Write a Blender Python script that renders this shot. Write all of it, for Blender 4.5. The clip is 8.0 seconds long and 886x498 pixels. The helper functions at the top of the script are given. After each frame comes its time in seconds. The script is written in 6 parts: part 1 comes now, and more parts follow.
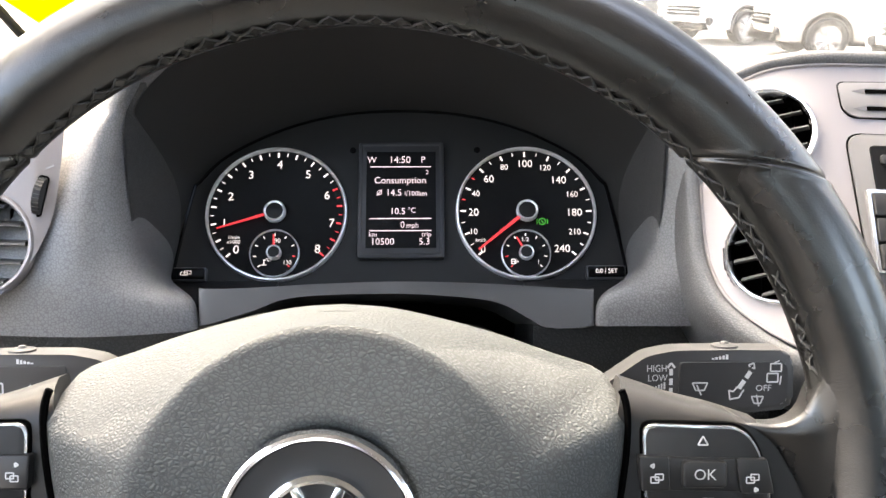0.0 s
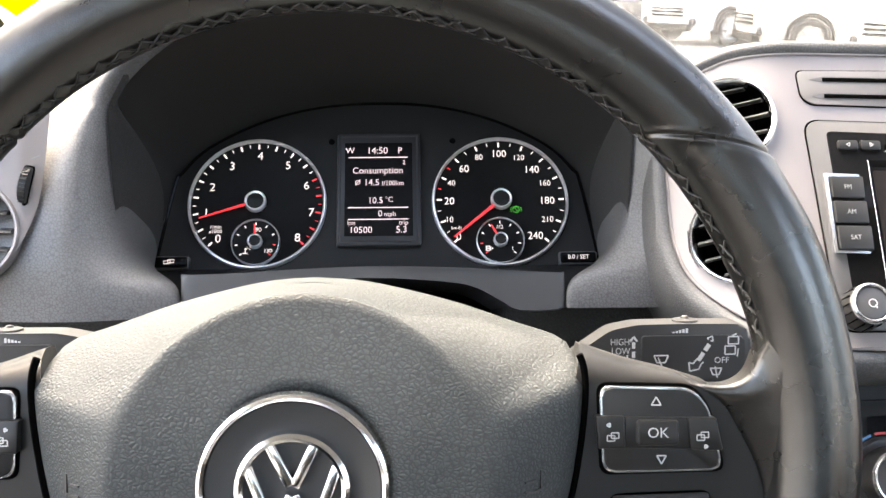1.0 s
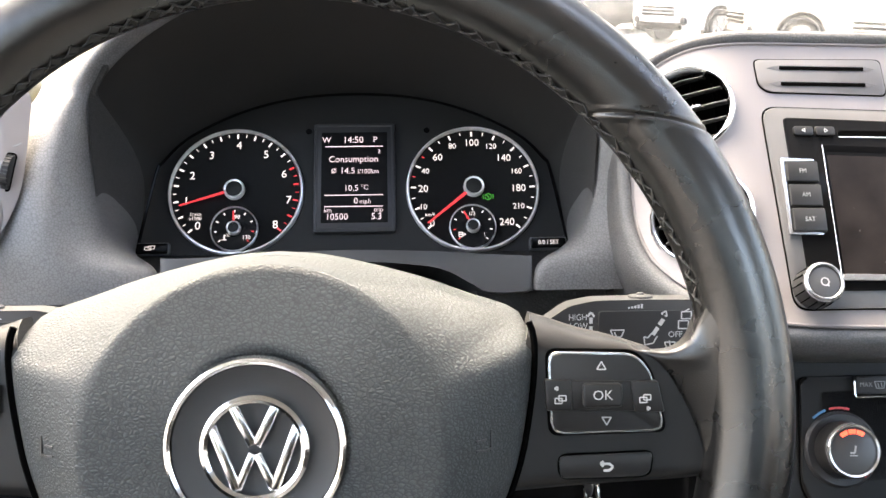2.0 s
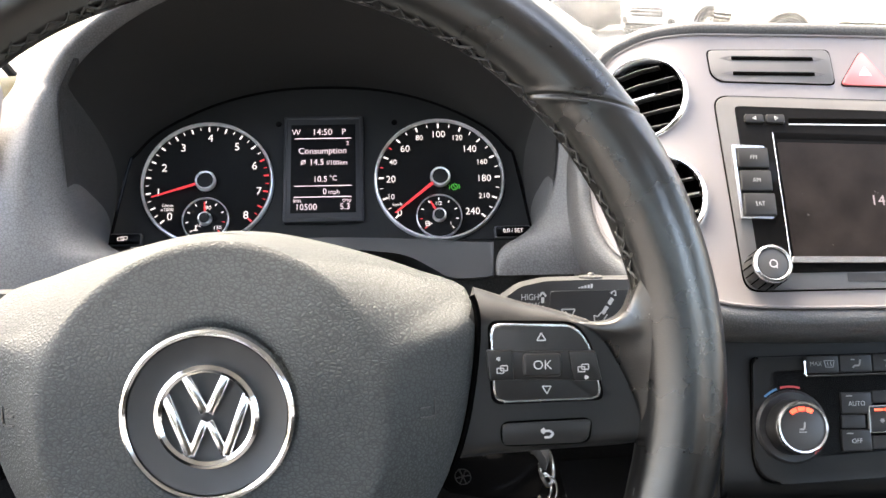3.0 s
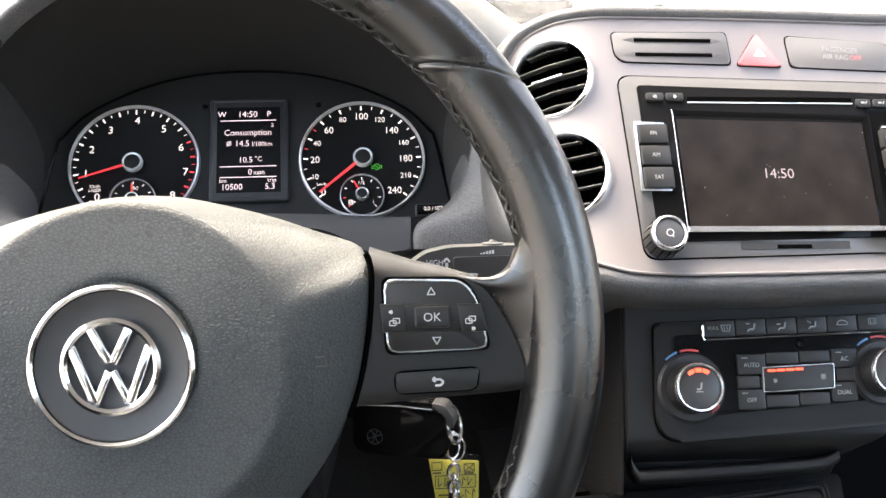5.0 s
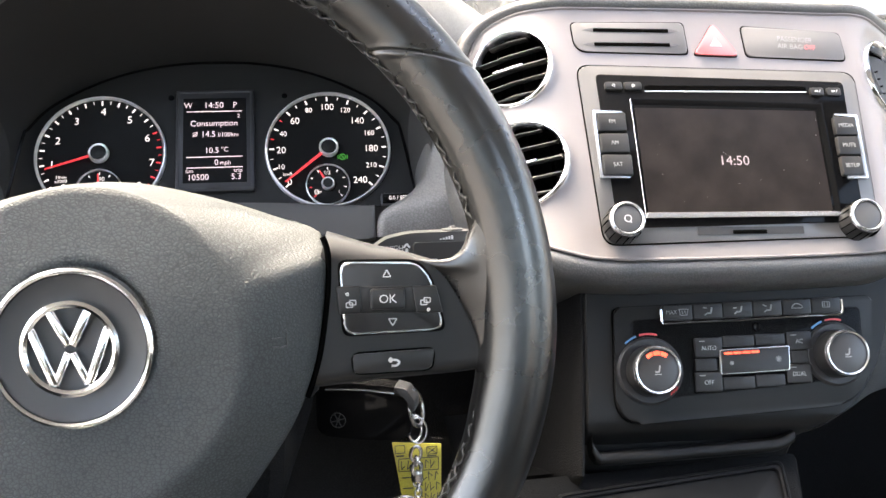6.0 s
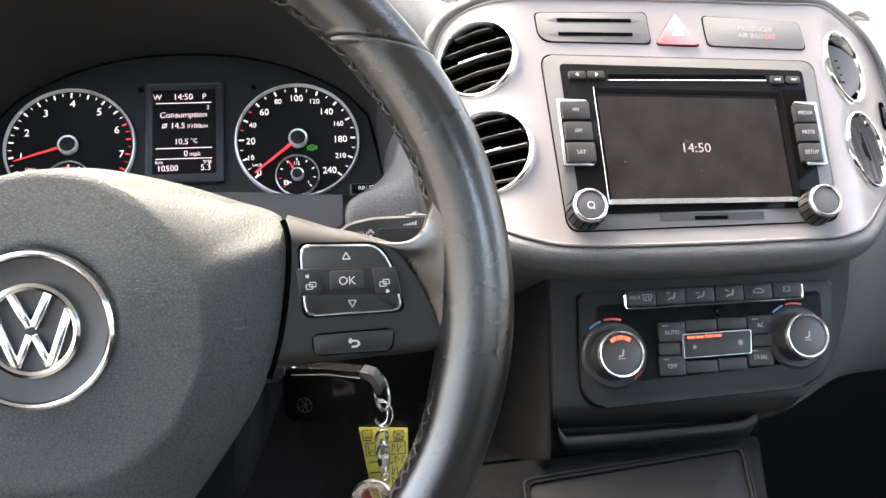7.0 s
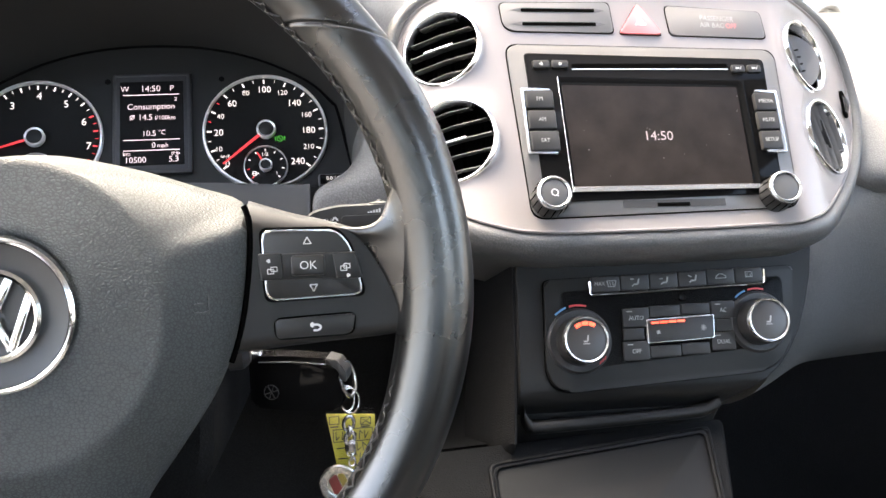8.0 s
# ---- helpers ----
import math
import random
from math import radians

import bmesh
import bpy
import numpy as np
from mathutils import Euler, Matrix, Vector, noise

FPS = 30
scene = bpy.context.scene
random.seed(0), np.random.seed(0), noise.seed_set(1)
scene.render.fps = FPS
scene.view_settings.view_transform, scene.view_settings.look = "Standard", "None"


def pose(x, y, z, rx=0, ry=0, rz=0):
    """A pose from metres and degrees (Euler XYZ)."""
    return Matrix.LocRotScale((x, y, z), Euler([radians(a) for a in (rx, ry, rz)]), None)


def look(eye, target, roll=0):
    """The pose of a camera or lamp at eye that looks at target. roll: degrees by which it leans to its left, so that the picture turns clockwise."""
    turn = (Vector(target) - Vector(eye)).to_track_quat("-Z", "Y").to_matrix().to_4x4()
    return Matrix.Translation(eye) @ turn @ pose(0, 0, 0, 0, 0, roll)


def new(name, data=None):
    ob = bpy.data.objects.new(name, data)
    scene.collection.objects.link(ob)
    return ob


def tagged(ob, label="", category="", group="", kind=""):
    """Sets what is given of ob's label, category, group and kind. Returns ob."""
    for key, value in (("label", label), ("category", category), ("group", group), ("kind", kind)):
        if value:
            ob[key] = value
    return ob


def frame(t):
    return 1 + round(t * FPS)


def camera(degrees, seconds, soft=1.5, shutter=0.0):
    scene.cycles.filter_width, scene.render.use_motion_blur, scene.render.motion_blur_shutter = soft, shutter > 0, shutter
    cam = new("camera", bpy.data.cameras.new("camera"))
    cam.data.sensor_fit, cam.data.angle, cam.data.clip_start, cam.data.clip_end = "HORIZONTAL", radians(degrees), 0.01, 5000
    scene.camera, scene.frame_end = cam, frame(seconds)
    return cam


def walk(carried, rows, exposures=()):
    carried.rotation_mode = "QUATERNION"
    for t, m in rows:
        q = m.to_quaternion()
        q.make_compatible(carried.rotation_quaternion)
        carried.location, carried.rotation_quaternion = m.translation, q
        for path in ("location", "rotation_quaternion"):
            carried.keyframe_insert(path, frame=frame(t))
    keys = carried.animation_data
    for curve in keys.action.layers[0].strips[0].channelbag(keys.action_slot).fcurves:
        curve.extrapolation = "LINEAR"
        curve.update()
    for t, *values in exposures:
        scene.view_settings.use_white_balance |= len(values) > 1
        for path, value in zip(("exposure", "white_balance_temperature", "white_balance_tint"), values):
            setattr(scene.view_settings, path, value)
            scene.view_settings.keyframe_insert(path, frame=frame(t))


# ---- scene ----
cam = camera(48.7, 8.0)
PATH = [
    (0, (0.0182, 0.1411, 1.2902), (0.0499, 1.9872, 0.7603), -0),
    (0.5, (0.0230, 0.1306, 1.2874), (0.0605, 1.9766, 0.7613), -0.1),
    (1, (0.0250, 0.1190, 1.2854), (0.0826, 1.9651, 0.7603), -0.2),
    (1.5, (0.0307, 0.1075, 1.2835), (0.0970, 1.9526, 0.7565), -0.2),
    (3, (0.0557, 0.0768, 1.2758), (0.1440, 1.9219, 0.7546), -0.5),
    (3.5, (0.0643, 0.0672, 1.2739), (0.1670, 1.9114, 0.7507), -0.5),
    (4, (0.0720, 0.0566, 1.2720), (0.1882, 1.9008, 0.7498), -0.5),
    (4.5, (0.0768, 0.0509, 1.2691), (0.2208, 1.8931, 0.7469), -0.4),
    (6, (0.0893, 0.0336, 1.2643), (0.3043, 1.8653, 0.7306), -0.3),
    (6.5, (0.0960, 0.0288, 1.2624), (0.3235, 1.8586, 0.7258), -0.4),
    (7, (0.0989, 0.0230, 1.2595), (0.3475, 1.8499, 0.7219), -0.4),
    (7.5, (0.1037, 0.0182, 1.2586), (0.3696, 1.8403, 0.7162), -0.5),
    (8, (0.1066, 0.0144, 1.2557), (0.3946, 1.8326, 0.7114), -0.5),
]
walk(cam, [(t, look(eye, target, roll)) for t, eye, target, roll in PATH], exposures=[(0.0, 4.48, 7150, 9), (4.0, 4.50, 7150, 9), (8.0, 4.64, 7150, 9)])

# ---- world, sun, exposure ----
world = bpy.data.worlds.new("world")
scene.world = world
world.use_nodes = True
wn = world.node_tree
sky = wn.nodes.new("ShaderNodeTexSky")
sky.sky_type = "NISHITA"
sky.sun_disc = False
sky.sun_elevation = radians(51)
sky.sun_rotation = radians(-37)
sky.air_density, sky.dust_density, sky.ozone_density = 1.0, 9.0, 1.0
wn.links.new(sky.outputs[0], wn.nodes["Background"].inputs[0])
wn.nodes["Background"].inputs[1].default_value = 0.15
sun_data = bpy.data.lights.new("sun", "SUN")
sun_data.energy, sun_data.angle, sun_data.color = 0.88, radians(66), (1.0, 0.995, 0.99)
sun = new("sun", sun_data)
sun.matrix_world = look((-3.5, 5.1, 8.2), (0.0, 0.5, 1.0))


# ---- materials ----
def material(name, base, rough, metal=0.0, vary=0.12, grain=0.0, cells=0.0, scale=400.0, coat=0.0, emit=None, glow=0.0, stain=18.0, spec=0.5, wrinkle=0.0, pebble=0.0):
    """A surface with fine grain (noise), leather-like cells and a wider uneven wear."""
    m = bpy.data.materials.new(name)
    m.use_nodes = True
    nt = m.node_tree
    nodes, links = nt.nodes, nt.links
    b = nodes["Principled BSDF"]
    b.inputs["Roughness"].default_value = rough
    b.inputs["Metallic"].default_value = metal
    b.inputs["Coat Weight"].default_value = coat
    b.inputs["Specular IOR Level"].default_value = spec
    b.inputs["Coat Roughness"].default_value = 0.12
    co = nodes.new("ShaderNodeTexCoord")
    wide = nodes.new("ShaderNodeTexNoise")
    wide.inputs["Scale"].default_value = stain
    wide.inputs["Detail"].default_value = 6
    links.new(co.outputs["Object"], wide.inputs["Vector"])
    ramp = nodes.new("ShaderNodeValToRGB")
    ramp.color_ramp.elements[0].position, ramp.color_ramp.elements[1].position = 0.3, 0.7
    ramp.color_ramp.elements[0].color = (*[c * (1 - vary) for c in base], 1)
    ramp.color_ramp.elements[1].color = (*[min(1, c * (1 + vary)) for c in base], 1)
    links.new(wide.outputs["Fac"], ramp.inputs[0])
    links.new(ramp.outputs[0], b.inputs["Base Color"])
    if vary > 0:
        rr = nodes.new("ShaderNodeMapRange")
        rr.inputs["To Min"].default_value, rr.inputs["To Max"].default_value = max(0.02, rough * 0.85), min(1, rough * 1.15)
        links.new(wide.outputs["Fac"], rr.inputs["Value"])
        links.new(rr.outputs[0], b.inputs["Roughness"])
    last = None
    if cells > 0:
        warp = nodes.new("ShaderNodeTexNoise")
        warp.inputs["Scale"].default_value = scale * 0.5
        links.new(co.outputs["Object"], warp.inputs["Vector"])
        add = nodes.new("ShaderNodeMixRGB")
        add.blend_type = "LINEAR_LIGHT"
        add.inputs[0].default_value = 0.0006
        links.new(co.outputs["Object"], add.inputs[1])
        links.new(warp.outputs["Color"], add.inputs[2])
        vo = nodes.new("ShaderNodeTexVoronoi")
        vo.feature = "DISTANCE_TO_EDGE"
        vo.inputs["Scale"].default_value = scale
        links.new(add.outputs[0], vo.inputs["Vector"])
        edge = nodes.new("ShaderNodeMapRange")
        edge.inputs["To Max"].default_value = 1.57
        edge.inputs["From Min"].default_value, edge.inputs["From Max"].default_value = 0.0, 0.24
        dome = nodes.new("ShaderNodeMath")
        dome.operation = "SINE"
        dome.inputs[1].default_value = 1.0
        links.new(edge.outputs[0], dome.inputs[0])
        links.new(vo.outputs["Distance"], edge.inputs["Value"])
        bump = nodes.new("ShaderNodeBump")
        bump.inputs["Strength"].default_value = cells
        bump.inputs["Distance"].default_value = 0.0006
        links.new(dome.outputs[0], bump.inputs["Height"])
        last = bump
    if pebble > 0:
        # moulded leather grain: rounded, slightly stretched pebbles with soft valleys
        stretch = nodes.new("ShaderNodeMapping")
        stretch.inputs["Scale"].default_value = (0.9, 1.15, 1.0)
        links.new(co.outputs["Object"], stretch.inputs["Vector"])
        warp = nodes.new("ShaderNodeTexNoise")
        warp.inputs["Scale"].default_value = scale * 0.6
        warp.inputs["Detail"].default_value = 1
        links.new(stretch.outputs[0], warp.inputs["Vector"])
        add = nodes.new("ShaderNodeMixRGB")
        add.blend_type = "LINEAR_LIGHT"
        add.inputs[0].default_value = 0.3 / scale
        links.new(stretch.outputs[0], add.inputs[1])
        links.new(warp.outputs["Color"], add.inputs[2])
        vo = nodes.new("ShaderNodeTexVoronoi")
        vo.feature = "DISTANCE_TO_EDGE"
        vo.inputs["Scale"].default_value = scale
        links.new(add.outputs[0], vo.inputs["Vector"])
        fall = nodes.new("ShaderNodeMapRange")
        fall.interpolation_type = "SMOOTHSTEP"
        fall.inputs["From Min"].default_value, fall.inputs["From Max"].default_value = 0.0, 0.45
        links.new(vo.outputs["Distance"], fall.inputs["Value"])
        bump = nodes.new("ShaderNodeBump")
        bump.inputs["Strength"].default_value = pebble
        bump.inputs["Distance"].default_value = 0.14 / scale
        links.new(fall.outputs[0], bump.inputs["Height"])
        # base colour darkened in the valleys, standing in for their shade
        dust_and_shade = nodes.new("ShaderNodeMapRange")
        dust_and_shade.inputs["To Min"].default_value, dust_and_shade.inputs["To Max"].default_value = 0.55, 1.0
        dust_and_shade.inputs["From Max"].default_value = 0.14
        links.new(vo.outputs["Distance"], dust_and_shade.inputs["Value"])
        shaded = nodes.new("ShaderNodeMixRGB")
        shaded.blend_type = "MULTIPLY"
        shaded.inputs[0].default_value = 1.0
        links.new(ramp.outputs[0], shaded.inputs[1])
        links.new(dust_and_shade.outputs[0], shaded.inputs[2])
        links.new(shaded.outputs[0], b.inputs["Base Color"])
        last = bump
    if grain > 0:
        fine = nodes.new("ShaderNodeTexNoise")
        fine.inputs["Scale"].default_value = scale * 2.2
        fine.inputs["Detail"].default_value = 3
        links.new(co.outputs["Object"], fine.inputs["Vector"])
        bump = nodes.new("ShaderNodeBump")
        bump.inputs["Strength"].default_value = grain
        bump.inputs["Distance"].default_value = 0.0005
        links.new(fine.outputs["Fac"], bump.inputs["Height"])
        if last:
            links.new(last.outputs[0], bump.inputs["Normal"])
        last = bump
    if wrinkle > 0:
        fold = nodes.new("ShaderNodeTexNoise")
        fold.inputs["Scale"].default_value = 130
        fold.inputs["Detail"].default_value = 5
        fold.inputs["Distortion"].default_value = 1.2
        links.new(co.outputs["Object"], fold.inputs["Vector"])
        bump = nodes.new("ShaderNodeBump")
        bump.inputs["Strength"].default_value = wrinkle
        bump.inputs["Distance"].default_value = 0.002
        links.new(fold.outputs["Fac"], bump.inputs["Height"])
        if last:
            links.new(last.outputs[0], bump.inputs["Normal"])
        last = bump
    if last:
        links.new(last.outputs[0], b.inputs["Normal"])
    if emit:
        b.inputs["Emission Color"].default_value = (*emit, 1)
        b.inputs["Emission Strength"].default_value = glow
    return m


DASH = material("grained dark grey dash plastic", (0.119, 0.118, 0.119), 0.46, grain=0.05, pebble=0.35, scale=520, spec=0.6)
# darker copy of the dash plastic, for the padded edge lying in shade
DASH_SHADED = material("grained dark grey dash plastic, shaded copy", (0.088, 0.0875, 0.088), 0.46, grain=0.05, pebble=0.45, scale=560, spec=0.6)
# near-black: shade from wheel and knees is put into this colour
DASH_LOW = material("grained lower dash plastic, blackened for shade", (0.009, 0.009, 0.0093), 0.6, grain=0.15, pebble=0.7, scale=480, spec=0.05)
TRAY_BLACK = material("satin black console plastic", (0.006, 0.006, 0.0062), 0.45, grain=0.06, scale=1200, spec=0.12)
DASH_MID = material("grained dark grey knee panel plastic", (0.08, 0.08, 0.081), 0.48, grain=0.05, pebble=0.55, scale=500)
SMOOTH = material("smooth grey trim plastic", (0.046, 0.047, 0.049), 0.45, grain=0.06, scale=900)
BLACK = material("matt black plastic", (0.016, 0.016, 0.017), 0.45, grain=0.12, scale=900)
# near-black without gloss; stands in for shade inside gaps, slots and bowls
DEEP = material("near-black for cavity shade", (0.002, 0.002, 0.002), 0.8, spec=0.0)
# darkened dash plastic: shade of the binnacle walls; also colours the top pad
DASH_DARKENED = material("darkened grained dash plastic", (0.040, 0.0398, 0.0397), 0.55, grain=0.05, pebble=0.5, scale=560, spec=0.35)
KNEE = material("grained dark knee panel plastic", (0.021, 0.021, 0.0215), 0.55, grain=0.08, pebble=0.8, scale=430, spec=0.3)
HOOD = material("black grained hood lining", (0.022, 0.0217, 0.0213), 0.6, grain=0.3, scale=600, spec=0.3)
CLUSTER_BLACK = material("matt black cluster plastic", (0.011, 0.011, 0.011), 0.55, grain=0.12, scale=900, spec=0.25)
FLAP = material("grey vent flap plastic", (0.12, 0.118, 0.12), 0.42, grain=0.05, scale=900)
GLOSS = material("piano black plastic", (0.004, 0.004, 0.0042), 0.06, vary=0.05, spec=0.06)
DIAL = material("dial black", (0.004, 0.004, 0.004), 0.6, vary=0.05, spec=0.15)
CHROME = material("bright chrome", (0.86, 0.87, 0.88), 0.14, 1.0, vary=0.02)
SATIN = material("satin silver ring", (0.92, 0.92, 0.92), 0.32, 0.6, vary=0.03)
STEEL = material("worn nickel steel", (0.6, 0.58, 0.55), 0.25, 1.0, vary=0.15, grain=0.1, scale=800, stain=120)
SILVER = material("silver painted fascia", (0.222, 0.202, 0.199), 0.36, 0.35, vary=0.03, grain=0.04, scale=1500)
LEATHER = material("smooth black leather", (0.0036, 0.0037, 0.0038), 0.28, grain=0.07, cells=0.06, scale=900, vary=0.15, stain=30, spec=1.0, wrinkle=0.04)
THREAD = material("dark grey thread", (0.022, 0.022, 0.023), 0.7, grain=0.3, scale=2000)
PAD = material("grained grey airbag cover", (0.0435, 0.0485, 0.0493), 0.6, grain=0.05, pebble=0.8, scale=570, spec=0.30)
DISH = material("dark grey badge dish", (0.033, 0.0335, 0.034), 0.4, grain=0.04, scale=1200)
SPOKE = material("satin black spoke plastic", (0.0105, 0.0105, 0.0108), 0.42, grain=0.1, scale=1200, spec=0.36)
STALK = material("grey stalk plastic", (0.022, 0.022, 0.0225), 0.48, grain=0.06, scale=900)
STALK_FACE = material("dark grey printed stalk face", (0.019, 0.019, 0.0195), 0.38, grain=0.04, scale=900)
BUTTON = material("soft black button", (0.014, 0.014, 0.0143), 0.42, grain=0.08, scale=1200, spec=0.35)
PLATE = material("satin grey plate plastic", (0.135, 0.13, 0.13), 0.34, grain=0.04, scale=1200)
SURROUND = material("grey radio surround", (0.082, 0.080, 0.081), 0.34, grain=0.04, scale=1200)
STACK = material("matt dark grey stack plastic", (0.0070, 0.0070, 0.0071), 0.44, grain=0.06, scale=1200, spec=0.24)
RADIO = material("dark grey panel plastic", (0.0085, 0.0085, 0.0087), 0.5, grain=0.06, scale=1200, spec=0.16)
SCREEN = material("dark display glass", (0.011, 0.0088, 0.0080), 0.34, vary=0.45, stain=45, spec=0.14)
LCD = material("display black", (0.003, 0.0028, 0.003), 0.5, vary=0.05, spec=0.12)
SLAT = material("dark grey vent slat plastic", (0.048, 0.048, 0.0485), 0.36, grain=0.05, scale=900)
BRIGHT = material("satin chrome trim", (0.52, 0.53, 0.54), 0.24, 0.92, vary=0.02)
LID = material("satin black lid", (0.011, 0.011, 0.0113), 0.45, grain=0.08, scale=1500, spec=0.10)
RUBBER = material("black rubber", (0.008, 0.008, 0.008), 0.7, grain=0.3, scale=300)
PRINT = material("pale grey print", (0.45, 0.45, 0.45), 0.5, vary=0.0)
DIM = material("grey key print", (0.28, 0.28, 0.28), 0.5, vary=0.0)
FAINT = material("dim grey print", (0.2, 0.2, 0.2), 0.5, vary=0.0)
WHITE_LIT = material("lit white marking", (0.45, 0.44, 0.44), 0.5, vary=0.0, emit=(1.0, 0.88, 0.88), glow=0.06)
PINK_LIT = material("lit pinkish display marking", (0.4, 0.35, 0.37), 0.5, vary=0.0, emit=(1.0, 0.78, 0.86), glow=0.06)
TIME_LIT = material("lit pinkish clock digits", (0.2, 0.17, 0.18), 0.5, vary=0.0, emit=(1.0, 0.8, 0.86), glow=0.014)
RED_LIT = material("lit red marking", (0.4, 0.03, 0.03), 0.5, vary=0.0, emit=(1.0, 0.05, 0.07), glow=0.042)
AMBER_LIT = material("lit red orange lamp", (0.9, 0.1, 0.05), 0.5, vary=0.0, emit=(1.0, 0.06, 0.025), glow=0.14)
GREEN_LIT = material("lit green telltale", (0.05, 0.5, 0.05), 0.5, vary=0.0, emit=(0.12, 0.65, 0.06), glow=0.022)
HAZARD = material("red hazard lens", (0.60, 0.15, 0.16), 0.3, vary=0.05, coat=0.3)
BLUE = material("blue print", (0.06, 0.17, 0.32), 0.5, vary=0.0)
RED = material("red print", (0.5, 0.05, 0.05), 0.5, vary=0.0)
YELLOW = material("yellow card", (0.50, 0.43, 0.06), 0.55, vary=0.05)
INLAY_RED = material("dull red enamel", (0.15, 0.025, 0.022), 0.4, vary=0.15, stain=200)
INLAY_GOLD = material("dull yellow enamel", (0.22, 0.17, 0.04), 0.4, vary=0.15, stain=200)
INK = material("black ink", (0.03, 0.03, 0.03), 0.6, vary=0.0)
LINING = material("grey headlining", (0.11, 0.108, 0.106), 0.9, grain=0.3, scale=500)
CARPET = material("black carpet", (0.05, 0.05, 0.05), 0.95, grain=0.6, scale=300)
ASPHALT = material("pale worn asphalt", (0.09, 0.087, 0.083), 0.9, vary=0.25, grain=0.6, scale=60, stain=0.7)
PAINT_WHITE = material("white car paint", (0.75, 0.75, 0.75), 0.25, vary=0.02, coat=0.8, stain=2)
PAINT_SILVER = material("champagne silver car paint", (0.5, 0.47, 0.42), 0.3, 0.4, vary=0.04, coat=0.8, stain=2)
PAINT_DARK = material("dark grey car paint", (0.04, 0.04, 0.045), 0.25, vary=0.05, coat=0.8, stain=2)
ALLOY = material("silver alloy", (0.6, 0.6, 0.6), 0.3, 0.8, vary=0.03)
CARGLASS = material("tinted car window", (0.015, 0.017, 0.02), 0.06, vary=0.0)
LAMP = material("clear lamp cover", (0.5, 0.52, 0.55), 0.1, vary=0.0, coat=0.5)


def glass(name, tint=(1, 1, 1)):
    m = bpy.data.materials.new(name)
    m.use_nodes = True
    b = m.node_tree.nodes["Principled BSDF"]
    b.inputs["Base Color"].default_value = (*tint, 1)
    b.inputs["Roughness"].default_value = 0.0
    b.inputs["Transmission Weight"].default_value = 1.0
    b.inputs["IOR"].default_value = 1.3
    return m


def thin_paper(name, tint):
    """Paper that lets light through from behind."""
    m = material(name, tint, 0.6, vary=0.05)
    nodes, links = m.node_tree.nodes, m.node_tree.links
    through_light = nodes.new("ShaderNodeBsdfTranslucent")
    through_light.inputs["Color"].default_value = (*tint, 1)
    mix = nodes.new("ShaderNodeMixShader")
    mix.inputs[0].default_value = 0.5
    links.new(nodes["Principled BSDF"].outputs[0], mix.inputs[1])
    links.new(through_light.outputs[0], mix.inputs[2])
    links.new(mix.outputs[0], nodes["Material Output"].inputs[0])
    return m


SLIP = thin_paper("thin yellow paper", (0.85, 0.74, 0.02))
SLIP_GREY = thin_paper("thin grey printed paper", (0.5, 0.5, 0.5))
# tint far darker than real glass, to dim the bright view outside
GLASS = glass("tinted windscreen glass", (0.135, 0.140, 0.140))
FILM = glass("clear plastic film")


# ---- mesh helpers ----
def link_mesh(name, bm, mat, parent=None, label="", smooth=38):
    me = bpy.data.meshes.new(name)
    bmesh.ops.recalc_face_normals(bm, faces=bm.faces)
    bm.to_mesh(me)
    bm.free()
    me.polygons.foreach_set("use_smooth", [True] * len(me.polygons))
    me.set_sharp_from_angle(angle=radians(smooth))
    me.materials.append(mat)
    ob = new(name, me)
    if parent:
        ob.parent = parent
    return tagged(ob, label)


part = link_mesh


def thing(name, matrix, label, category, group="", kind=""):
    ob = new(name)
    ob.empty_display_size = 0.02
    ob.matrix_world = matrix
    return tagged(ob, label, category, group, kind)


def panel(o, recline, b=0.0, yaw=0.0):
    """The pose of a slanting face: local x across it, y up along it, z out towards the driver."""
    u = Vector((math.cos(radians(yaw)), math.sin(radians(yaw)), b)).normalized()
    v = Vector((0, math.sin(radians(recline)), math.cos(radians(recline))))
    n = u.cross(v).normalized()
    v = n.cross(u)
    m = Matrix((u, v, n)).transposed().to_4x4()
    m.translation = o
    return m


def prism(bm, pts, z0, z1, bevel=0.0, seg=2, both=False):
    lo = [bm.verts.new((x, y, z0)) for x, y in pts]
    hi = [bm.verts.new((x, y, z1)) for x, y in pts]
    n = len(pts)
    bm.faces.new(lo[::-1])
    top = bm.faces.new(hi)
    for i in range(n):
        bm.faces.new((lo[i], lo[(i + 1) % n], hi[(i + 1) % n], hi[i]))
    if bevel > 0:
        edges = list(top.edges)
        if both:
            edges += [bm.edges.get((lo[i], lo[(i + 1) % n])) for i in range(n)]
        bmesh.ops.bevel(bm, geom=edges, offset=bevel, segments=seg, affect="EDGES", profile=0.5, clamp_overlap=True)
    return bm


def rrect(cx, cy, w, h, r, n=4):
    pts = []
    for sx, sy, a0 in ((1, 1, 0), (-1, 1, 90), (-1, -1, 180), (1, -1, 270)):
        for i in range(n + 1):
            a = radians(a0 + 90 * i / n)
            pts.append((cx + sx * (w / 2 - r) + r * math.cos(a), cy + sy * (h / 2 - r) + r * math.sin(a)))
    return pts


def quad(x0, y0, x1, y1, r=0.0008, n=3):
    return rrect((x0 + x1) / 2, (y0 + y1) / 2, abs(x1 - x0), abs(y1 - y0), r, n)


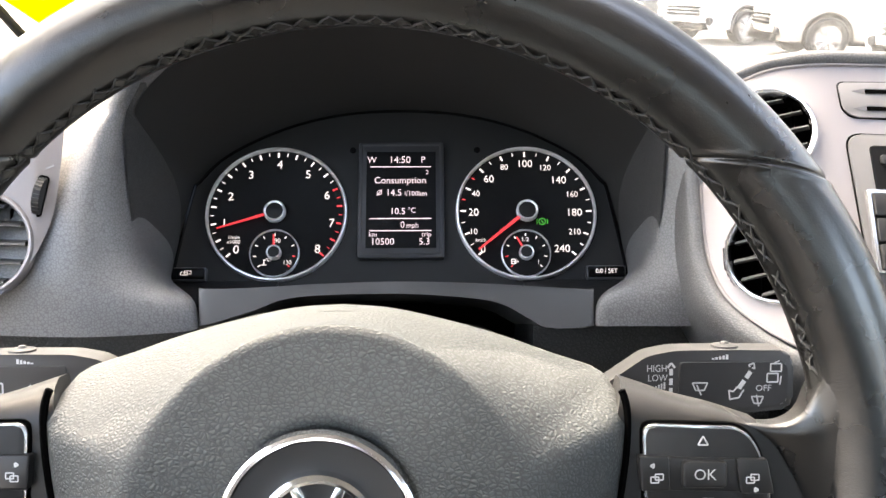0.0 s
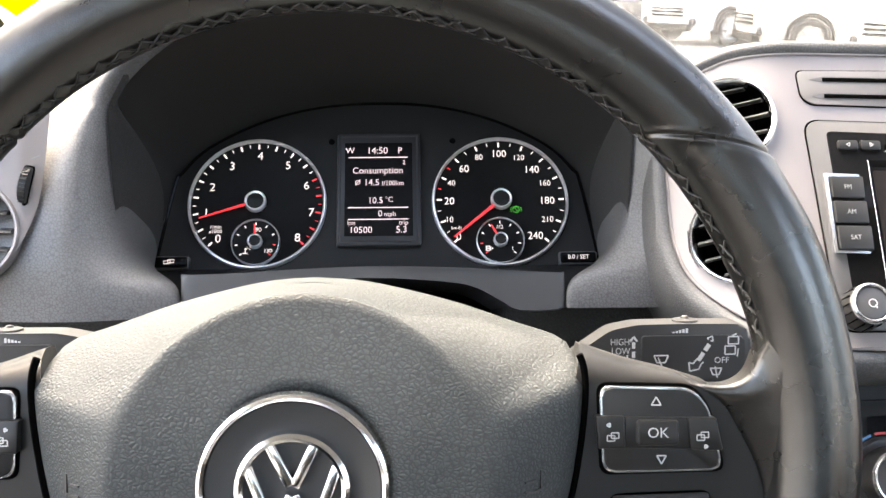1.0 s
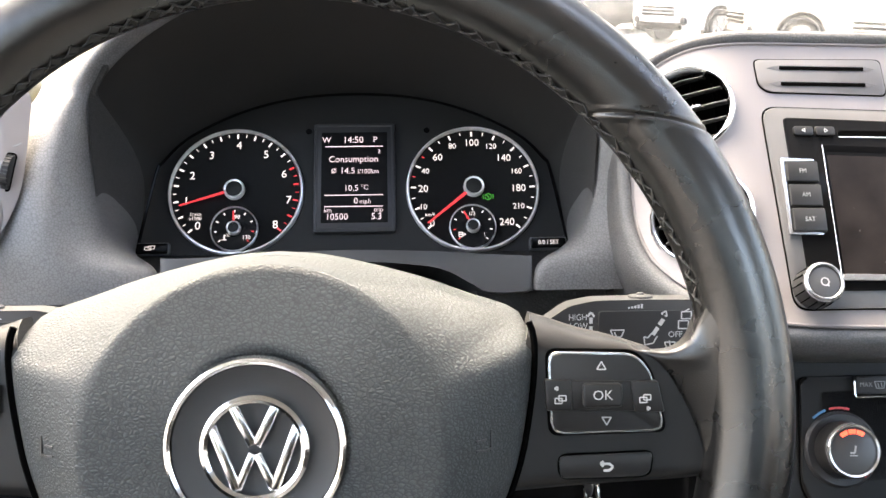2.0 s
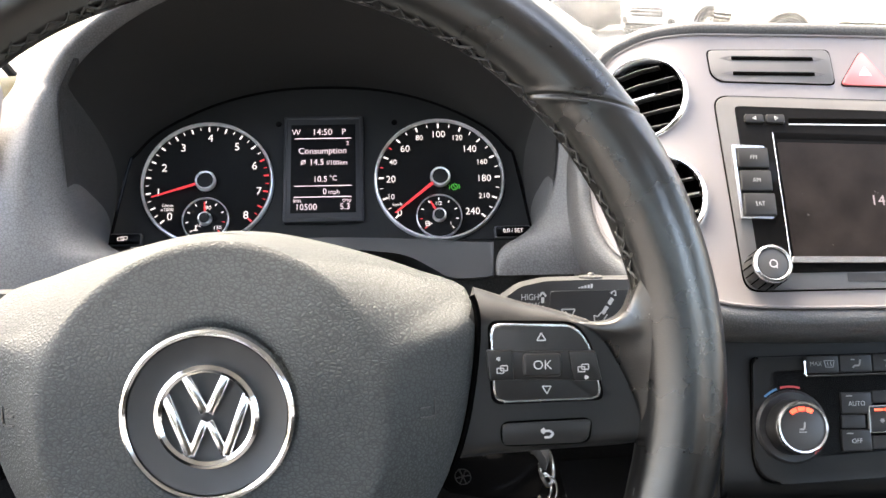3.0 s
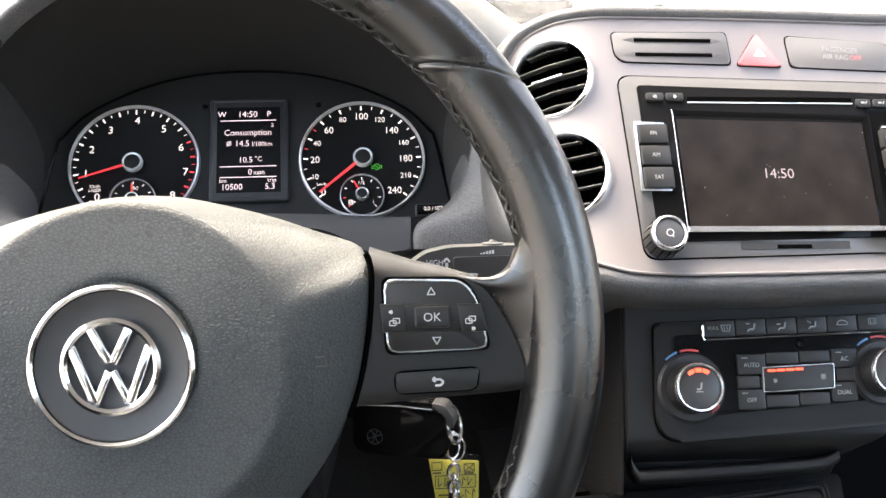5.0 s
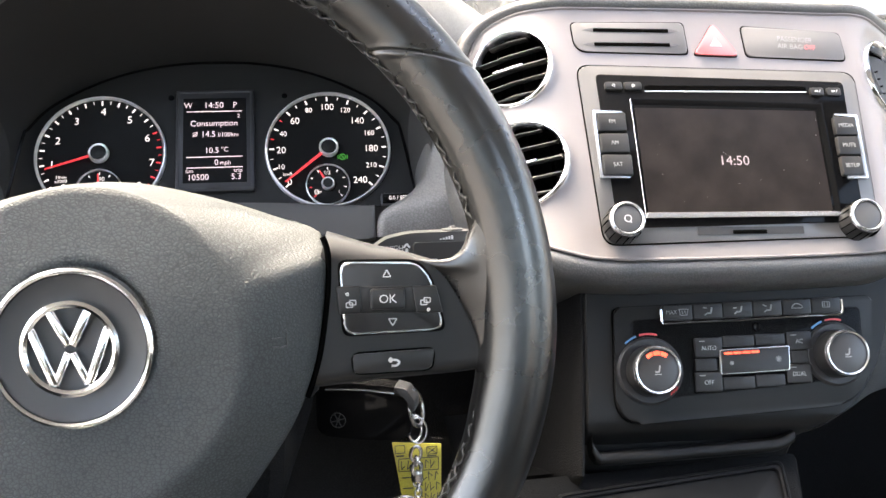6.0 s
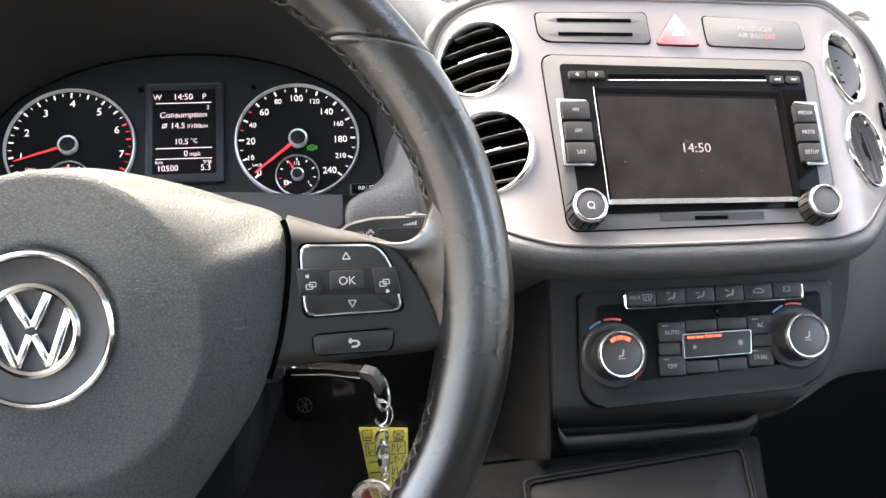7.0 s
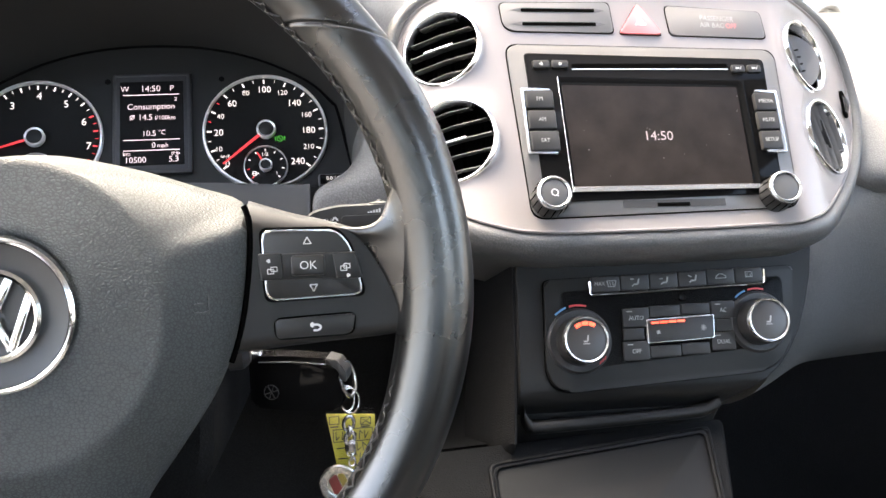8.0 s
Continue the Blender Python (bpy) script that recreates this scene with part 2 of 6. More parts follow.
def rounded(pts, r, n=4):
    """A polygon with its corners rounded."""
    out = []
    k = len(pts)
    for i in range(k):
        p, a, b = Vector(pts[i]), Vector(pts[i - 1]), Vector(pts[(i + 1) % k])
        da, db = (a - p), (b - p)
        d = min(r[i] if isinstance(r, tuple) else r, da.length * 0.48, db.length * 0.48)
        p0, p1 = p + da.normalized() * d, p + db.normalized() * d
        for j in range(n + 1):
            t = j / n
            q = p0 * (1 - t) ** 2 + p * 2 * t * (1 - t) + p1 * t * t
            out.append((q.x, q.y))
    return out


def smooth_line(pts, n=8, closed=False):
    """A Catmull-Rom line through pts."""
    pts = [Vector(p) for p in pts]
    k = len(pts)
    out = []
    for i in range(k if closed else k - 1):
        p0 = pts[i - 1] if closed or i > 0 else pts[0] * 2 - pts[1]
        p1, p2 = pts[i], pts[(i + 1) % k]
        p3 = pts[(i + 2) % k] if closed or i + 2 < k else pts[-1] * 2 - pts[-2]
        for j in range(n):
            t = j / n
            out.append(0.5 * (2 * p1 + (p2 - p0) * t + (2 * p0 - 5 * p1 + 4 * p2 - p3) * t * t + (3 * p1 - p0 - 3 * p2 + p3) * t ** 3))
    if not closed:
        out.append(pts[-1])
    return out


def lathe(bm, profile, cx=0.0, cy=0.0, seg=48, close=True):
    rings = []
    for r, z in profile:
        if r < 1e-6:
            rings.append([bm.verts.new((cx, cy, z))])
        else:
            rings.append([bm.verts.new((cx + r * math.cos(2 * math.pi * i / seg), cy + r * math.sin(2 * math.pi * i / seg), z)) for i in range(seg)])
    for a, b in zip(rings, rings[1:]):
        for i in range(seg):
            j = (i + 1) % seg
            f = [a[i % len(a)], a[j % len(a)], b[j % len(b)], b[i % len(b)]]
            f = list(dict.fromkeys(f))
            if len(f) > 2:
                bm.faces.new(f)
    return bm


def loft(bm, rows, closed=False):
    grid = [[bm.verts.new(p) for p in row] for row in rows]
    for a, b in zip(grid, grid[1:]):
        n = len(a)
        for i in range(n if closed else n - 1):
            bm.faces.new((a[i], a[(i + 1) % n], b[(i + 1) % n], b[i]))
    return grid


def sweep(bm, pts, rad, seg=10, closed=False, flat=1.0):
    """A round bar along pts."""
    pts = [Vector(p) for p in pts]
    n = len(pts)
    rows = []
    side = None
    for i, p in enumerate(pts):
        a = pts[i - 1] if closed or i > 0 else p
        b = pts[(i + 1) % n] if closed or i + 1 < n else p
        d = (b - a).normalized()
        if side is None:
            side = d.orthogonal().normalized()
        side = (side - d * side.dot(d)).normalized()
        up = d.cross(side)
        r = rad(i / max(1, n - 1)) if callable(rad) else rad
        rows.append([p + side * r * math.cos(2 * math.pi * k / seg) + up * r * flat * math.sin(2 * math.pi * k / seg) for k in range(seg)])
    if closed:
        rows.append(rows[0])
    g = loft(bm, rows, True)
    if not closed:
        bm.faces.new(g[0][::-1])
        bm.faces.new(g[-1])
    else:
        bmesh.ops.remove_doubles(bm, verts=bm.verts, dist=1e-6)
    return bm


def box(bm, x0, x1, y0, y1, z0, z1, bevel=0.0, seg=2):
    v = [bm.verts.new((x, y, z)) for x in (x0, x1) for y in (y0, y1) for z in (z0, z1)]
    faces = [bm.faces.new([v[i] for i in q]) for q in ((0, 1, 3, 2), (4, 6, 7, 5), (0, 4, 5, 1), (2, 3, 7, 6), (0, 2, 6, 4), (1, 5, 7, 3))]
    if bevel > 0:
        bmesh.ops.bevel(bm, geom=list({e for f in faces for e in f.edges}), offset=bevel, segments=seg, affect="EDGES", profile=0.5)
    return bm


def text(body, size, x, y, z, mat, parent, name="lettering", turn=0.0, wide=1.0, label="", align="CENTER"):
    cu = bpy.data.curves.new(name, "FONT")
    cu.body, cu.size, cu.extrude, cu.resolution_u = body, size, 0.00006, 3
    cu.align_x, cu.align_y = align, "CENTER"
    cu.offset = -size * 0.005
    tmp = bpy.data.objects.new(name, cu)
    me = bpy.data.meshes.new_from_object(tmp)
    bpy.data.objects.remove(tmp)
    me.materials.clear()
    me.materials.append(mat)
    ob = new(name, me)
    ob.parent = parent
    me.transform(Matrix.LocRotScale((x, y, z), Euler((0, 0, radians(turn))), (wide, 1, 1)))
    return tagged(ob, label)


def bars(parent, mat, items, z, name="symbol", h=0.0002):
    """Small flat strokes, each (x0, y0, x1, y1, width), joined into one mark."""
    bm = bmesh.new()
    for x0, y0, x1, y1, w in items:
        d = Vector((x1 - x0, y1 - y0))
        n = Vector((-d.y, d.x)).normalized() * w / 2
        prism(bm, [(x0 + n.x, y0 + n.y), (x0 - n.x, y0 - n.y), (x1 - n.x, y1 - n.y), (x1 + n.x, y1 + n.y)], z, z + h)
    return part(name, bm, mat, parent)


def tri(cx, cy, r, turn, w):
    p = [(cx + r * math.cos(radians(turn + 120 * k)), cy + r * math.sin(radians(turn + 120 * k))) for k in range(3)]
    return [(*p[k], *p[(k + 1) % 3], w) for k in range(3)]


def grown(pts, d):
    """An outline made larger by d on every side."""
    xs, ys = [p[0] for p in pts], [p[1] for p in pts]
    cx, cy = (min(xs) + max(xs)) / 2, (min(ys) + max(ys)) / 2
    kx, ky = 1 + 2 * d / (max(xs) - min(xs)), 1 + 2 * d / (max(ys) - min(ys))
    return [(cx + (x - cx) * kx, cy + (y - cy) * ky) for x, y in pts]


def rect_lines(x0, y0, x1, y1, w):
    return [(x0, y0, x1, y0, w), (x1, y0, x1, y1, w), (x1, y1, x0, y1, w), (x0, y1, x0, y0, w)]


def place(name, bm, mat, label, category, kind="", group="", smooth=38):
    return tagged(link_mesh(name, bm, mat, None, label, smooth), label, category, group, kind)


def subdivided(ob, levels=2):
    mod = ob.modifiers.new("rounding", "SUBSURF")
    mod.levels = mod.render_levels = levels
    return ob

# ---- outside: ground and the cabin that closes the place ----
bm = bmesh.new()
n = 24
loft(bm, [[(400 * (i / n * 2 - 1) * abs(i / n * 2 - 1), 400 * (j / n * 2 - 1) * abs(j / n * 2 - 1), -0.17) for i in range(n + 1)] for j in range(n + 1)])
place("ground", bm, ASPHALT, "pale worn asphalt of a car park in bright light", "ground", "structure")

bm = bmesh.new()
box(bm, -0.52, 1.24, -1.6, 1.2, 0.32, 0.38)
place("floor", bm, CARPET, "black carpeted cabin floor", "floor", "structure")
bm = bmesh.new()
loft(bm, [[(-0.46, 0.38, 1.56), (0.365, 0.42, 1.6), (1.19, 0.38, 1.56)], [(-0.44, -0.4, 1.63), (0.365, -0.4, 1.68), (1.17, -0.4, 1.63)], [(-0.44, -1.6, 1.6), (0.365, -1.6, 1.64), (1.17, -1.6, 1.6)]])
bmesh.ops.solidify(bm, geom=list(bm.faces), thickness=-0.05)
place("ceiling", bm, LINING, "grey fabric headlining", "ceiling", "structure")
for side, x0, x1 in (("west", -0.52, -0.43), ("east", 1.16, 1.25)):
    bm = bmesh.new()
    box(bm, x0, x1, -1.6, 1.15, 0.34, 0.92 if side == "west" else 0.98, 0.02)
    box(bm, x0, x1, -0.80, -0.66, 0.98, 1.62)
    place("wall_" + side, bm, DASH_LOW, "dark grained door lining below the side window", "door", "structure")
# unseen wall, high enough to block light where a rear window would be
bm = bmesh.new()
box(bm, -0.52, 1.25, -1.66, -1.60, 0.34, 1.46)
place("wall_south", bm, DASH_LOW, "unseen dark wall added to block light from the rear", "wall", "structure")
bm = bmesh.new()
box(bm, -0.52, 1.25, 1.2, 1.26, 0.34, 1.10)
place("wall_north", bm, DASH_LOW, "black bulkhead in front of the dashboard", "wall", "structure")
for x in (-0.47, 1.2):
    bm = bmesh.new()
    sweep(bm, smooth_line([(x, 1.22, 1.08), (x, 0.8, 1.34), (x, 0.36, 1.57)], 6), 0.045, 10, flat=0.6)
    place("trim", bm, LINING, "grey windscreen pillar lining", "pillar", "structure")

windscreen = thing("window_1", Matrix.Identity(4), "sloping windscreen above the dashboard, tinted dark to dim the outside", "windscreen", "", "structure")
bm = bmesh.new()
loft(bm, [[(-0.47 + 1.67 * i / 10, 1.24 - 0.86 * j / 8 + 0.12 * (1 - (i / 5 - 1) ** 2), 1.10 + 0.48 * j / 8) for i in range(11)] for j in range(9)])
bmesh.ops.solidify(bm, geom=list(bm.faces), thickness=0.005)
pane = part("pane", bm, GLASS, windscreen)
pane.visible_shadow = False
bm = bmesh.new()
sweep(bm, [(-0.45 + 1.63 * i / 16, 1.225 + 0.12 * (1 - (i / 8 - 1) ** 2), 1.105) for i in range(17)], 0.014, 8)
part("seal", bm, RUBBER, windscreen)

# a yellow paper slip behind the corner of the glass, with its dark edge strip
slip = thing("paper_slip", pose(-0.26, 1.008, 1.2435, 150.8, 0, 0), "yellow and grey paper slip behind the lower corner of the windscreen", "label")
bm = bmesh.new()
prism(bm, [(-0.0765, 0.085), (-0.0525, 0.005), (0.032, 0.0), (0.032, 0.085)], 0, 0.0006)
part("paper", bm, SLIP, slip, "bright yellow paper")
bm = bmesh.new()
prism(bm, [(0.032, 0.0), (0.085, 0.0), (0.085, 0.085), (0.032, 0.085)], 0, 0.0006)
part("printed_end", bm, SLIP_GREY, slip, "pale grey printed end")
bm = bmesh.new()
sweep(bm, [(-0.292, 1.03, 1.17), (-0.318, 1.0, 1.225), (-0.342, 0.965, 1.275), (-0.372, 0.93, 1.335)], 0.0042, 8)
place("trim", bm, RUBBER, "thin black rubber strip at the windscreen edge", "seal", "structure")


# ---- parked cars across the lot ----
def parked_car(m, paint, label, group="cars parked across the lot"):
    car = thing("parked_car", m, label, "car", group)
    side = smooth_line([(-2.15, 0.32), (-2.2, 0.55), (-2.12, 0.82), (-1.5, 0.98), (-1.05, 1.04), (-0.45, 1.52), (0.3, 1.66), (1.3, 1.62), (1.95, 1.45), (2.2, 1.0), (2.22, 0.5), (2.15, 0.32)], 4)
    bm = bmesh.new()
    rows = []
    for y in (-0.9, -0.86, -0.5, 0, 0.5, 0.86, 0.9):
        k = 1 - 0.02 * (abs(y) > 0.88)
        rows.append([(p.x * k * (1 - 0.06 * (abs(y) / 0.9) ** 3), y * (1 - 0.16 * max(0, (p.y - 1.0)) / 0.66), 0.95 + (p.y - 0.95) * k - 0.03 * (abs(y) / 0.9) ** 4) for p in side])
    g = loft(bm, rows)
    bm.faces.new(g[0])
    bm.faces.new(g[-1][::-1])
    for f in range(len(rows) - 1):
        bm.faces.new((g[f][0], g[f][-1], g[f + 1][-1], g[f + 1][0]))
    part("body", bm, paint, car)
    for s in (-1, 1):
        bm = bmesh.new()
        for x0, x1 in ((-0.75, 0.35), (0.42, 1.5)):
            prism(bm, rounded([(x0, 1.08), (x1, 1.08), (x1 - 0.05, 1.5), (x0 + (0.5 if x0 < 0 else 0.04), 1.5)], 0.05), 0, 0.02)
        bm.transform(Matrix.Translation((0, s * (0.855 if s > 0 else 0.875), 0)) @ Matrix.Rotation(radians(90), 4, "X") @ Matrix.Rotation(0, 4, "Y"))
        part("side_window", bm, CARGLASS, car)
        bm = bmesh.new()
        prism(bm, rounded([(-2.1, 0.70), (-1.65, 0.78), (-1.7, 0.9), (-2.05, 0.86)], 0.03), 0, 0.03)
        bm.transform(Matrix.Translation((0, s * 0.86 + 0.015, 0)) @ Matrix.Rotation(radians(90), 4, "X"))
        part("headlight", bm, LAMP, car)
        for x in (-1.35, 1.35):
            bm = bmesh.new()
            sweep(bm, [(x + 0.39 * math.cos(radians(a)), s * 0.885, 0.34 + 0.39 * math.sin(radians(a))) for a in range(-12, 193, 12)], 0.04, 6)
            part("wheel_arch", bm, DEEP, car)
            bm = bmesh.new()
            lathe(bm, [(0.22, 0.0), (0.235, 0.03), (0.30, 0.05), (0.335, 0.03), (0.34, -0.05), (0.33, -0.2), (0.2, -0.2)], 0, 0, 40)
            at = Matrix.Translation((x, s * 0.90, 0.34)) @ Matrix.Rotation(radians(-90 * s), 4, "X")
            bm.transform(at)
            part("tyre", bm, RUBBER, car)
            bm = bmesh.new()
            lathe(bm, [(0.0, 0.045), (0.05, 0.045), (0.06, 0.02), (0.06, 0.0)], 0, 0, 24)
            lathe(bm, [(0.2, 0.03), (0.225, 0.035), (0.225, 0.0), (0.2, 0.0)], 0, 0, 40)
            for k in range(6):
                a = radians(60 * k)
                c, d = Vector((math.cos(a), math.sin(a))), Vector((-math.sin(a), math.cos(a)))
                prism(bm, [tuple(c * 0.04 + d * 0.035), tuple(c * 0.04 - d * 0.035), tuple(c * 0.21 - d * 0.05), tuple(c * 0.21 + d * 0.05)], 0.005, 0.035, 0.006, 1)
            bm.transform(at)
            part("rim", bm, ALLOY, car)
    bm = bmesh.new()
    box(bm, -2.23, -2.02, -0.62, 0.62, 0.28, 0.42, 0.05)
    part("front_bumper_grille", bm, DEEP, car)
    bm = bmesh.new()
    for k in range(3):
        box(bm, -2.225, -2.12, -0.48, 0.48, 0.56 + 0.07 * k, 0.60 + 0.07 * k, 0.012)
    part("grille", bm, DEEP, car)
    for y in (-0.68, 0.68):
        bm = bmesh.new()
        lathe(bm, [(0.0, 0.05), (0.07, 0.045), (0.085, 0.02), (0.085, -0.05)], 0, 0, 20)
        bm.transform(Matrix.Translation((-2.12, y, 0.47)) @ Matrix.Rotation(radians(-90), 4, "Y"))
        part("fog_lamp", bm, CARGLASS, car)
    bm = bmesh.new()
    box(bm, -0.95, 0.95, -0.885, 0.885, 0.22, 0.36, 0.03)
    part("sill", bm, RUBBER, car)
    return car


parked_car(pose(7.12, 21.3, -0.17, 0, 0, 28), PAINT_WHITE, "white hatchback parked with silver alloy wheels")
parked_car(pose(7.98, 17.25, -0.17, 0, 0, -2), PAINT_SILVER, "champagne silver off-roader with a dark lower bumper")
parked_car(pose(8.6, 14.4, -0.17, 0, 0, 22), PAINT_WHITE, "white saloon parked on the lot")
parked_car(pose(4.3, 24.3, -0.17, 0, 0, 200), PAINT_DARK, "dark grey estate parked further back")
parked_car(pose(-0.5, 26.5, -0.17, 0, 0, 184), PAINT_WHITE, "white car parked in the far row")
parked_car(pose(12.5, 13.2, -0.17, 0, 0, 15), PAINT_DARK, "dark car parked at the end of the row")

# ---- dashboard ----
CLUSTER = panel((0, 0.816, 1.123), 34)
CENTRE = panel((0.36, 0.641, 1.1055), 33, -0.025)
CLIMATE = panel((0.365, 0.633, 1.03), 25, -0.02)
WHEEL = panel((-0.0063, 0.4453, 1.1146), 13.6, 0, -1.2)

dash = thing("dashboard", Matrix.Identity(4), "dark grey grained dashboard with a hooded instrument binnacle", "dashboard")


def mirrored(half):
    """A left half-line, ending on x = 0, with its right half added."""
    return [Vector(p) for p in half] + [Vector((-p[0], *p[1:])) for p in half[-2::-1]]


ARCH = [(-0.166, -0.062), (-0.1625, -0.0525), (-0.1600, -0.043), (-0.1500, 0.016), (-0.1455, 0.025), (-0.1265, 0.0455), (-0.087, 0.0665), (-0.045, 0.078), (0, 0.0812)]
arch = [CLUSTER @ Vector((x, y, 0.0)) for x, y in ARCH]
lip = [(-0.1130, 0.6965, 1.0805), (-0.1130, 0.7000, 1.1035), (-0.1620, 0.724, 1.1035), (-0.1665, 0.736, 1.196), (-0.1640, 0.737, 1.2065), (-0.150, 0.737, 1.230), (-0.106, 0.735, 1.262), (-0.052, 0.731, 1.281), (0, 0.730, 1.286)]
front = [(-0.184, 0.684, 1.0805), (-0.183, 0.686, 1.104), (-0.181, 0.689, 1.125), (-0.179, 0.720, 1.196), (-0.175, 0.733, 1.2075), (-0.158, 0.728, 1.237), (-0.110, 0.730, 1.271), (-0.054, 0.727, 1.290), (0, 0.726, 1.295)]
outer = [(-0.222, 0.688, 1.0805), (-0.218, 0.691, 1.104), (-0.215, 0.694, 1.125), (-0.205, 0.734, 1.190), (-0.201, 0.758, 1.203), (-0.190, 0.80, 1.25), (-0.13, 0.83, 1.286), (-0.06, 0.85, 1.302), (0, 0.85, 1.306)]
far = [(-0.232, 0.730, 1.0805), (-0.228, 0.733, 1.104), (-0.225, 0.735, 1.125), (-0.225, 0.80, 1.188), (-0.230, 0.84, 1.200), (-0.28, 0.98, 1.2), (-0.2, 1.05, 1.22), (-0.08, 1.08, 1.23), (0, 1.08, 1.23)]

# the corner of the hood is held by one more point on each line
for line_ in (arch, lip, front, outer, far):
    line_.insert(5, tuple(Vector(line_[4]).lerp(Vector(line_[5]), 0.12)))


def between(a, b, t, push=(0, 0, 0)):
    return [Vector(p) * (1 - t) + Vector(q) * t + Vector(push) for p, q in zip(a, b)]


bm = bmesh.new()
back_lip = [Vector(p) + Vector(d) for p, d in zip(lip, ((-0.040, 0.060, -0.010), (-0.040, 0.058, -0.016), (-0.009, 0.016, 0.0), (-0.006, 0.006, 0), (-0.005, 0.005, 0.001), (-0.005, 0.005, 0.001), (-0.003, 0.003, 0.002), (0, 0, 0), (0, 0, 0), (0, 0, 0)))]
inside = [mirrored(r) for r in (arch, between(arch, back_lip, 0.12), between(arch, back_lip, 0.5), between(arch, back_lip, 0.9), back_lip)]
loft(bm, inside)
subdivided(part("hood_lining", bm, HOOD, dash, "black grained lining inside the hood", 180), 3)
bm = bmesh.new()
reach = (0.9, 0.85, 0.97, 0.97, 0.04, 0.03, 0.05, 0.06, 0.06, 0.06)
inner = [Vector(p) * (1 - t) + Vector(q) * t + Vector((0.0012 if 1 < i < 7 else 0.0, -0.001 if t > 0.9 else 0.0, -0.0005 if i > 6 else 0.0)) for i, (p, q, t) in enumerate(zip(lip, arch, reach))]
inner_mid = [Vector(p) * (1 - t / 2) + Vector(q) * t / 2 + Vector((0.0016 if 1 < i < 7 else 0.0, 0, -0.0008 if i > 6 else 0.0)) for i, (p, q, t) in enumerate(zip(lip, arch, reach))]
body_rows = [mirrored(r) for r in (inner, inner_mid, between(lip, arch, 0.01, (0, -0.001, 0.0005)), between(lip, front, 0.3, (0, -0.003, 0.001)), front, between(front, outer, 0.5), outer, far)]
for row in body_rows[3:]:
    for p in row:
        if p.x > 0.1:
            p.y += 0.014 * max(0.0, min(1.0, (1.24 - p.z) / 0.09)) * min(1.0, (p.x - 0.1) / 0.06)
# at the outer end the pillar runs on flat below the vent fascia
for row, reach_out, sink in ((body_rows[5], 0.030, 0.004), (body_rows[6], 0.075, 0.006), (body_rows[7], 0.14, -0.024)):
    for p in row:
        if p.x < -0.1 and p.z < 1.13:
            k = 1.0 if p.z < 1.1 else 0.85 if p.z < 1.11 else 0.45
            p.x -= reach_out * k
            p.y += sink * k
loft(bm, body_rows)
subdivided(part("binnacle", bm, DASH, dash, "", 180), 3)
# side walls between the pillars and the dials, their shade put into a darker colour
ease = [p.lerp(q, 0.1) for p, q in zip(body_rows[2], body_rows[3])]
wall_rows = [body_rows[0], body_rows[1], [p.lerp(q, 0.5) for p, q in zip(body_rows[1], body_rows[2])], body_rows[2], ease]
last_ = len(body_rows[0]) - 1
for s in (1, -1):
    bm = bmesh.new()
    loft(bm, [[row[i if s > 0 else last_ - i] + Vector((0.0010 * s, -0.0008, 0.0004)) for i in (2, 3, 4, 5, 6)] for row in wall_rows])
    side_wall = subdivided(part("binnacle_wall", bm, DASH_DARKENED, dash, "grained side wall of the binnacle, darkened for its shade", 180), 3)
    side_wall.modifiers["rounding"].boundary_smooth = "PRESERVE_CORNERS"

# the trim strip under the dials and the blocks beside it
strip_top = smooth_line([(-0.1205, 1.1035), (-0.09, 1.1045), (-0.05, 1.107), (0, 1.1085), (0.05, 1.107), (0.09, 1.1042), (0.1200, 1.1020)], 6)
strip_low = smooth_line([(0.1200, 1.0802), (0.092, 1.0804), (0.080, 1.0860), (0.064, 1.0945), (0.045, 1.0985), (0, 1.1015), (-0.060, 1.0995), (-0.088, 1.091), (-0.1205, 1.0812)], 6)
bm = bmesh.new()
prism(bm, [(p.x, p.y) for p in strip_top] + [(p.x, p.y) for p in strip_low], 0, 0.10, 0.0025, 3)
bm.transform(Matrix.Translation((0, 0.80, 0)) @ Matrix.Rotation(radians(90), 4, "X"))
for v in bm.verts:
    v.co.y += 0.30 * (v.co.z - 1.09) - 0.002 + (v.co.x / 0.12) ** 2 * 0.004
    if v.co.y > 0.75:
        v.co.z -= 0.040
part("trim_strip", bm, SMOOTH, dash, "smooth grey trim strip under the dials")
for s in (-1, 1):
    bm = bmesh.new()
    rows = []
    for x in (0.0, 0.045, 0.08):
        rows.append([(s * x, 0.80, 1.03), (s * x, 0.75, 1.02), (s * x, 0.735, 1.0), (s * x, 0.735, 0.97), (s * x, 0.765, 0.86), (s * x, 0.80, 0.7)])
    for x in (0.085, 0.11, 0.15, 0.20, 0.24):
        rows.append([(s * x, 0.80, 1.082), (s * x, 0.722, 1.08), (s * x, 0.716, 1.06), (s * x, 0.722, 0.99), (s * x, 0.76, 0.86), (s * x, 0.80, 0.7)])
    if s < 0:
        rows.append([(-0.30, y, z) for _, y, z in rows[-1]])
        rows.append([(-0.43, y + 0.02, z) for _, y, z in rows[-1]])
    loft(bm, [row[:4] for row in rows])
    part("knee_panel", bm, KNEE, dash, "black grained lower knee panel")
    # lower knee panel split off in near-black to imitate shade under the wheel
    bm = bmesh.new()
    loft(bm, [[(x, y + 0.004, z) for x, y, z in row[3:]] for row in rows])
    part("knee_panel_shaded", bm, DASH_LOW, dash, "lower part of the knee panel, black for the shade there")
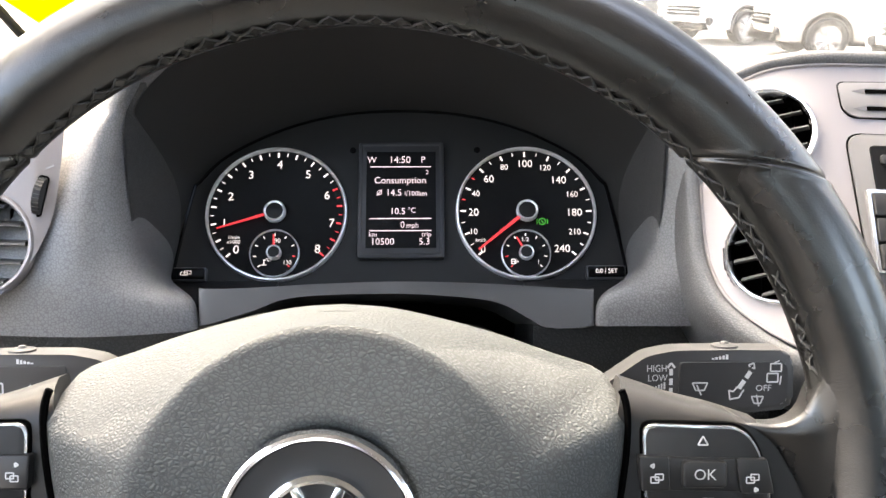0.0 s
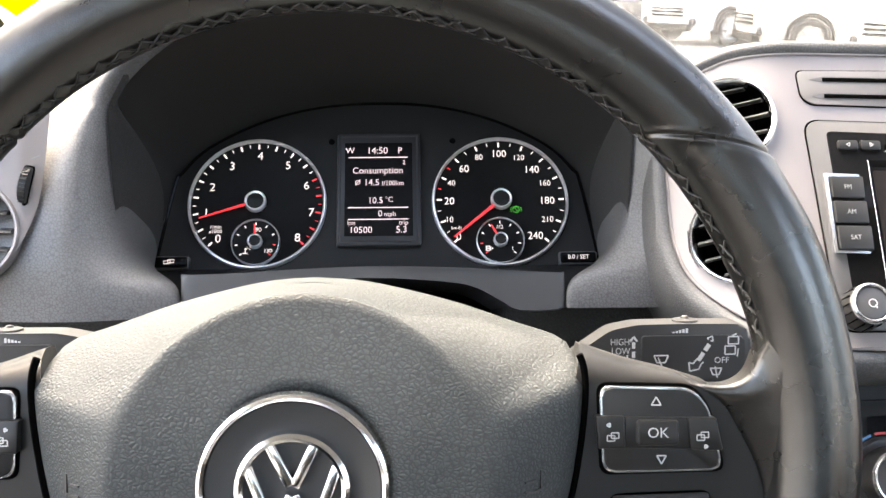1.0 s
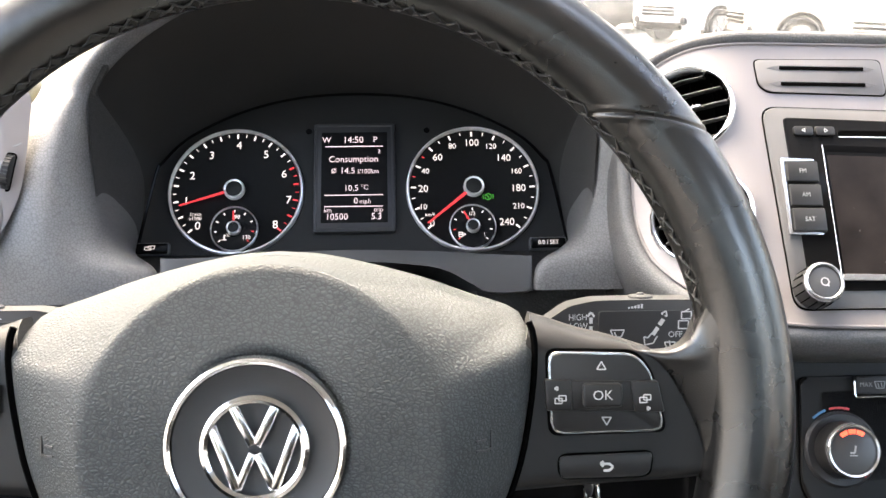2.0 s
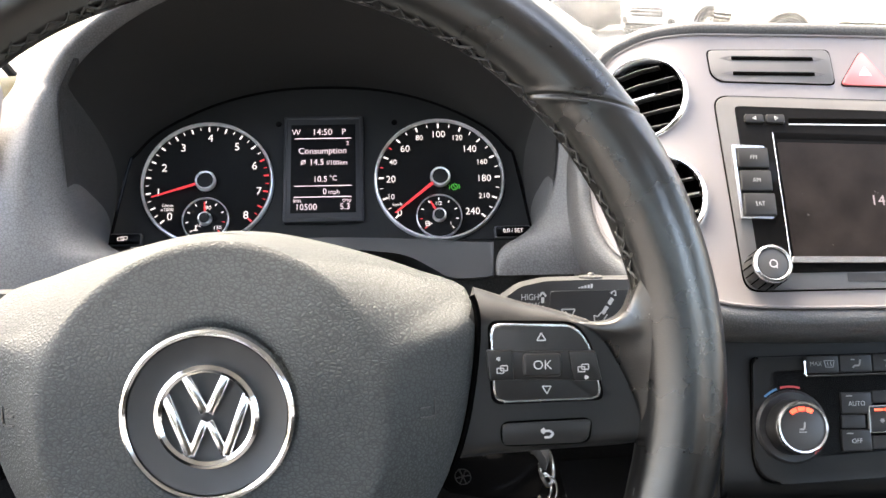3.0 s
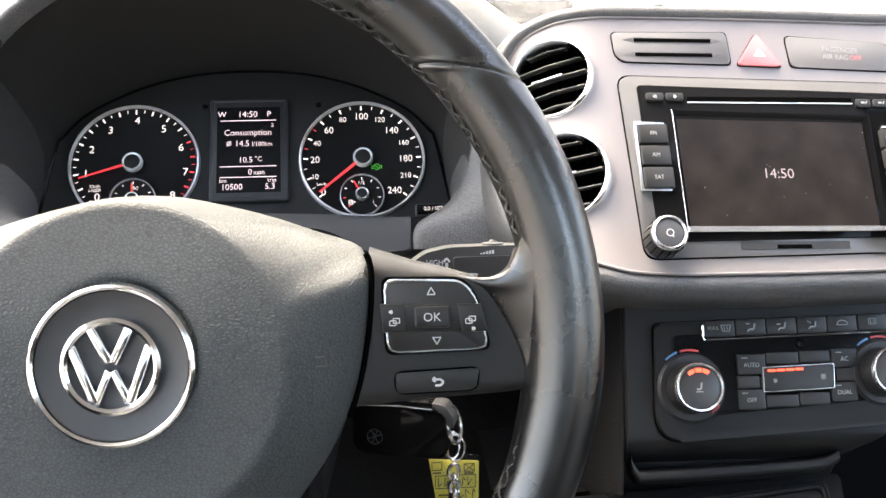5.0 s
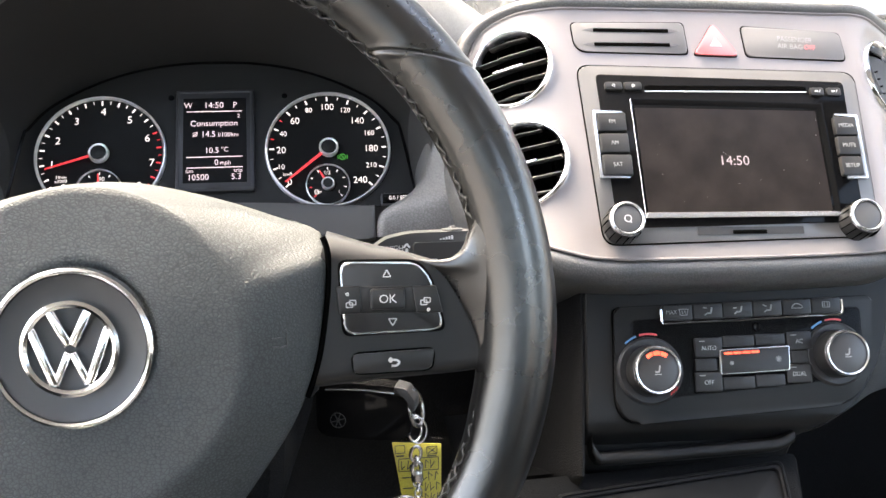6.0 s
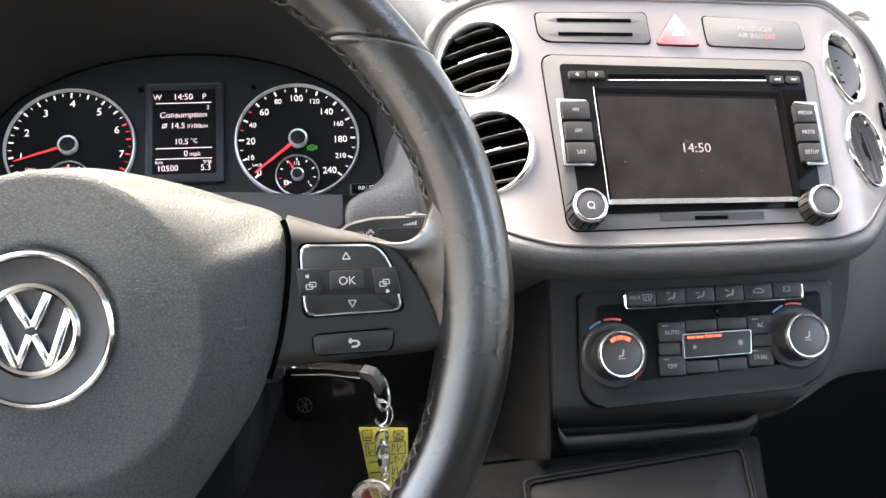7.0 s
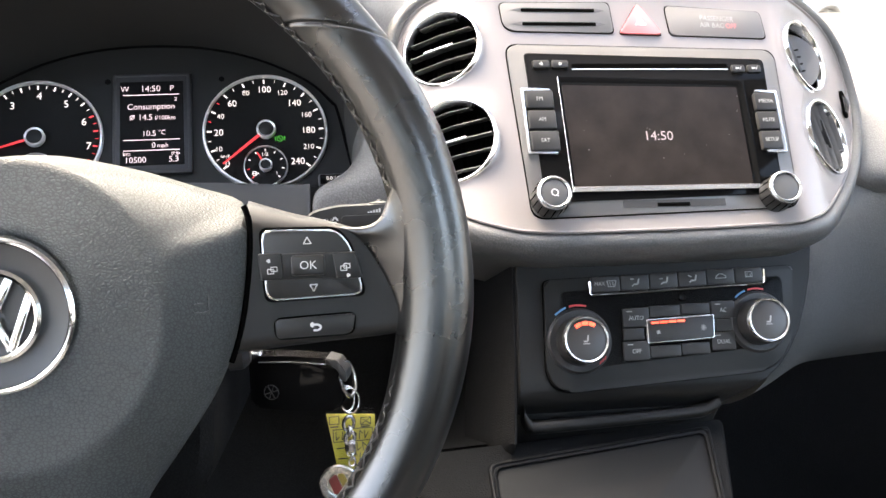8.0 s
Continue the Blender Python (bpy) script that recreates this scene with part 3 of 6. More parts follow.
# black sheet behind the column, standing in for the recess's darkness
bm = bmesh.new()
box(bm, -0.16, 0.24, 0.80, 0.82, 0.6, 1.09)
part("recess_shade", bm, DEEP, dash)

# dash top towards the windscreen
bm = bmesh.new()
rows = []
for i in range(43):
    x = -0.43 + 1.59 * i / 42
    back = 0.12 * max(0.0, min(1.0, (0.30 - abs(x)) / 0.08))
    rows.append([(x, 0.80 + back, 1.155), (x, 0.86 + back, 1.195), (x, 0.99 + back / 2, 1.192), (x, 1.12, 1.165), (x, 1.26, 1.12)])
loft(bm, rows)
subdivided(part("top_pad", bm, DASH_DARKENED, dash, "", 180), 1)

# passenger side
bm = bmesh.new()
rows = []
for x, dy, dz in ((0.475, 0.065, -0.026), (0.505, 0.030, -0.014), (0.54, 0.000, -0.006), (0.60, -0.020, -0.002), (0.72, -0.035, -0.002), (0.95, -0.02, -0.006), (1.16, 0.02, -0.015)):
    rows.append([(x, 1.12 + dy * 0.2, 1.168), (x, 1.02 + dy * 0.4, 1.204 + dz), (x, 0.93 + dy * 0.8, 1.203 + dz), (x, 0.84 + dy, 1.180 + dz), (x, 0.770 + dy, 1.146 + dz), (x, 0.722 + dy, 1.110 + dz), (x, 0.708 + dy, 1.092 + dz), (x, 0.725 + dy, 1.078 + dz)])
loft(bm, rows)
subdivided(part("passenger_dash", bm, DASH, dash, "", 180), 2)
bm = bmesh.new()
rows = []
for x, y, dz in ((0.472, 0.645, -0.004), (0.480, 0.650, -0.003), (0.505, 0.668, 0.0), (0.54, 0.698, 0.006), (0.60, 0.730, 0.010), (0.75, 0.745, 0.010), (1.16, 0.77, 0.0)):
    rows.append([(x, y + 0.05, 1.083 + dz), (x, y + 0.018, 1.080 + dz), (x, y + 0.003, 1.070 + dz), (x, y, 1.050 + dz), (x, y + 0.003, 1.015), (x, y + 0.012, 0.975), (x, y + 0.030, 0.94), (x, y + 0.065, 0.90), (x, y + 0.16, 0.85)])
loft(bm, rows)
subdivided(part("glovebox_panel", bm, DASH_MID, dash, "dark grey grained panel below the passenger dash", 180), 2)

# the silver fascia of the centre, curved back at both sides
def bend(u):
    if u < 0:
        return -7.2 * max(0.0, -u - 0.105) ** 2
    d = max(0.0, u - 0.098)
    return -14 * d * d if d < 0.0286 else -14 * 0.0286 ** 2 - 0.8 * (d - 0.0286)


FASCIA_TOP = smooth_line([(-0.1770, 0.06), (-0.176, 0.105), (-0.167, 0.138), (-0.147, 0.1500), (-0.110, 0.1515), (0, 0.1515), (0.09, 0.1500), (0.130, 0.1520), (0.158, 0.1510), (0.176, 0.1450), (0.189, 0.129), (0.195, 0.100), (0.1950, 0.085)], 8)
FASCIA_LOW = smooth_line([(-0.1770, 0.06), (-0.1750, 0.037), (-0.1665, 0.0125), (-0.145, -0.0115), (-0.118, -0.0262), (-0.085, -0.0318), (0, -0.0318), (0.085, -0.0295), (0.104, -0.0265), (0.121, -0.0190), (0.140, -0.0035), (0.160, 0.016), (0.1765, 0.038), (0.188, 0.060), (0.1950, 0.085)], 8)


def edge_at(line, u):
    for a, b in zip(line, line[1:]):
        if a.x <= u <= b.x:
            return a.y + (b.y - a.y) * (u - a.x) / max(1e-9, b.x - a.x)
    return line[-1].y if u > line[-1].x else line[0].y


VENTS = [(-0.1453, 0.1106, 0.0278), (-0.1421, 0.0388, 0.0296), (0.1348, 0.1085, 0.0272), (0.1462, 0.0460, 0.0282)]


def slope(u):
    return (bend(u - 0.0005) - bend(u + 0.0005)) / 0.001

def vent_plane(u):
    """The slope and depth of the flat seat round a vent."""
    return (slope(u), bend(u)) if u < 0 else (0.70, bend(u) - 0.0012)


def plate_z(u, v):
    """The fascia's depth: curved across, and flat round each vent."""
    z = bend(u)
    for cu, cv, r in VENTS[2:]:
        k, zc = vent_plane(cu)
        d = math.hypot((u - cu) / math.cos(math.atan(k)), v - cv)
        w = max(0.0, min(1.0, (r + 0.013 - d) / 0.0095))
        w = w * w * (3 - 2 * w)
        z += (zc - k * (u - cu) - z) * w
    return z


fascia = thing("centre_fascia", CENTRE, "silver painted centre fascia round the radio", "fascia")
bm = bmesh.new()
cols = []
us = [-0.1770 + 0.372 * i / 320 for i in range(321)]
for u in us:
    t, l = edge_at(FASCIA_TOP, u), edge_at(FASCIA_LOW, u)
    cols.append([(u, l + (t - l) * j / 140, plate_z(u, l + (t - l) * j / 140)) for j in range(141)])
loft(bm, cols)
bmesh.ops.remove_doubles(bm, verts=bm.verts, dist=1e-5)
kill = []
for f in bm.faces:
    c = f.calc_center_median()
    for u, v, r in VENTS:
        su = math.cos(math.atan(vent_plane(u)[0]))
        if math.hypot((c.x - u) / su, c.y - v) < r + 0.0009:
            kill.append(f)
            break
bmesh.ops.delete(bm, geom=kill, context="FACES")
plate_bm = bm
part("plate", plate_bm, SILVER, fascia)

# padded surround of the fascia
OUTLINE = [Vector((p.x, p.y)) for p in FASCIA_TOP] + [Vector((p.x, p.y)) for p in FASCIA_LOW[-2:0:-1]]
bm = bmesh.new()
rows = [[] for _ in range(9)]
k = len(OUTLINE)
for i, p in enumerate(OUTLINE):
    d = (OUTLINE[(i + 2) % k] - OUTLINE[i - 2]).normalized()
    nrm = Vector((-d.y, d.x))
    down = min(1, max(0, (0.06 - p.y) / 0.08))
    for j, (o, w) in enumerate(((-0.001, -0.004), (0.0006, 0.0005 - 0.0025 * down), (0.003, 0.003 - 0.0030 * down), (0.0065 + 0.0005 * down, 0.0035 - 0.0035 * down), (0.010 + 0.0005 * down, -0.001 - 0.002 * down), (0.013 + 0.001 * down, -0.010 + 0.002 * down), (0.0145 + 0.0012 * down, -0.025 + 0.008 * down), (0.014 + 0.001 * down, -0.05 + 0.016 * down), (0.01 + 0.002 * down, -0.09))):
        q = p + nrm * o
        rows[j].append((q.x, q.y, bend(max(-0.185, min(0.2, p.x))) + w))
loft(bm, rows, True)
# same plastic as the dash; the darker copy carries its shade
part("padded_edge", bm, DASH_SHADED, dash, "grained padded edge round the fascia", 180).matrix_basis = CENTRE
bm = bmesh.new()
sweep(bm, [(p.x, p.y, bend(p.x) + 0.0002) for p in OUTLINE], 0.0011, 6, True)
part("edge_lip", bm, SILVER, fascia, "rounded silver edge")


def thumb_wheel(parent, matrix, r=0.0105, wide=0.0052, label="ribbed black thumb wheel"):
    """A ribbed roller set into a fascia; local x is its axle."""
    bm = bmesh.new()
    lathe(bm, [(0.0, wide / 2), (r * 0.92, wide / 2), (r, wide / 2 - 0.0006), (r, -wide / 2 + 0.0006), (r * 0.92, -wide / 2), (0.0, -wide / 2)], 0, 0, 36)
    bm.transform(matrix @ Matrix.Rotation(radians(90), 4, "Y"))
    w = part("thumb_wheel", bm, BUTTON, parent, label)
    for k in range(13):
        a = radians(-78 + 13 * k)
        bm = bmesh.new()
        box(bm, -wide / 2 + 0.0005, wide / 2 - 0.0005, -0.0003, 0.0003, r - 0.0004, r + 0.0005)
        bm.transform(matrix @ Matrix.Rotation(a, 4, "X"))
        part("rib", bm, BLACK, w)
    # the slot is a flat near-black plate, its inner shade given as colour
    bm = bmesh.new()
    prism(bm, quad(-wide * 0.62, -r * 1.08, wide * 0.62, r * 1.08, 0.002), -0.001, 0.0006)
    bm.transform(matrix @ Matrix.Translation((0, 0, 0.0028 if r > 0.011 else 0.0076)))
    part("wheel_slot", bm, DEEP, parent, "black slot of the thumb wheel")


thumb_wheel(fascia, Matrix.Translation((0.1790, 0.0855, bend(0.179) - 0.0078)) @ Matrix.Rotation(math.atan(slope(0.179)), 4, "Y"))


# ---- steering wheel ----
wheel = thing("steering_wheel", WHEEL, "black leather multifunction steering wheel with grained grey airbag cover", "steering wheel")
RIM_R, RIM_T, RIM_N = 0.1776, 0.0163, 0.0154
HUB = Vector((-0.0075, -0.002))


def rim_swell(a):
    """Extra thickness of the grips at ten and two, and where the spokes join."""
    d = math.degrees(a) % 360
    s = 0.0
    for c, w, h in ((24, 14, 0.0005), (156, 14, 0.0005), (-4 % 360, 14, 0.0008), (184, 14, 0.0008)):
        x = min(abs(d - c), 360 - abs(d - c))
        s += h * math.exp(-(x / w) ** 2)
    return s


def flare(a):
    """How far the leather spreads inwards onto the spokes."""
    d = math.degrees(a) % 360
    x = min(abs(d - c) if abs(d - c) < 180 else 360 - abs(d - c) for c in (357, 183))
    return 0.0010 * max(0.0, min(1.0, (21 - x) / 9)) ** 1.5


def seam_dip(a, b):
    """The slanting seams of the leather, one at each upper grip."""
    d = math.degrees(a)
    x = min(abs(d - 40), abs(d - 140))
    return 0.0010 * math.exp(-(x / 0.26) ** 2) - 0.0002 * math.exp(-((x - 0.8) / 0.5) ** 2)


def slant(a, b):
    """Turns the mesh rows near a seam to lie along it."""
    d = math.degrees(a)
    f = 5.9 * math.cos(b)
    for c, s in ((40, -1), (140, 1)):
        if abs(d - c) < 16:
            return a + radians(s * f * (1 - (abs(d - c) / 16) ** 2))
    return a


def valley(a, b):
    """The shallow valley that runs along the lower grips, outside their crest."""
    d = (math.degrees(a) + 180) % 360 - 180
    x = min(abs(d + 8), abs(abs(d) - 172) if d < 0 else abs(188 - d))
    hold = max(0.0, min(1.0, (46 - x) / 12))
    e = math.degrees(b)
    return hold * (0.0011 * math.exp(-((e - 70) / 6.5) ** 2) - 0.0007 * math.exp(-((e - 48) / 14) ** 2) - 0.0004 * math.exp(-((e - 100) / 16) ** 2))


bm = bmesh.new()
angles = sorted(set([360 * i / 240 for i in range(240)] + [c + 0.2 * o for c in (40, 140) for o in range(-12, 13)]))
rows = []
for deg in angles:
    a = radians(deg)
    g = rim_swell(a)
    row = []
    for j in range(56):
        b = 2 * math.pi * j / 56
        inner = max(0.0, -math.cos(b))
        groove = 0.0009 * math.exp(-((math.degrees(b) - 163) / 5) ** 2) + seam_dip(a, b) + valley(a, b)
        r = RIM_R + (RIM_T + g - groove + (flare(a) if math.cos(b) < 0 else 0.0)) * math.cos(b)
        e = slant(a, b)
        row.append((r * math.cos(e), r * math.sin(e), (RIM_N + g - groove) * math.sin(b) + 0.0004 * math.sin(9 * a + 2 * b) * inner))
    rows.append(row)
rows.append(rows[0])
loft(bm, rows, True)
bmesh.ops.remove_doubles(bm, verts=bm.verts, dist=1e-6)
rim = part("rim", bm, LEATHER, wheel, "smooth black leather rim with seams", 180)

# cross stitching along the inside of the rim
bm = bmesh.new()
rng = random.Random(5)
count = 124
for i in range(count):
    a = 2 * math.pi * (i + 0.5) / count
    d = math.degrees(a)
    if not (8 < d < 172 or 195 < d < 345):
        continue
    a += rng.uniform(-0.12, 0.12) * 2 * math.pi / count
    for s in (-1, 1):
        row = []
        for t in (0, 0.33, 0.66, 1.0):
            b = radians(163 + s * (12 - 24 * t + rng.uniform(-3, 3)))
            aa = a + (t - 0.5) * 2 * math.pi / count * 0.95 + (0.2 if s > 0 else 0) * 2 * math.pi / count
            lift = -0.0002 + 0.0005 * math.sin(math.pi * t)
            r = RIM_R + (RIM_T + lift) * math.cos(b)
            row.append((r * math.cos(aa), r * math.sin(aa), (RIM_N + lift) * math.sin(b)))
        sweep(bm, row, rng.uniform(0.00042, 0.00055), 5)
tagged(part("stitching", bm, THREAD, rim, "dark grey cross stitching along the rim"), kind="stuff")

# leather tongues that run from the rim onto the upper corners of the spokes
TONGUE_IN = smooth_line([(0.1330, 0.0252), (0.1426, 0.0193), (0.1497, 0.0087), (0.1550, -0.0018), (0.1585, -0.0124), (0.1600, -0.0240), (0.1612, -0.036), (0.1600, -0.050)], 6)
TONGUE_OUT = smooth_line([(0.1660, 0.058), (0.1740, 0.036), (0.1770, 0.018), (0.1785, 0.004), (0.1782, -0.008), (0.1765, -0.020), (0.1740, -0.036), (0.1700, -0.050)], 6)
TONGUE_TOP = smooth_line([(0.1330, 0.0252), (0.1420, 0.0246), (0.1485, 0.0258), (0.1535, 0.0300), (0.1562, 0.0370), (0.1600, 0.0480), (0.1660, 0.058)], 3)
for s in (-1, 1):
    bm = bmesh.new()
    rows = []
    k = len(TONGUE_TOP) - 1
    m = len(TONGUE_IN) - 1
    for i in range(-2, m + 1):
        t = max(0, i) / m
        row = []
        for j in range(k + 1):
            e = j / k
            line = TONGUE_IN[max(0, i)] * (1 - e) + TONGUE_OUT[max(0, i)] * e
            corner = TONGUE_TOP[j] - (TONGUE_IN[0] * (1 - e) + TONGUE_OUT[0] * e)
            p = line + corner * (1 - t) ** 4
            r = min(0.0163, abs(p.length - RIM_R))
            on_rim = RIM_N * math.sqrt(max(0.0, 1 - (r / 0.0166) ** 2))
            slope_z = 0.0024 + (RIM_N + 0.0001 - 0.0024) * e ** 0.92 - 0.0022 * max(0.0, 1 - 9 * t) ** 2
            sink = max(0.0, min(1.0, (t - 0.66) / 0.3))
            sink = sink * sink * (3 - 2 * sink)
            z = slope_z + (on_rim - 0.0008 - slope_z) * max(sink, 0.7 * max(0.0, 1 - 4 * t) * e ** 2)
            z -= (0.0, 0.004, 0.014)[-min(0, i)]
            row.append((s * p.x, p.y - (0.0008 if i == -2 else 0.0), z))
        rows.append([(row[0][0] - s * 0.0006, row[0][1], row[0][2] - 0.004)] + row)
    loft(bm, rows)
    part("spoke_leather", bm, LEATHER, rim, "black leather drawn onto the spoke", 180)

# airbag cover: a domed middle that falls away to its edge
PAD_R = smooth_line([(0.000, 0.0655), (0.0175, 0.0642), (0.0375, 0.0600), (0.0575, 0.0545), (0.0775, 0.0475), (0.0920, 0.0428), (0.0975, 0.0385), (0.0998, 0.027), (0.0980, 0.005), (0.0930, -0.020), (0.083, -0.044), (0.066, -0.069), (0.050, -0.091), (0.040, -0.112), (0.0, -0.116)], 6)
PAD_OUT = [(p.x, p.y) for p in PAD_R] + [(-p.x, p.y) for p in PAD_R[-2:0:-1]]


def pad_radius(a):
    d = Vector((math.cos(a), math.sin(a)))
    best = 0.06
    k = len(PAD_OUT)
    for i in range(k):
        p, q = Vector(PAD_OUT[i]), Vector(PAD_OUT[(i + 1) % k])
        e = q - p
        det = d.x * -e.y + d.y * e.x
        if abs(det) < 1e-9:
            continue
        t = (p.x * -e.y + p.y * e.x) / det
        s = (d.x * p.y - d.y * p.x) / det
        if t > 0 and -1e-6 <= s <= 1 + 1e-6:
            best = max(t, 0.01)
    return best


def pad_crease(a, ro):
    """The soft edge of the round middle field."""
    drop = 0.0042 * math.sin(a)
    return min(-drop + math.sqrt(0.0667 ** 2 - 0.0042 ** 2 + drop ** 2), ro * 0.955)


def pad_edge(a):
    """How far back the cover's outer edge lies: deep along the top, shallow beside the spokes."""
    t = max(0.0, min(1.0, (math.sin(a) - 0.26) / 0.14))
    return 0.004 - 0.022 * t * t * (3 - 2 * t)


def pad_height(a, r, ro):
    ri = pad_crease(a, ro)
    top = 0.0285 - 0.0133 * max(0.0, math.sin(a)) ** 2
    if r <= ri:
        return 0.0290 - (0.0290 - top) * (r / ri) ** 1.6
    t = min(1.0, (r - ri) / (ro - ri))
    return top - (top - pad_edge(a)) * (0.3 * t * t + 0.7 * t) - 0.0025 * max(0, t - 0.9) / 0.1


bm = bmesh.new()
N = 144
rows = [[] for _ in range(31)]
for i in range(N):
    a = 2 * math.pi * i / N
    ro = pad_radius(a)
    ri = pad_crease(a, ro)
    for j in range(31):
        if j < 13:
            r = 0.0285 if j == 0 else 0.0298 + (ri - 0.0298) * (j - 1) / 11
            h = pad_height(a, r, ro) - (0.0045, 0.0022)[j] if j < 2 else pad_height(a, r, ro)
        elif j < 27:
            r = ri + (ro - ri) * (j - 12) / 14
            h = pad_height(a, r, ro)
        else:
            r = ro + (0.0003, 0.0001, -0.001, -0.003)[j - 27]
            h = pad_edge(a) - (0.0045, 0.007, 0.012, 0.024)[j - 27]
        rows[j].append((HUB.x + r * math.cos(a), HUB.y + r * math.sin(a), h))
loft(bm, rows, True)
airbag = part("airbag_cover", bm, PAD, wheel, "grained grey airbag cover", 180)
# embossed marks in a darker grey that imitates the shading of their relief
for s in (-1, 1):
    marks = [(-0.004 * s, -0.003, 0.001 * s, -0.0035, 0.0007), (-0.004 * s, 0.0005, 0.001 * s, 0.0005, 0.0007), (0.001 * s, -0.0035, 0.0035 * s, -0.003, 0.0007), (0.0035 * s, -0.004, 0.0035 * s, 0.004, 0.0007)]
    o = bars(airbag, DISH, marks, 0.0, "embossed_mark", 0.0006)
    a = math.atan2(-0.0035, s * 0.080)
    ro = pad_radius(a)
    h0, h1 = pad_height(a, 0.0765, ro), pad_height(a, 0.0845, ro)
    o.location = (HUB.x + s * 0.080, HUB.y - 0.0035, (h0 + h1) / 2 + 0.0004)
    o.rotation_euler = (0, s * math.atan((h0 - h1) / 0.008), 0)

for s in (-1, 1):
    bm = bmesh.new()
    sweep(bm, [(HUB.x + s * (p.x + 0.0012), HUB.y + p.y, 0.0012) for p in PAD_R if -0.035 < p.y < 0.0395], 0.0014, 6)
    part("seam", bm, DEEP, wheel, "dark gap beside the airbag cover")

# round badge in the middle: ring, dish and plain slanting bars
bm = bmesh.new()
lathe(bm, [(0.0, -0.0020), (0.018, -0.0016), (0.026, -0.0006), (0.0298, 0.0004)], 0, 0, 72)
badge = part("badge", bm, DISH, wheel, "dark grey dished badge with chrome rings")
badge.location = (-0.0098, -0.0045, 0.0290)
bm = bmesh.new()
lathe(bm, [(0.0298, -0.003), (0.0303, 0.0012), (0.0314, 0.0021), (0.0325, 0.0013), (0.0332, -0.002)], 0, 0, 72)
part("outer_ring", bm, CHROME, badge, "bright chrome ring")
bm = bmesh.new()
lathe(bm, [(0.0165, -0.0015), (0.0167, 0.0022), (0.0180, 0.0031), (0.0195, 0.0022), (0.0201, -0.0012)], 0, 0, 64)
part("inner_ring", bm, CHROME, badge, "bright chrome ring")
for x0, y0, x1, y1, wide, high in ((-0.0082, 0.0166, -0.0006, 0.0012, 0.0019, 0.0023), (0.0082, 0.0166, 0.0006, 0.0012, 0.0019, 0.0023), (-0.0152, 0.0082, -0.0066, -0.0150, 0.0019, 0.0023), (0.0152, 0.0082, 0.0066, -0.0150, 0.0019, 0.0023), (-0.0064, -0.0146, -0.0008, -0.0016, 0.0016, 0.0021), (0.0064, -0.0146, 0.0008, -0.0016, 0.0016, 0.0021)):
    bm = bmesh.new()
    d = Vector((x1 - x0, y1 - y0)).normalized()
    nn = Vector((-d.y, d.x)) * wide
    prism(bm, [(x0 + nn.x, y0 + nn.y), (x0 - nn.x, y0 - nn.y), (x1 - nn.x, y1 - nn.y), (x1 + nn.x, y1 + nn.y)], -0.0015, high, 0.0010, 3)
    part("bar", bm, CHROME, badge, "bright chrome bar")

# spokes with their switches
def spaced(pts, n):
    """n + 1 points at even steps along a smooth line."""
    line = smooth_line(pts, 12)
    run = [0.0]
    for a, b in zip(line, line[1:]):
        run.append(run[-1] + (b - a).length)
    out = []
    for i in range(n + 1):
        d = run[-1] * i / n
        k = max(j for j in range(len(run)) if run[j] <= d + 1e-12)
        k = min(k, len(line) - 2)
        out.append(line[k].lerp(line[k + 1], (d - run[k]) / max(1e-9, run[k + 1] - run[k])))
    return out


SPOKE_TOP = spaced([(0.0928, 0.0385), (0.1000, 0.0362), (0.112, 0.0322), (0.126, 0.0287), (0.1410, 0.0240)], 26)
SPOKE_LOW = spaced([(0.0740, -0.0315), (0.100, -0.0292), (0.125, -0.0275), (0.1500, -0.0262), (0.1602, -0.0250)], 26)
SPOKE_RIGHT = spaced([(0.1410, 0.0240), (0.1515, 0.0100), (0.1590, -0.006), (0.1610, -0.016), (0.1602, -0.0250)], 26)


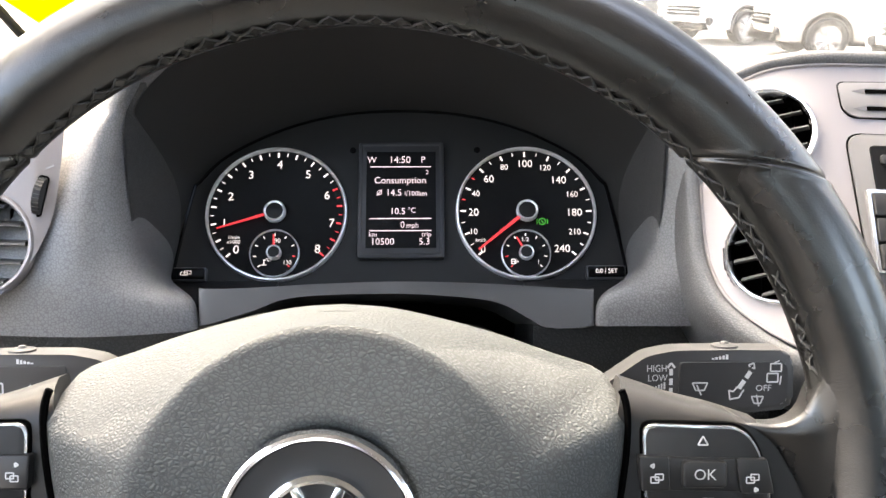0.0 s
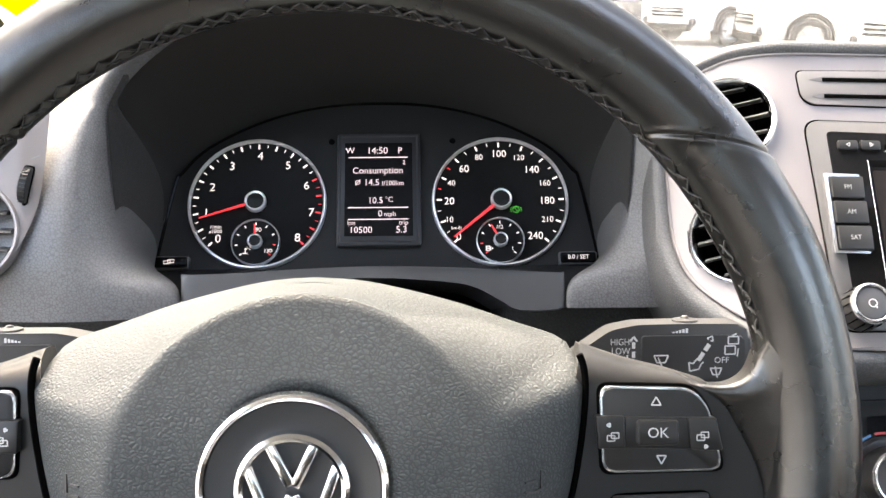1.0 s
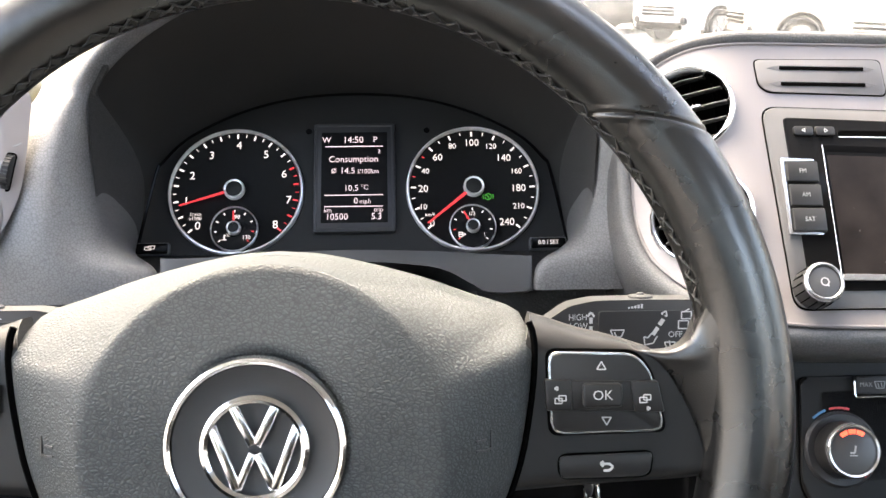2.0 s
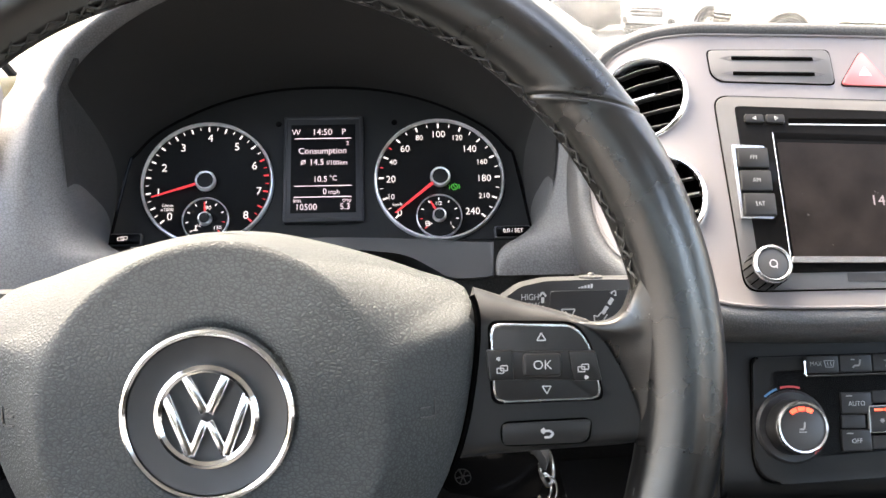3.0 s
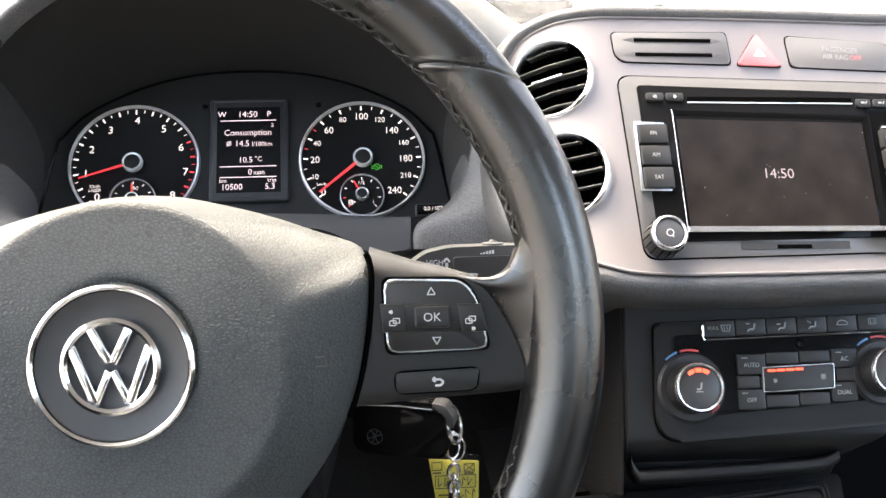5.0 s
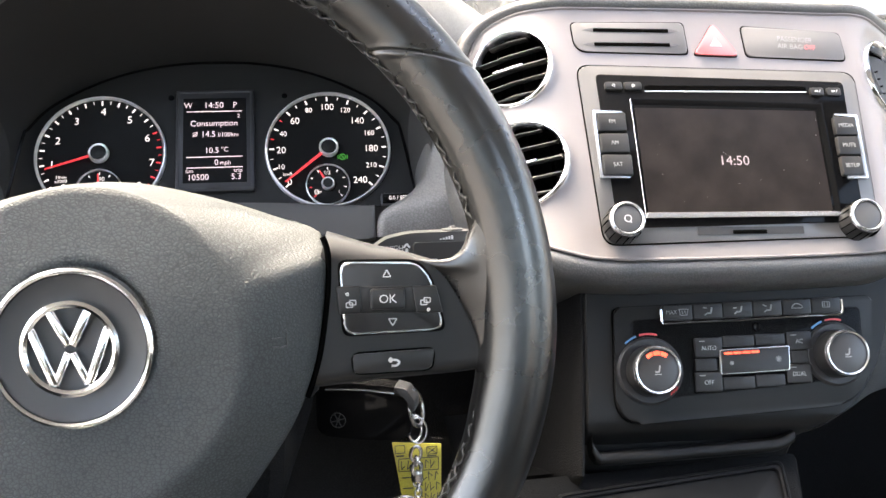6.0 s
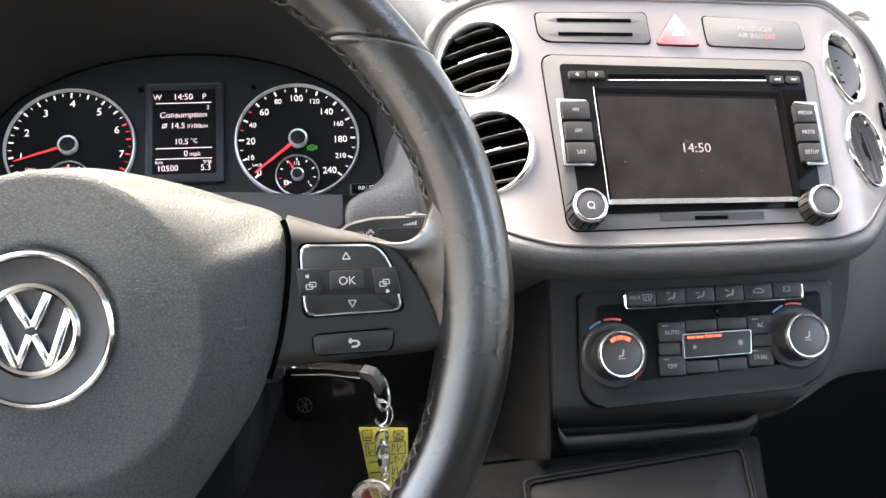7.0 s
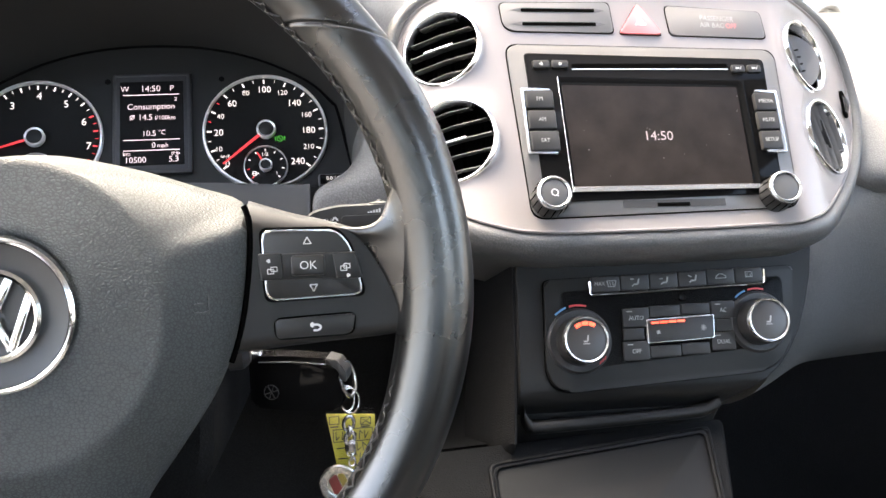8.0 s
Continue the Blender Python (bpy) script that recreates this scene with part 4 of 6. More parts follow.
def spoke(s):
    def fl(pts, dx=-0.0024, dy=0.0008):
        """The spoke is drawn for the right side; the left one is its mirror image about the hub."""
        pts = [(x + dx, y + dy) for x, y in pts]
        return pts if s > 0 else [(2 * HUB.x - x, y) for x, y in pts][::-1]

    def X(x):
        return x - 0.0024 if s > 0 else 2 * HUB.x - x + 0.0024

    bm = bmesh.new()
    n = 26
    rows = []
    for i in range(-1, n + 2):
        b = min(1.0, max(0.0, i / n))
        row = []
        for j in range(-1, n + 2):
            a = min(1.0, max(0.0, j / n))
            p = SPOKE_TOP[min(n, max(0, j))] * (1 - b) + SPOKE_LOW[min(n, max(0, j))] * b
            side = SPOKE_RIGHT[min(n, max(0, i))] - (SPOKE_RIGHT[0] * (1 - b) + SPOKE_RIGHT[n] * b)
            p = p + side * a ** 3
            z = 0.0015 - 0.0105 * max(0.0, 1 - a / 0.85) ** 0.7 * max(0.0, 1 - b / 0.20) ** 2 - 0.0022 * max(0.0, 1 - b / 0.05) ** 2 - 0.0040 * max(0.0, 1 - (1 - b) / 0.07) ** 2
            if i in (-1, n + 1) or j in (-1, n + 1):
                z = -0.02
            row.append((*fl([(p.x, p.y)], 0, 0)[0], z))
        rows.append(row)
    loft(bm, rows)
    bmesh.ops.remove_doubles(bm, verts=bm.verts, dist=1e-7)
    sp = part("spoke", bm, SPOKE, wheel, "satin black spoke with switches")
    # switch block
    block = rounded([(0.1005, 0.0245), (0.1345, 0.0235), (0.1405, 0.0165), (0.1462, -0.0068), (0.1018, -0.0077)], 0.0045, 5)
    # gaps are near-black plates under the switches, drawn in place of shade
    for pts in ([(0.0996, 0.0255), (0.1350, 0.0245), (0.1414, 0.0168), (0.1473, -0.0077), (0.1009, -0.0087)], [(0.1042, -0.0157), (0.1423, -0.0145), (0.1408, -0.0240), (0.1374, -0.0254), (0.1047, -0.0260)]):
        bm = bmesh.new()
        prism(bm, fl(rounded(pts, 0.0045, 5)), 0, 0.0019)
        part("gap", bm, DEEP, sp, "dark gap round the switches")
    bm = bmesh.new()
    prism(bm, fl(block), 0, 0.0034, 0.0008, 2)
    part("bright_frame", bm, BRIGHT, sp, "bright chrome frame round the switches")
    inset = rounded([(0.1018, 0.0233), (0.1338, 0.0223), (0.1394, 0.0160), (0.1447, -0.0056), (0.1030, -0.0064)], 0.0040, 5)
    bm = bmesh.new()
    prism(bm, fl(grown(inset, 0.0004)), 0.001, 0.0038, 0.0008, 2)
    part("rocker", bm, BUTTON, sp, "soft black rocker switch")
    for pts, h in (([(0.0992, 0.0136), (0.1426, 0.0128), (0.1452, 0.0010), (0.1002, 0.0018)], 0.0047), ([(0.0990, 0.0138), (0.1093, 0.0138), (0.1098, 0.0017), (0.1000, 0.0017)], 0.0056), ([(0.1322, 0.0131), (0.1428, 0.0129), (0.1454, 0.0009), (0.1338, 0.0010)], 0.0056)):
        bm = bmesh.new()
        prism(bm, fl(rounded(pts, 0.0008, 2)), 0.001, h, 0.0007, 2)
        part("cross_key", bm, BUTTON, sp, "soft black cross key")
    bm = bmesh.new()
    prism(bm, fl(quad(0.1136, 0.0032, 0.1288, 0.0124, 0.0014)), 0.001, 0.0072, 0.0009, 2)
    part("ok_button", bm, BUTTON, sp)
    bm = bmesh.new()
    prism(bm, fl(rounded([(0.1050, -0.0165), (0.1415, -0.0153), (0.1400, -0.0235), (0.1370, -0.0246), (0.1055, -0.0252)], 0.002)), 0.0005, 0.0026, 0.0008, 2)
    part("lower_button", bm, BUTTON, sp)
    text("OK" if s > 0 else "O", 0.0053, X(0.1212), 0.0086, 0.0073, PRINT, sp)
    w = 0.00045
    bars(sp, PRINT, [(X(a), b, X(c), d, e) for a, b, c, d, e in tri(0.1212, 0.0192, 0.0020, 90, w)], 0.0039)
    bars(sp, PRINT, [(X(a), b, X(c), d, e) for a, b, c, d, e in tri(0.1232, -0.0014, 0.0020, 270, w)], 0.0039)
    for cx in (0.1052, 0.1378):
        sq = rect_lines(cx - 0.0021, 0.0055, cx + 0.0006, 0.0075, 0.0004) + rect_lines(cx - 0.0006, 0.0065, cx + 0.0021, 0.0085, 0.0004)
        bars(sp, PRINT, [(X(a), b, X(c), d, e) for a, b, c, d, e in sq], 0.0055)
        bars(sp, PRINT, [(X(a), b, X(c), d, e) for a, b, c, d, e in tri(cx + (-0.0015 if cx < 0.12 else 0.0012), 0.0113 if cx < 0.12 else 0.0032, 0.0008, 180 if cx < 0.12 else 0, 0.0006)], 0.0055)
    c = [(0.1245, -0.0188, 0.1210, -0.0188), (0.1245, -0.0188, 0.1258, -0.0200), (0.1258, -0.0200, 0.1245, -0.0214), (0.1245, -0.0214, 0.1222, -0.0214), (0.1210, -0.0188, 0.1222, -0.0178), (0.1210, -0.0188, 0.1222, -0.0198)]
    bars(sp, PRINT, [(X(a), b, X(e), d, 0.0009) for a, b, e, d in c], 0.0027)


spoke(1)
spoke(-1)
bm = bmesh.new()
prism(bm, rounded([(HUB.x - 0.045, -0.10), (HUB.x + 0.045, -0.10), (HUB.x + 0.03, -0.172), (HUB.x - 0.03, -0.172)], 0.01), -0.012, 0.006, 0.004, 3)
part("lower_spoke", bm, SPOKE, wheel)
bm = bmesh.new()
lathe(bm, [(0.075, -0.008), (0.07, -0.04), (0.05, -0.055), (0.0, -0.055)], HUB.x, HUB.y - 0.01, 40)
part("hub_back", bm, BLACK, wheel)

# steering column cover behind the wheel
column = thing("steering_column_cover", WHEEL @ Matrix.Translation((HUB.x, -0.02, -0.05)), "black plastic steering column cover", "column cover")
bm = bmesh.new()
rows = []
for z, k in ((0.0, 0.9), (-0.006, 0.98), (-0.05, 1.0), (-0.13, 1.02), (-0.26, 1.05)):
    rows.append([(x * k, y * k - 0.012, z) for x, y in rounded([(-0.070, 0.052), (0.070, 0.052), (0.079, 0.0), (0.074, -0.075), (0.045, -0.10), (-0.045, -0.10), (-0.074, -0.075), (-0.079, 0.0)], 0.02, 4)])
g = loft(bm, rows, True)
bm.faces.new(g[0])
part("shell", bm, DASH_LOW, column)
bm = bmesh.new()
lathe(bm, [(0.0, 0.012), (0.012, 0.012), (0.016, 0.008), (0.0165, 0.0)], 0, 0, 28)
bm.transform(Matrix.Translation((0.078, -0.022, -0.075)) @ Matrix.Rotation(radians(90), 4, "Y"))
part("ignition_lock", bm, BLACK, column)


# ---- stalks ----
def stalk(side):
    """A flat column stalk, thin at the root and broad at its end."""
    m = pose(0.0072 * side, 0.5561, 1.1064, 80, 0, 0)
    root = thing("wiper_stalk" if side > 0 else "indicator_stalk", m, "dark grey wiper stalk with white printed symbols" if side > 0 else "dark grey indicator stalk with white printed symbols", "stalk")
    s = side
    off = 0.0 if s > 0 else -0.012
    top = [(0.088, -0.004), (0.098, 0.003), (0.112, 0.0125), (0.125, 0.0150), (0.150, 0.0152), (0.1765, 0.0148), (0.1798, 0.0100), (0.1802, -0.0090), (0.1775, -0.0128), (0.150, -0.0150), (0.125, -0.0145), (0.100, -0.0125), (0.088, -0.012)]
    flip = (lambda p: p) if s > 0 else (lambda p: [(-x + off, y) for x, y in p][::-1])
    bm = bmesh.new()
    prism(bm, flip(rounded(top, 0.003, 3)), -0.016, 0.0, 0.0035, 3, True)
    part("body", bm, STALK, root, "dark grey stalk body")
    bm = bmesh.new()
    prism(bm, flip(rounded([(0.1268, 0.0098), (0.1755, 0.0095), (0.1772, 0.006), (0.1770, -0.0085), (0.1750, -0.0105), (0.1500, -0.0122), (0.1268, -0.0110)], 0.002, 3)), -0.002, 0.0006, 0.0004, 1)
    part("face_plate", bm, STALK_FACE, root, "dark grey printed face plate")
    bm = bmesh.new()
    lathe(bm, [(0.0, 0.0022), (0.0016, 0.0022), (0.0022, 0.0012), (0.0062, 0.0006), (0.0070, -0.004)], 0, 0, 28)
    bm.transform(Matrix.Translation(((0.150 if s > 0 else -0.150 + off), 0.0155, -0.008)) @ Matrix.Rotation(radians(-90), 4, "X"))
    part("thumb_knob", bm, STALK, root)
    z = 0.0007
    w = 0.0006
    if s > 0:
        text("HIGH", 0.0046, 0.1166, 0.0066, 0.0001, PRINT, root, wide=0.85)
        text("LOW", 0.0046, 0.1170, 0.0021, 0.0001, PRINT, root, wide=0.85)
        for k in range(4):
            bars(root, PRINT, [(0.1232, 0.0065 - 0.0045 * k, 0.1232, 0.0035 - 0.0045 * k, 0.0016)], 0.0001, "stroke")
        bars(root, PRINT, [(0.1215, 0.0070, 0.1232, 0.0092, 0.001), (0.1249, 0.0070, 0.1232, 0.0092, 0.001)], 0.0001, "arrow_head")
        for k in range(5):
            bars(root, PRINT, [(0.1150 + 0.0013 * k, -0.0030, 0.1150 + 0.0013 * k, -0.0022 + 0.0006 * k, 0.0008)], 0.0001, "stroke")
        bars(root, PRINT, [(0.1330, 0.0000, 0.1400, 0.0000, w), (0.1330, 0.0000, 0.1345, -0.0035, w), (0.1400, 0.0000, 0.1385, -0.0035, w), (0.1345, -0.0035, 0.1385, -0.0035, w), (0.1350, -0.001, 0.1372, -0.0058, w)], z)
        for stroke in ((0.1545, -0.0028, 0.1570, 0.0010, 0.0020), (0.1578, 0.0022, 0.1598, 0.0052, 0.0020)):
            bars(root, PRINT, [stroke], z, "stroke")
        bars(root, PRINT, [(0.1612, 0.0092, 0.1588, 0.0082, w), (0.1612, 0.0092, 0.1616, 0.0066, w), (0.1588, 0.0082, 0.1595, 0.0074, w), (0.1616, 0.0066, 0.1604, 0.0070, w)], z)
        bars(root, PRINT, [(0.1505, -0.0078, 0.1548, -0.0070, w), (0.1505, -0.0078, 0.1500, -0.0036, w), (0.1500, -0.0036, 0.1520, -0.0042, w), (0.1548, -0.0070, 0.1560, -0.0046, w), (0.1520, -0.0042, 0.1540, -0.0018, w), (0.1560, -0.0046, 0.1570, -0.0034, w)], z)
        bars(root, PRINT, rect_lines(0.1675, 0.0002, 0.1725, 0.0042, w), z)
        bars(root, PRINT, rect_lines(0.1690, 0.0052, 0.1740, 0.0088, w), z)
        for stroke in ((0.1735, -0.001, 0.1740, 0.003, w), (0.1708, 0.0092, 0.1730, 0.0102, w)):
            bars(root, PRINT, [stroke], z, "stroke")
        text("OFF", 0.0042, 0.1660, -0.0028, z, PRINT, root)
        bars(root, PRINT, [(0.1605, -0.0066, 0.1660, -0.0066, w), (0.1605, -0.0066, 0.1618, -0.0098, w), (0.1660, -0.0066, 0.1648, -0.0098, w), (0.1618, -0.0098, 0.1648, -0.0098, w), (0.1628, -0.0058, 0.1640, -0.0112, w)], z)
    else:
        for x0, x1, d in ((-0.1450, -0.1390, 0.0020), (-0.1320, -0.1375, -0.0020)):
            bars(root, PRINT, [(x0 + off, -0.0005, x1 + off, -0.0005, 0.0008), (x0 + off, -0.0005, x0 + d + off, 0.0012, 0.0007), (x0 + off, -0.0005, x0 + d + off, -0.0022, 0.0007)], z, "arrow")
        bars(root, PRINT, rect_lines(-0.1630 + off, -0.003, -0.1560 + off, 0.002, 0.0007), z)
    for k in range(5):
        x = (0.1425 + 0.0016 * k) * s + (off if s < 0 else 0)
        bars(root, PRINT, [(x, 0.0108, x, 0.0114 + 0.0004 * k, 0.0011)], 0.00005, "stroke")


stalk(1)
stalk(-1)


# ---- instrument cluster ----
cluster = thing("instrument_cluster", CLUSTER, "black instrument cluster with two chrome-ringed dials and a lit display", "instrument cluster")
arch_pts = smooth_line([(x, y) for x, y in ARCH] + [(-x, y) for x, y in ARCH[-2::-1]], 6)
bm = bmesh.new()
prism(bm, [(p.x * 1.01, p.y * 1.01) for p in arch_pts][::-1], -0.012, -0.001)
part("backing", bm, CLUSTER_BLACK, cluster, "black arched backing")
bm = bmesh.new()
sweep(bm, [(p.x * 0.985, p.y * 0.985 - 0.0005, 0.0008) for p in arch_pts], 0.0011, 6)
part("edge_line", bm, GLOSS, cluster, "thin glossy edge line")
for x in (-0.026, 0.034):
    bm = bmesh.new()
    lathe(bm, [(0.0, 0.0), (0.002, 0.0), (0.0025, -0.0015)], x * 1.5 + 0.004, 0.049, 12)
    part("lamp_window", bm, GLOSS, cluster)


def dial_ring(parent, cx, cy, r, wide, name="ring", mat=None):
    bm = bmesh.new()
    lathe(bm, [(r - wide, -0.001), (r - wide, 0.0022), (r - wide * 0.6, 0.0036), (r - wide * 0.2, 0.0034), (r, 0.0018), (r + 0.0003, -0.002)], cx, cy, 96)
    return part(name, bm, mat or SATIN, parent, "satin chrome ring")


def tick(parent, mat, cx, cy, a, r0, r1, w, z=0.0004):
    bm = bmesh.new()
    c, d = Vector((math.cos(a), math.sin(a))), Vector((-math.sin(a), math.cos(a)))
    o = Vector((cx, cy))
    prism(bm, [tuple(o + c * r0 - d * w), tuple(o + c * r1 - d * w), tuple(o + c * r1 + d * w), tuple(o + c * r0 + d * w)], z, z + 0.0002)
    part("tick", bm, mat, parent)


def hand_of(parent, cx, cy, deg, length, back, z, width=0.0007):
    a = radians(deg)
    c, d = Vector((math.cos(a), math.sin(a))), Vector((-math.sin(a), math.cos(a)))
    o = Vector((cx, cy))
    bm = bmesh.new()
    prism(bm, [tuple(o + c * back - d * width * 1.4), tuple(o + c * length - d * width * 0.7), tuple(o + c * length + d * width * 0.7), tuple(o + c * back + d * width * 1.4)], z, z + 0.0008, 0.0003, 1)
    return part("needle", bm, RED_LIT, parent, "lit red needle")


def cap(parent, cx, cy, r, z):
    bm = bmesh.new()
    lathe(bm, [(0.0, z + 0.0040), (r * 0.72, z + 0.0040), (r * 0.8, z + 0.0036), (r * 0.8, z)], cx, cy, 32)
    part("needle_cap", bm, CLUSTER_BLACK, parent)
    bm = bmesh.new()
    lathe(bm, [(r * 0.76, z), (r * 0.78, z + 0.0042), (r * 0.9, z + 0.0046), (r, z + 0.0036), (r, z)], cx, cy, 32)
    part("cap_ring", bm, SATIN, parent, "satin chrome cap ring")


def dial(cx, cy, label):
    bm = bmesh.new()
    lathe(bm, [(0.0, 0.0), (0.0475, 0.0), (0.0488, 0.001)], cx, cy, 64)
    d = part("dial", bm, DIAL, cluster, label)
    dial_ring(d, cx, cy, 0.0500, 0.0021)
    return d


# engine speed
cx, cy = -0.0880, 0.0
tach = dial(cx, cy, "black engine speed dial")
for i in range(33):
    a = radians(223.5 - 266.5 * i / 32)
    tick(tach, RED_LIT if i >= 24 else WHITE_LIT, cx, cy, a, 0.0428 if not i % 2 else 0.0440, 0.0466, 0.00062 if not i % 2 else 0.00028)
for i, (x, y) in enumerate(((-0.1151, -0.0269), (-0.1245, -0.0072), (-0.1209, 0.0128), (-0.1073, 0.0292), (-0.0870, 0.0371), (-0.0665, 0.0295), (-0.0527, 0.0134), (-0.0489, -0.0075), (-0.0583, -0.0268))):
    text(str(i), 0.0088, x, y, 0.0005, WHITE_LIT, tach, "numeral")
text("1/min", 0.0038, -0.1172, -0.0178, 0.0005, WHITE_LIT, tach)
text("x1000", 0.0038, -0.1172, -0.0212, 0.0005, WHITE_LIT, tach)
hand_of(tach, -0.0892, 0.0003, 197.2, 0.0415, 0.006, 0.0038)
cap(tach, -0.0888, 0.0003, 0.0078, 0.002)

# road speed
cx = 0.0888
speedo = dial(cx, cy, "black road speed dial")
SPEEDS = ((0, 0.0577, -0.0274), (10, 0.0512, -0.0143), (20, 0.0515, 0.0001), (40, 0.0534, 0.0143), (60, 0.0629, 0.0255), (80, 0.0742, 0.0347), (100, 0.0890, 0.0373), (120, 0.1036, 0.0342), (140, 0.1129, 0.0245), (160, 0.1221, 0.0136), (180, 0.1231, -0.0002), (210, 0.1227, -0.0147), (240, 0.1133, -0.0272))
for i in range(13):
    a = radians(222.5 - 265.5 * i / 12)
    tick(speedo, WHITE_LIT, cx, cy, a, 0.0428, 0.0466, 0.00062)
    if i < 12:
        a = radians(222.5 - 265.5 * (i + 0.5) / 12)
        tick(speedo, RED_LIT if i in (2, 3) else WHITE_LIT, cx, cy, a, 0.0440, 0.0466, 0.0004 if i in (2, 3) else 0.00028)
for n_, x, y in SPEEDS:
    big = n_ in (20, 60, 100, 140, 180, 240, 0)
    text(str(n_), 0.0080 if big else 0.0062, x, y, 0.0005, WHITE_LIT, speedo, "numeral", wide=0.95)
text("km/h", 0.0038, 0.0562, -0.0205, 0.0005, WHITE_LIT, speedo)
hand_of(speedo, 0.0893, 0.0003, 219.5, 0.0450, 0.006, 0.0038, 0.0009)
cap(speedo, 0.0893, 0.0003, 0.0078, 0.002)
bm = bmesh.new()
lathe(bm, [(0.0021, 0.0005), (0.0026, 0.0005), (0.0026, 0.0007), (0.0021, 0.0007), (0.0021, 0.0005)], 0.1000, -0.0068, 20)
prism(bm, [(0.0987, -0.0056), (0.0991, -0.0052), (0.1013, -0.0080), (0.1009, -0.0084)], 0.0005, 0.0007)
for s in (-1, 1):
    prism(bm, [(0.1000 + s * 0.0033, -0.0050), (0.1000 + s * 0.0038, -0.0050), (0.1000 + s * 0.0041, -0.0068), (0.1000 + s * 0.0038, -0.0086), (0.1000 + s * 0.0033, -0.0086), (0.1000 + s * 0.0036, -0.0068)], 0.0005, 0.0007)
part("telltale", bm, GREEN_LIT, speedo, "lit green brake telltale")


def small_dial(cx, cy, needle, marks, label):
    bm = bmesh.new()
    lathe(bm, [(0.0, 0.0016), (0.0165, 0.0016), (0.0170, 0.0006), (0.0170, 0.0)], cx, cy, 48)
    d = part("small_dial", bm, DIAL, cluster, label)
    dial_ring(d, cx, cy, 0.0174, 0.0008)
    for i in range(9):
        tick(d, RED_LIT if i in marks else WHITE_LIT, cx, cy, radians(222 - 264 * i / 8), 0.0128, 0.0148, 0.0004, 0.0018)
    hand_of(d, cx, cy, needle, 0.0135, 0.004, 0.0030, 0.0006)
    cap(d, cx, cy, 0.0052, 0.0020)
    return d


temp = small_dial(-0.0881, -0.0300, 94, (7, 8), "small coolant temperature dial")
text("90", 0.0046, -0.0863, -0.0208, 0.0019, WHITE_LIT, temp, "numeral")
text("130", 0.0042, -0.0790, -0.0368, 0.0019, WHITE_LIT, temp, "numeral")
bars(temp, WHITE_LIT, [(-0.0950, -0.0345, -0.0950, -0.0382, 0.0007), (-0.0968, -0.0385, -0.0932, -0.0385, 0.0006), (-0.0950, -0.0352, -0.0938, -0.0352, 0.0005)], 0.0019)
text("°C", 0.0032, -0.0925, -0.0348, 0.0019, WHITE_LIT, temp)
fuel = small_dial(0.0877, -0.0308, 119, (0, 1), "small fuel dial")
text("1/2", 0.0044, 0.0872, -0.0207, 0.0019, WHITE_LIT, fuel, "numeral")
text("1", 0.0042, 0.0962, -0.0372, 0.0019, WHITE_LIT, fuel, "numeral")
bars(fuel, WHITE_LIT, rect_lines(0.0772, -0.0385, 0.0798, -0.0352, 0.0005) + [(0.0772, -0.0368, 0.0798, -0.0368, 0.0005), (0.0804, -0.0382, 0.0804, -0.0358, 0.0005), (0.0812, -0.0366, 0.0822, -0.0370, 0.0008)], 0.0019)

# middle display
bm = bmesh.new()
prism(bm, quad(-0.0302, -0.0345, 0.0306, 0.0532, 0.002), -0.001, 0.0042, 0.001, 2)
frame_ob = part("display_frame", bm, BLACK, cluster, "black bevelled display frame")
bm = bmesh.new()
o_, i_ = quad(-0.0285, -0.0325, 0.0288, 0.0512, 0.001), quad(-0.0244, -0.0272, 0.0246, 0.0452, 0.0005)
loft(bm, [[(x, y, 0.0046) for x, y in o_], [(x, y, 0.0046) for x, y in quad(-0.0278, -0.0318, 0.0281, 0.0505, 0.001)], [(x, y, 0.0008) for x, y in i_]], True)
part("display_bevel", bm, STALK_FACE, frame_ob)
bm = bmesh.new()
prism(bm, quad(-0.0246, -0.0274, 0.0248, 0.0454, 0.0004), 0.0040, 0.0044)
display = part("display", bm, LCD, cluster, "dark lit trip computer display")
z = 0.00445
for body, size, x, y in (("W", 0.0068, -0.0208, 0.0390), ("14:50", 0.0074, -0.0008, 0.0390), ("P", 0.0070, 0.0158, 0.0390), ("2", 0.0048, 0.0187, 0.0294), ("Consumption", 0.0071, -0.0005, 0.0232), ("14.5", 0.0070, -0.0050, 0.0138), ("l/100km", 0.0052, 0.0105, 0.0132), ("10.5", 0.0068, -0.0022, -0.0002), ("°C", 0.0056, 0.0077, 0.0004), ("0", 0.0068, 0.0012, -0.0104), ("mph", 0.0052, 0.0082, -0.0108), ("km", 0.0050, -0.0195, -0.0174), ("trip", 0.0050, 0.0180, -0.0174), ("10500", 0.0070, -0.0128, -0.0228), ("5.3", 0.0070, 0.0165, -0.0228)):
    text(body, size, x, y, z, PINK_LIT, display, wide=0.95)
for y in (0.0337, -0.0056, -0.0146):
    bars(display, PINK_LIT, [(-0.0220, y, 0.0215, y, 0.0006)], z, "divider")
bm = bmesh.new()
lathe(bm, [(0.0014, z), (0.0018, z), (0.0018, z + 0.0002), (0.0014, z + 0.0002), (0.0014, z)], -0.0152, 0.0140, 16)
prism(bm, [(-0.0172, 0.0120), (-0.0168, 0.0118), (-0.0132, 0.0160), (-0.0136, 0.0162)], z, z + 0.0002)
part("symbol", bm, PINK_LIT, display)

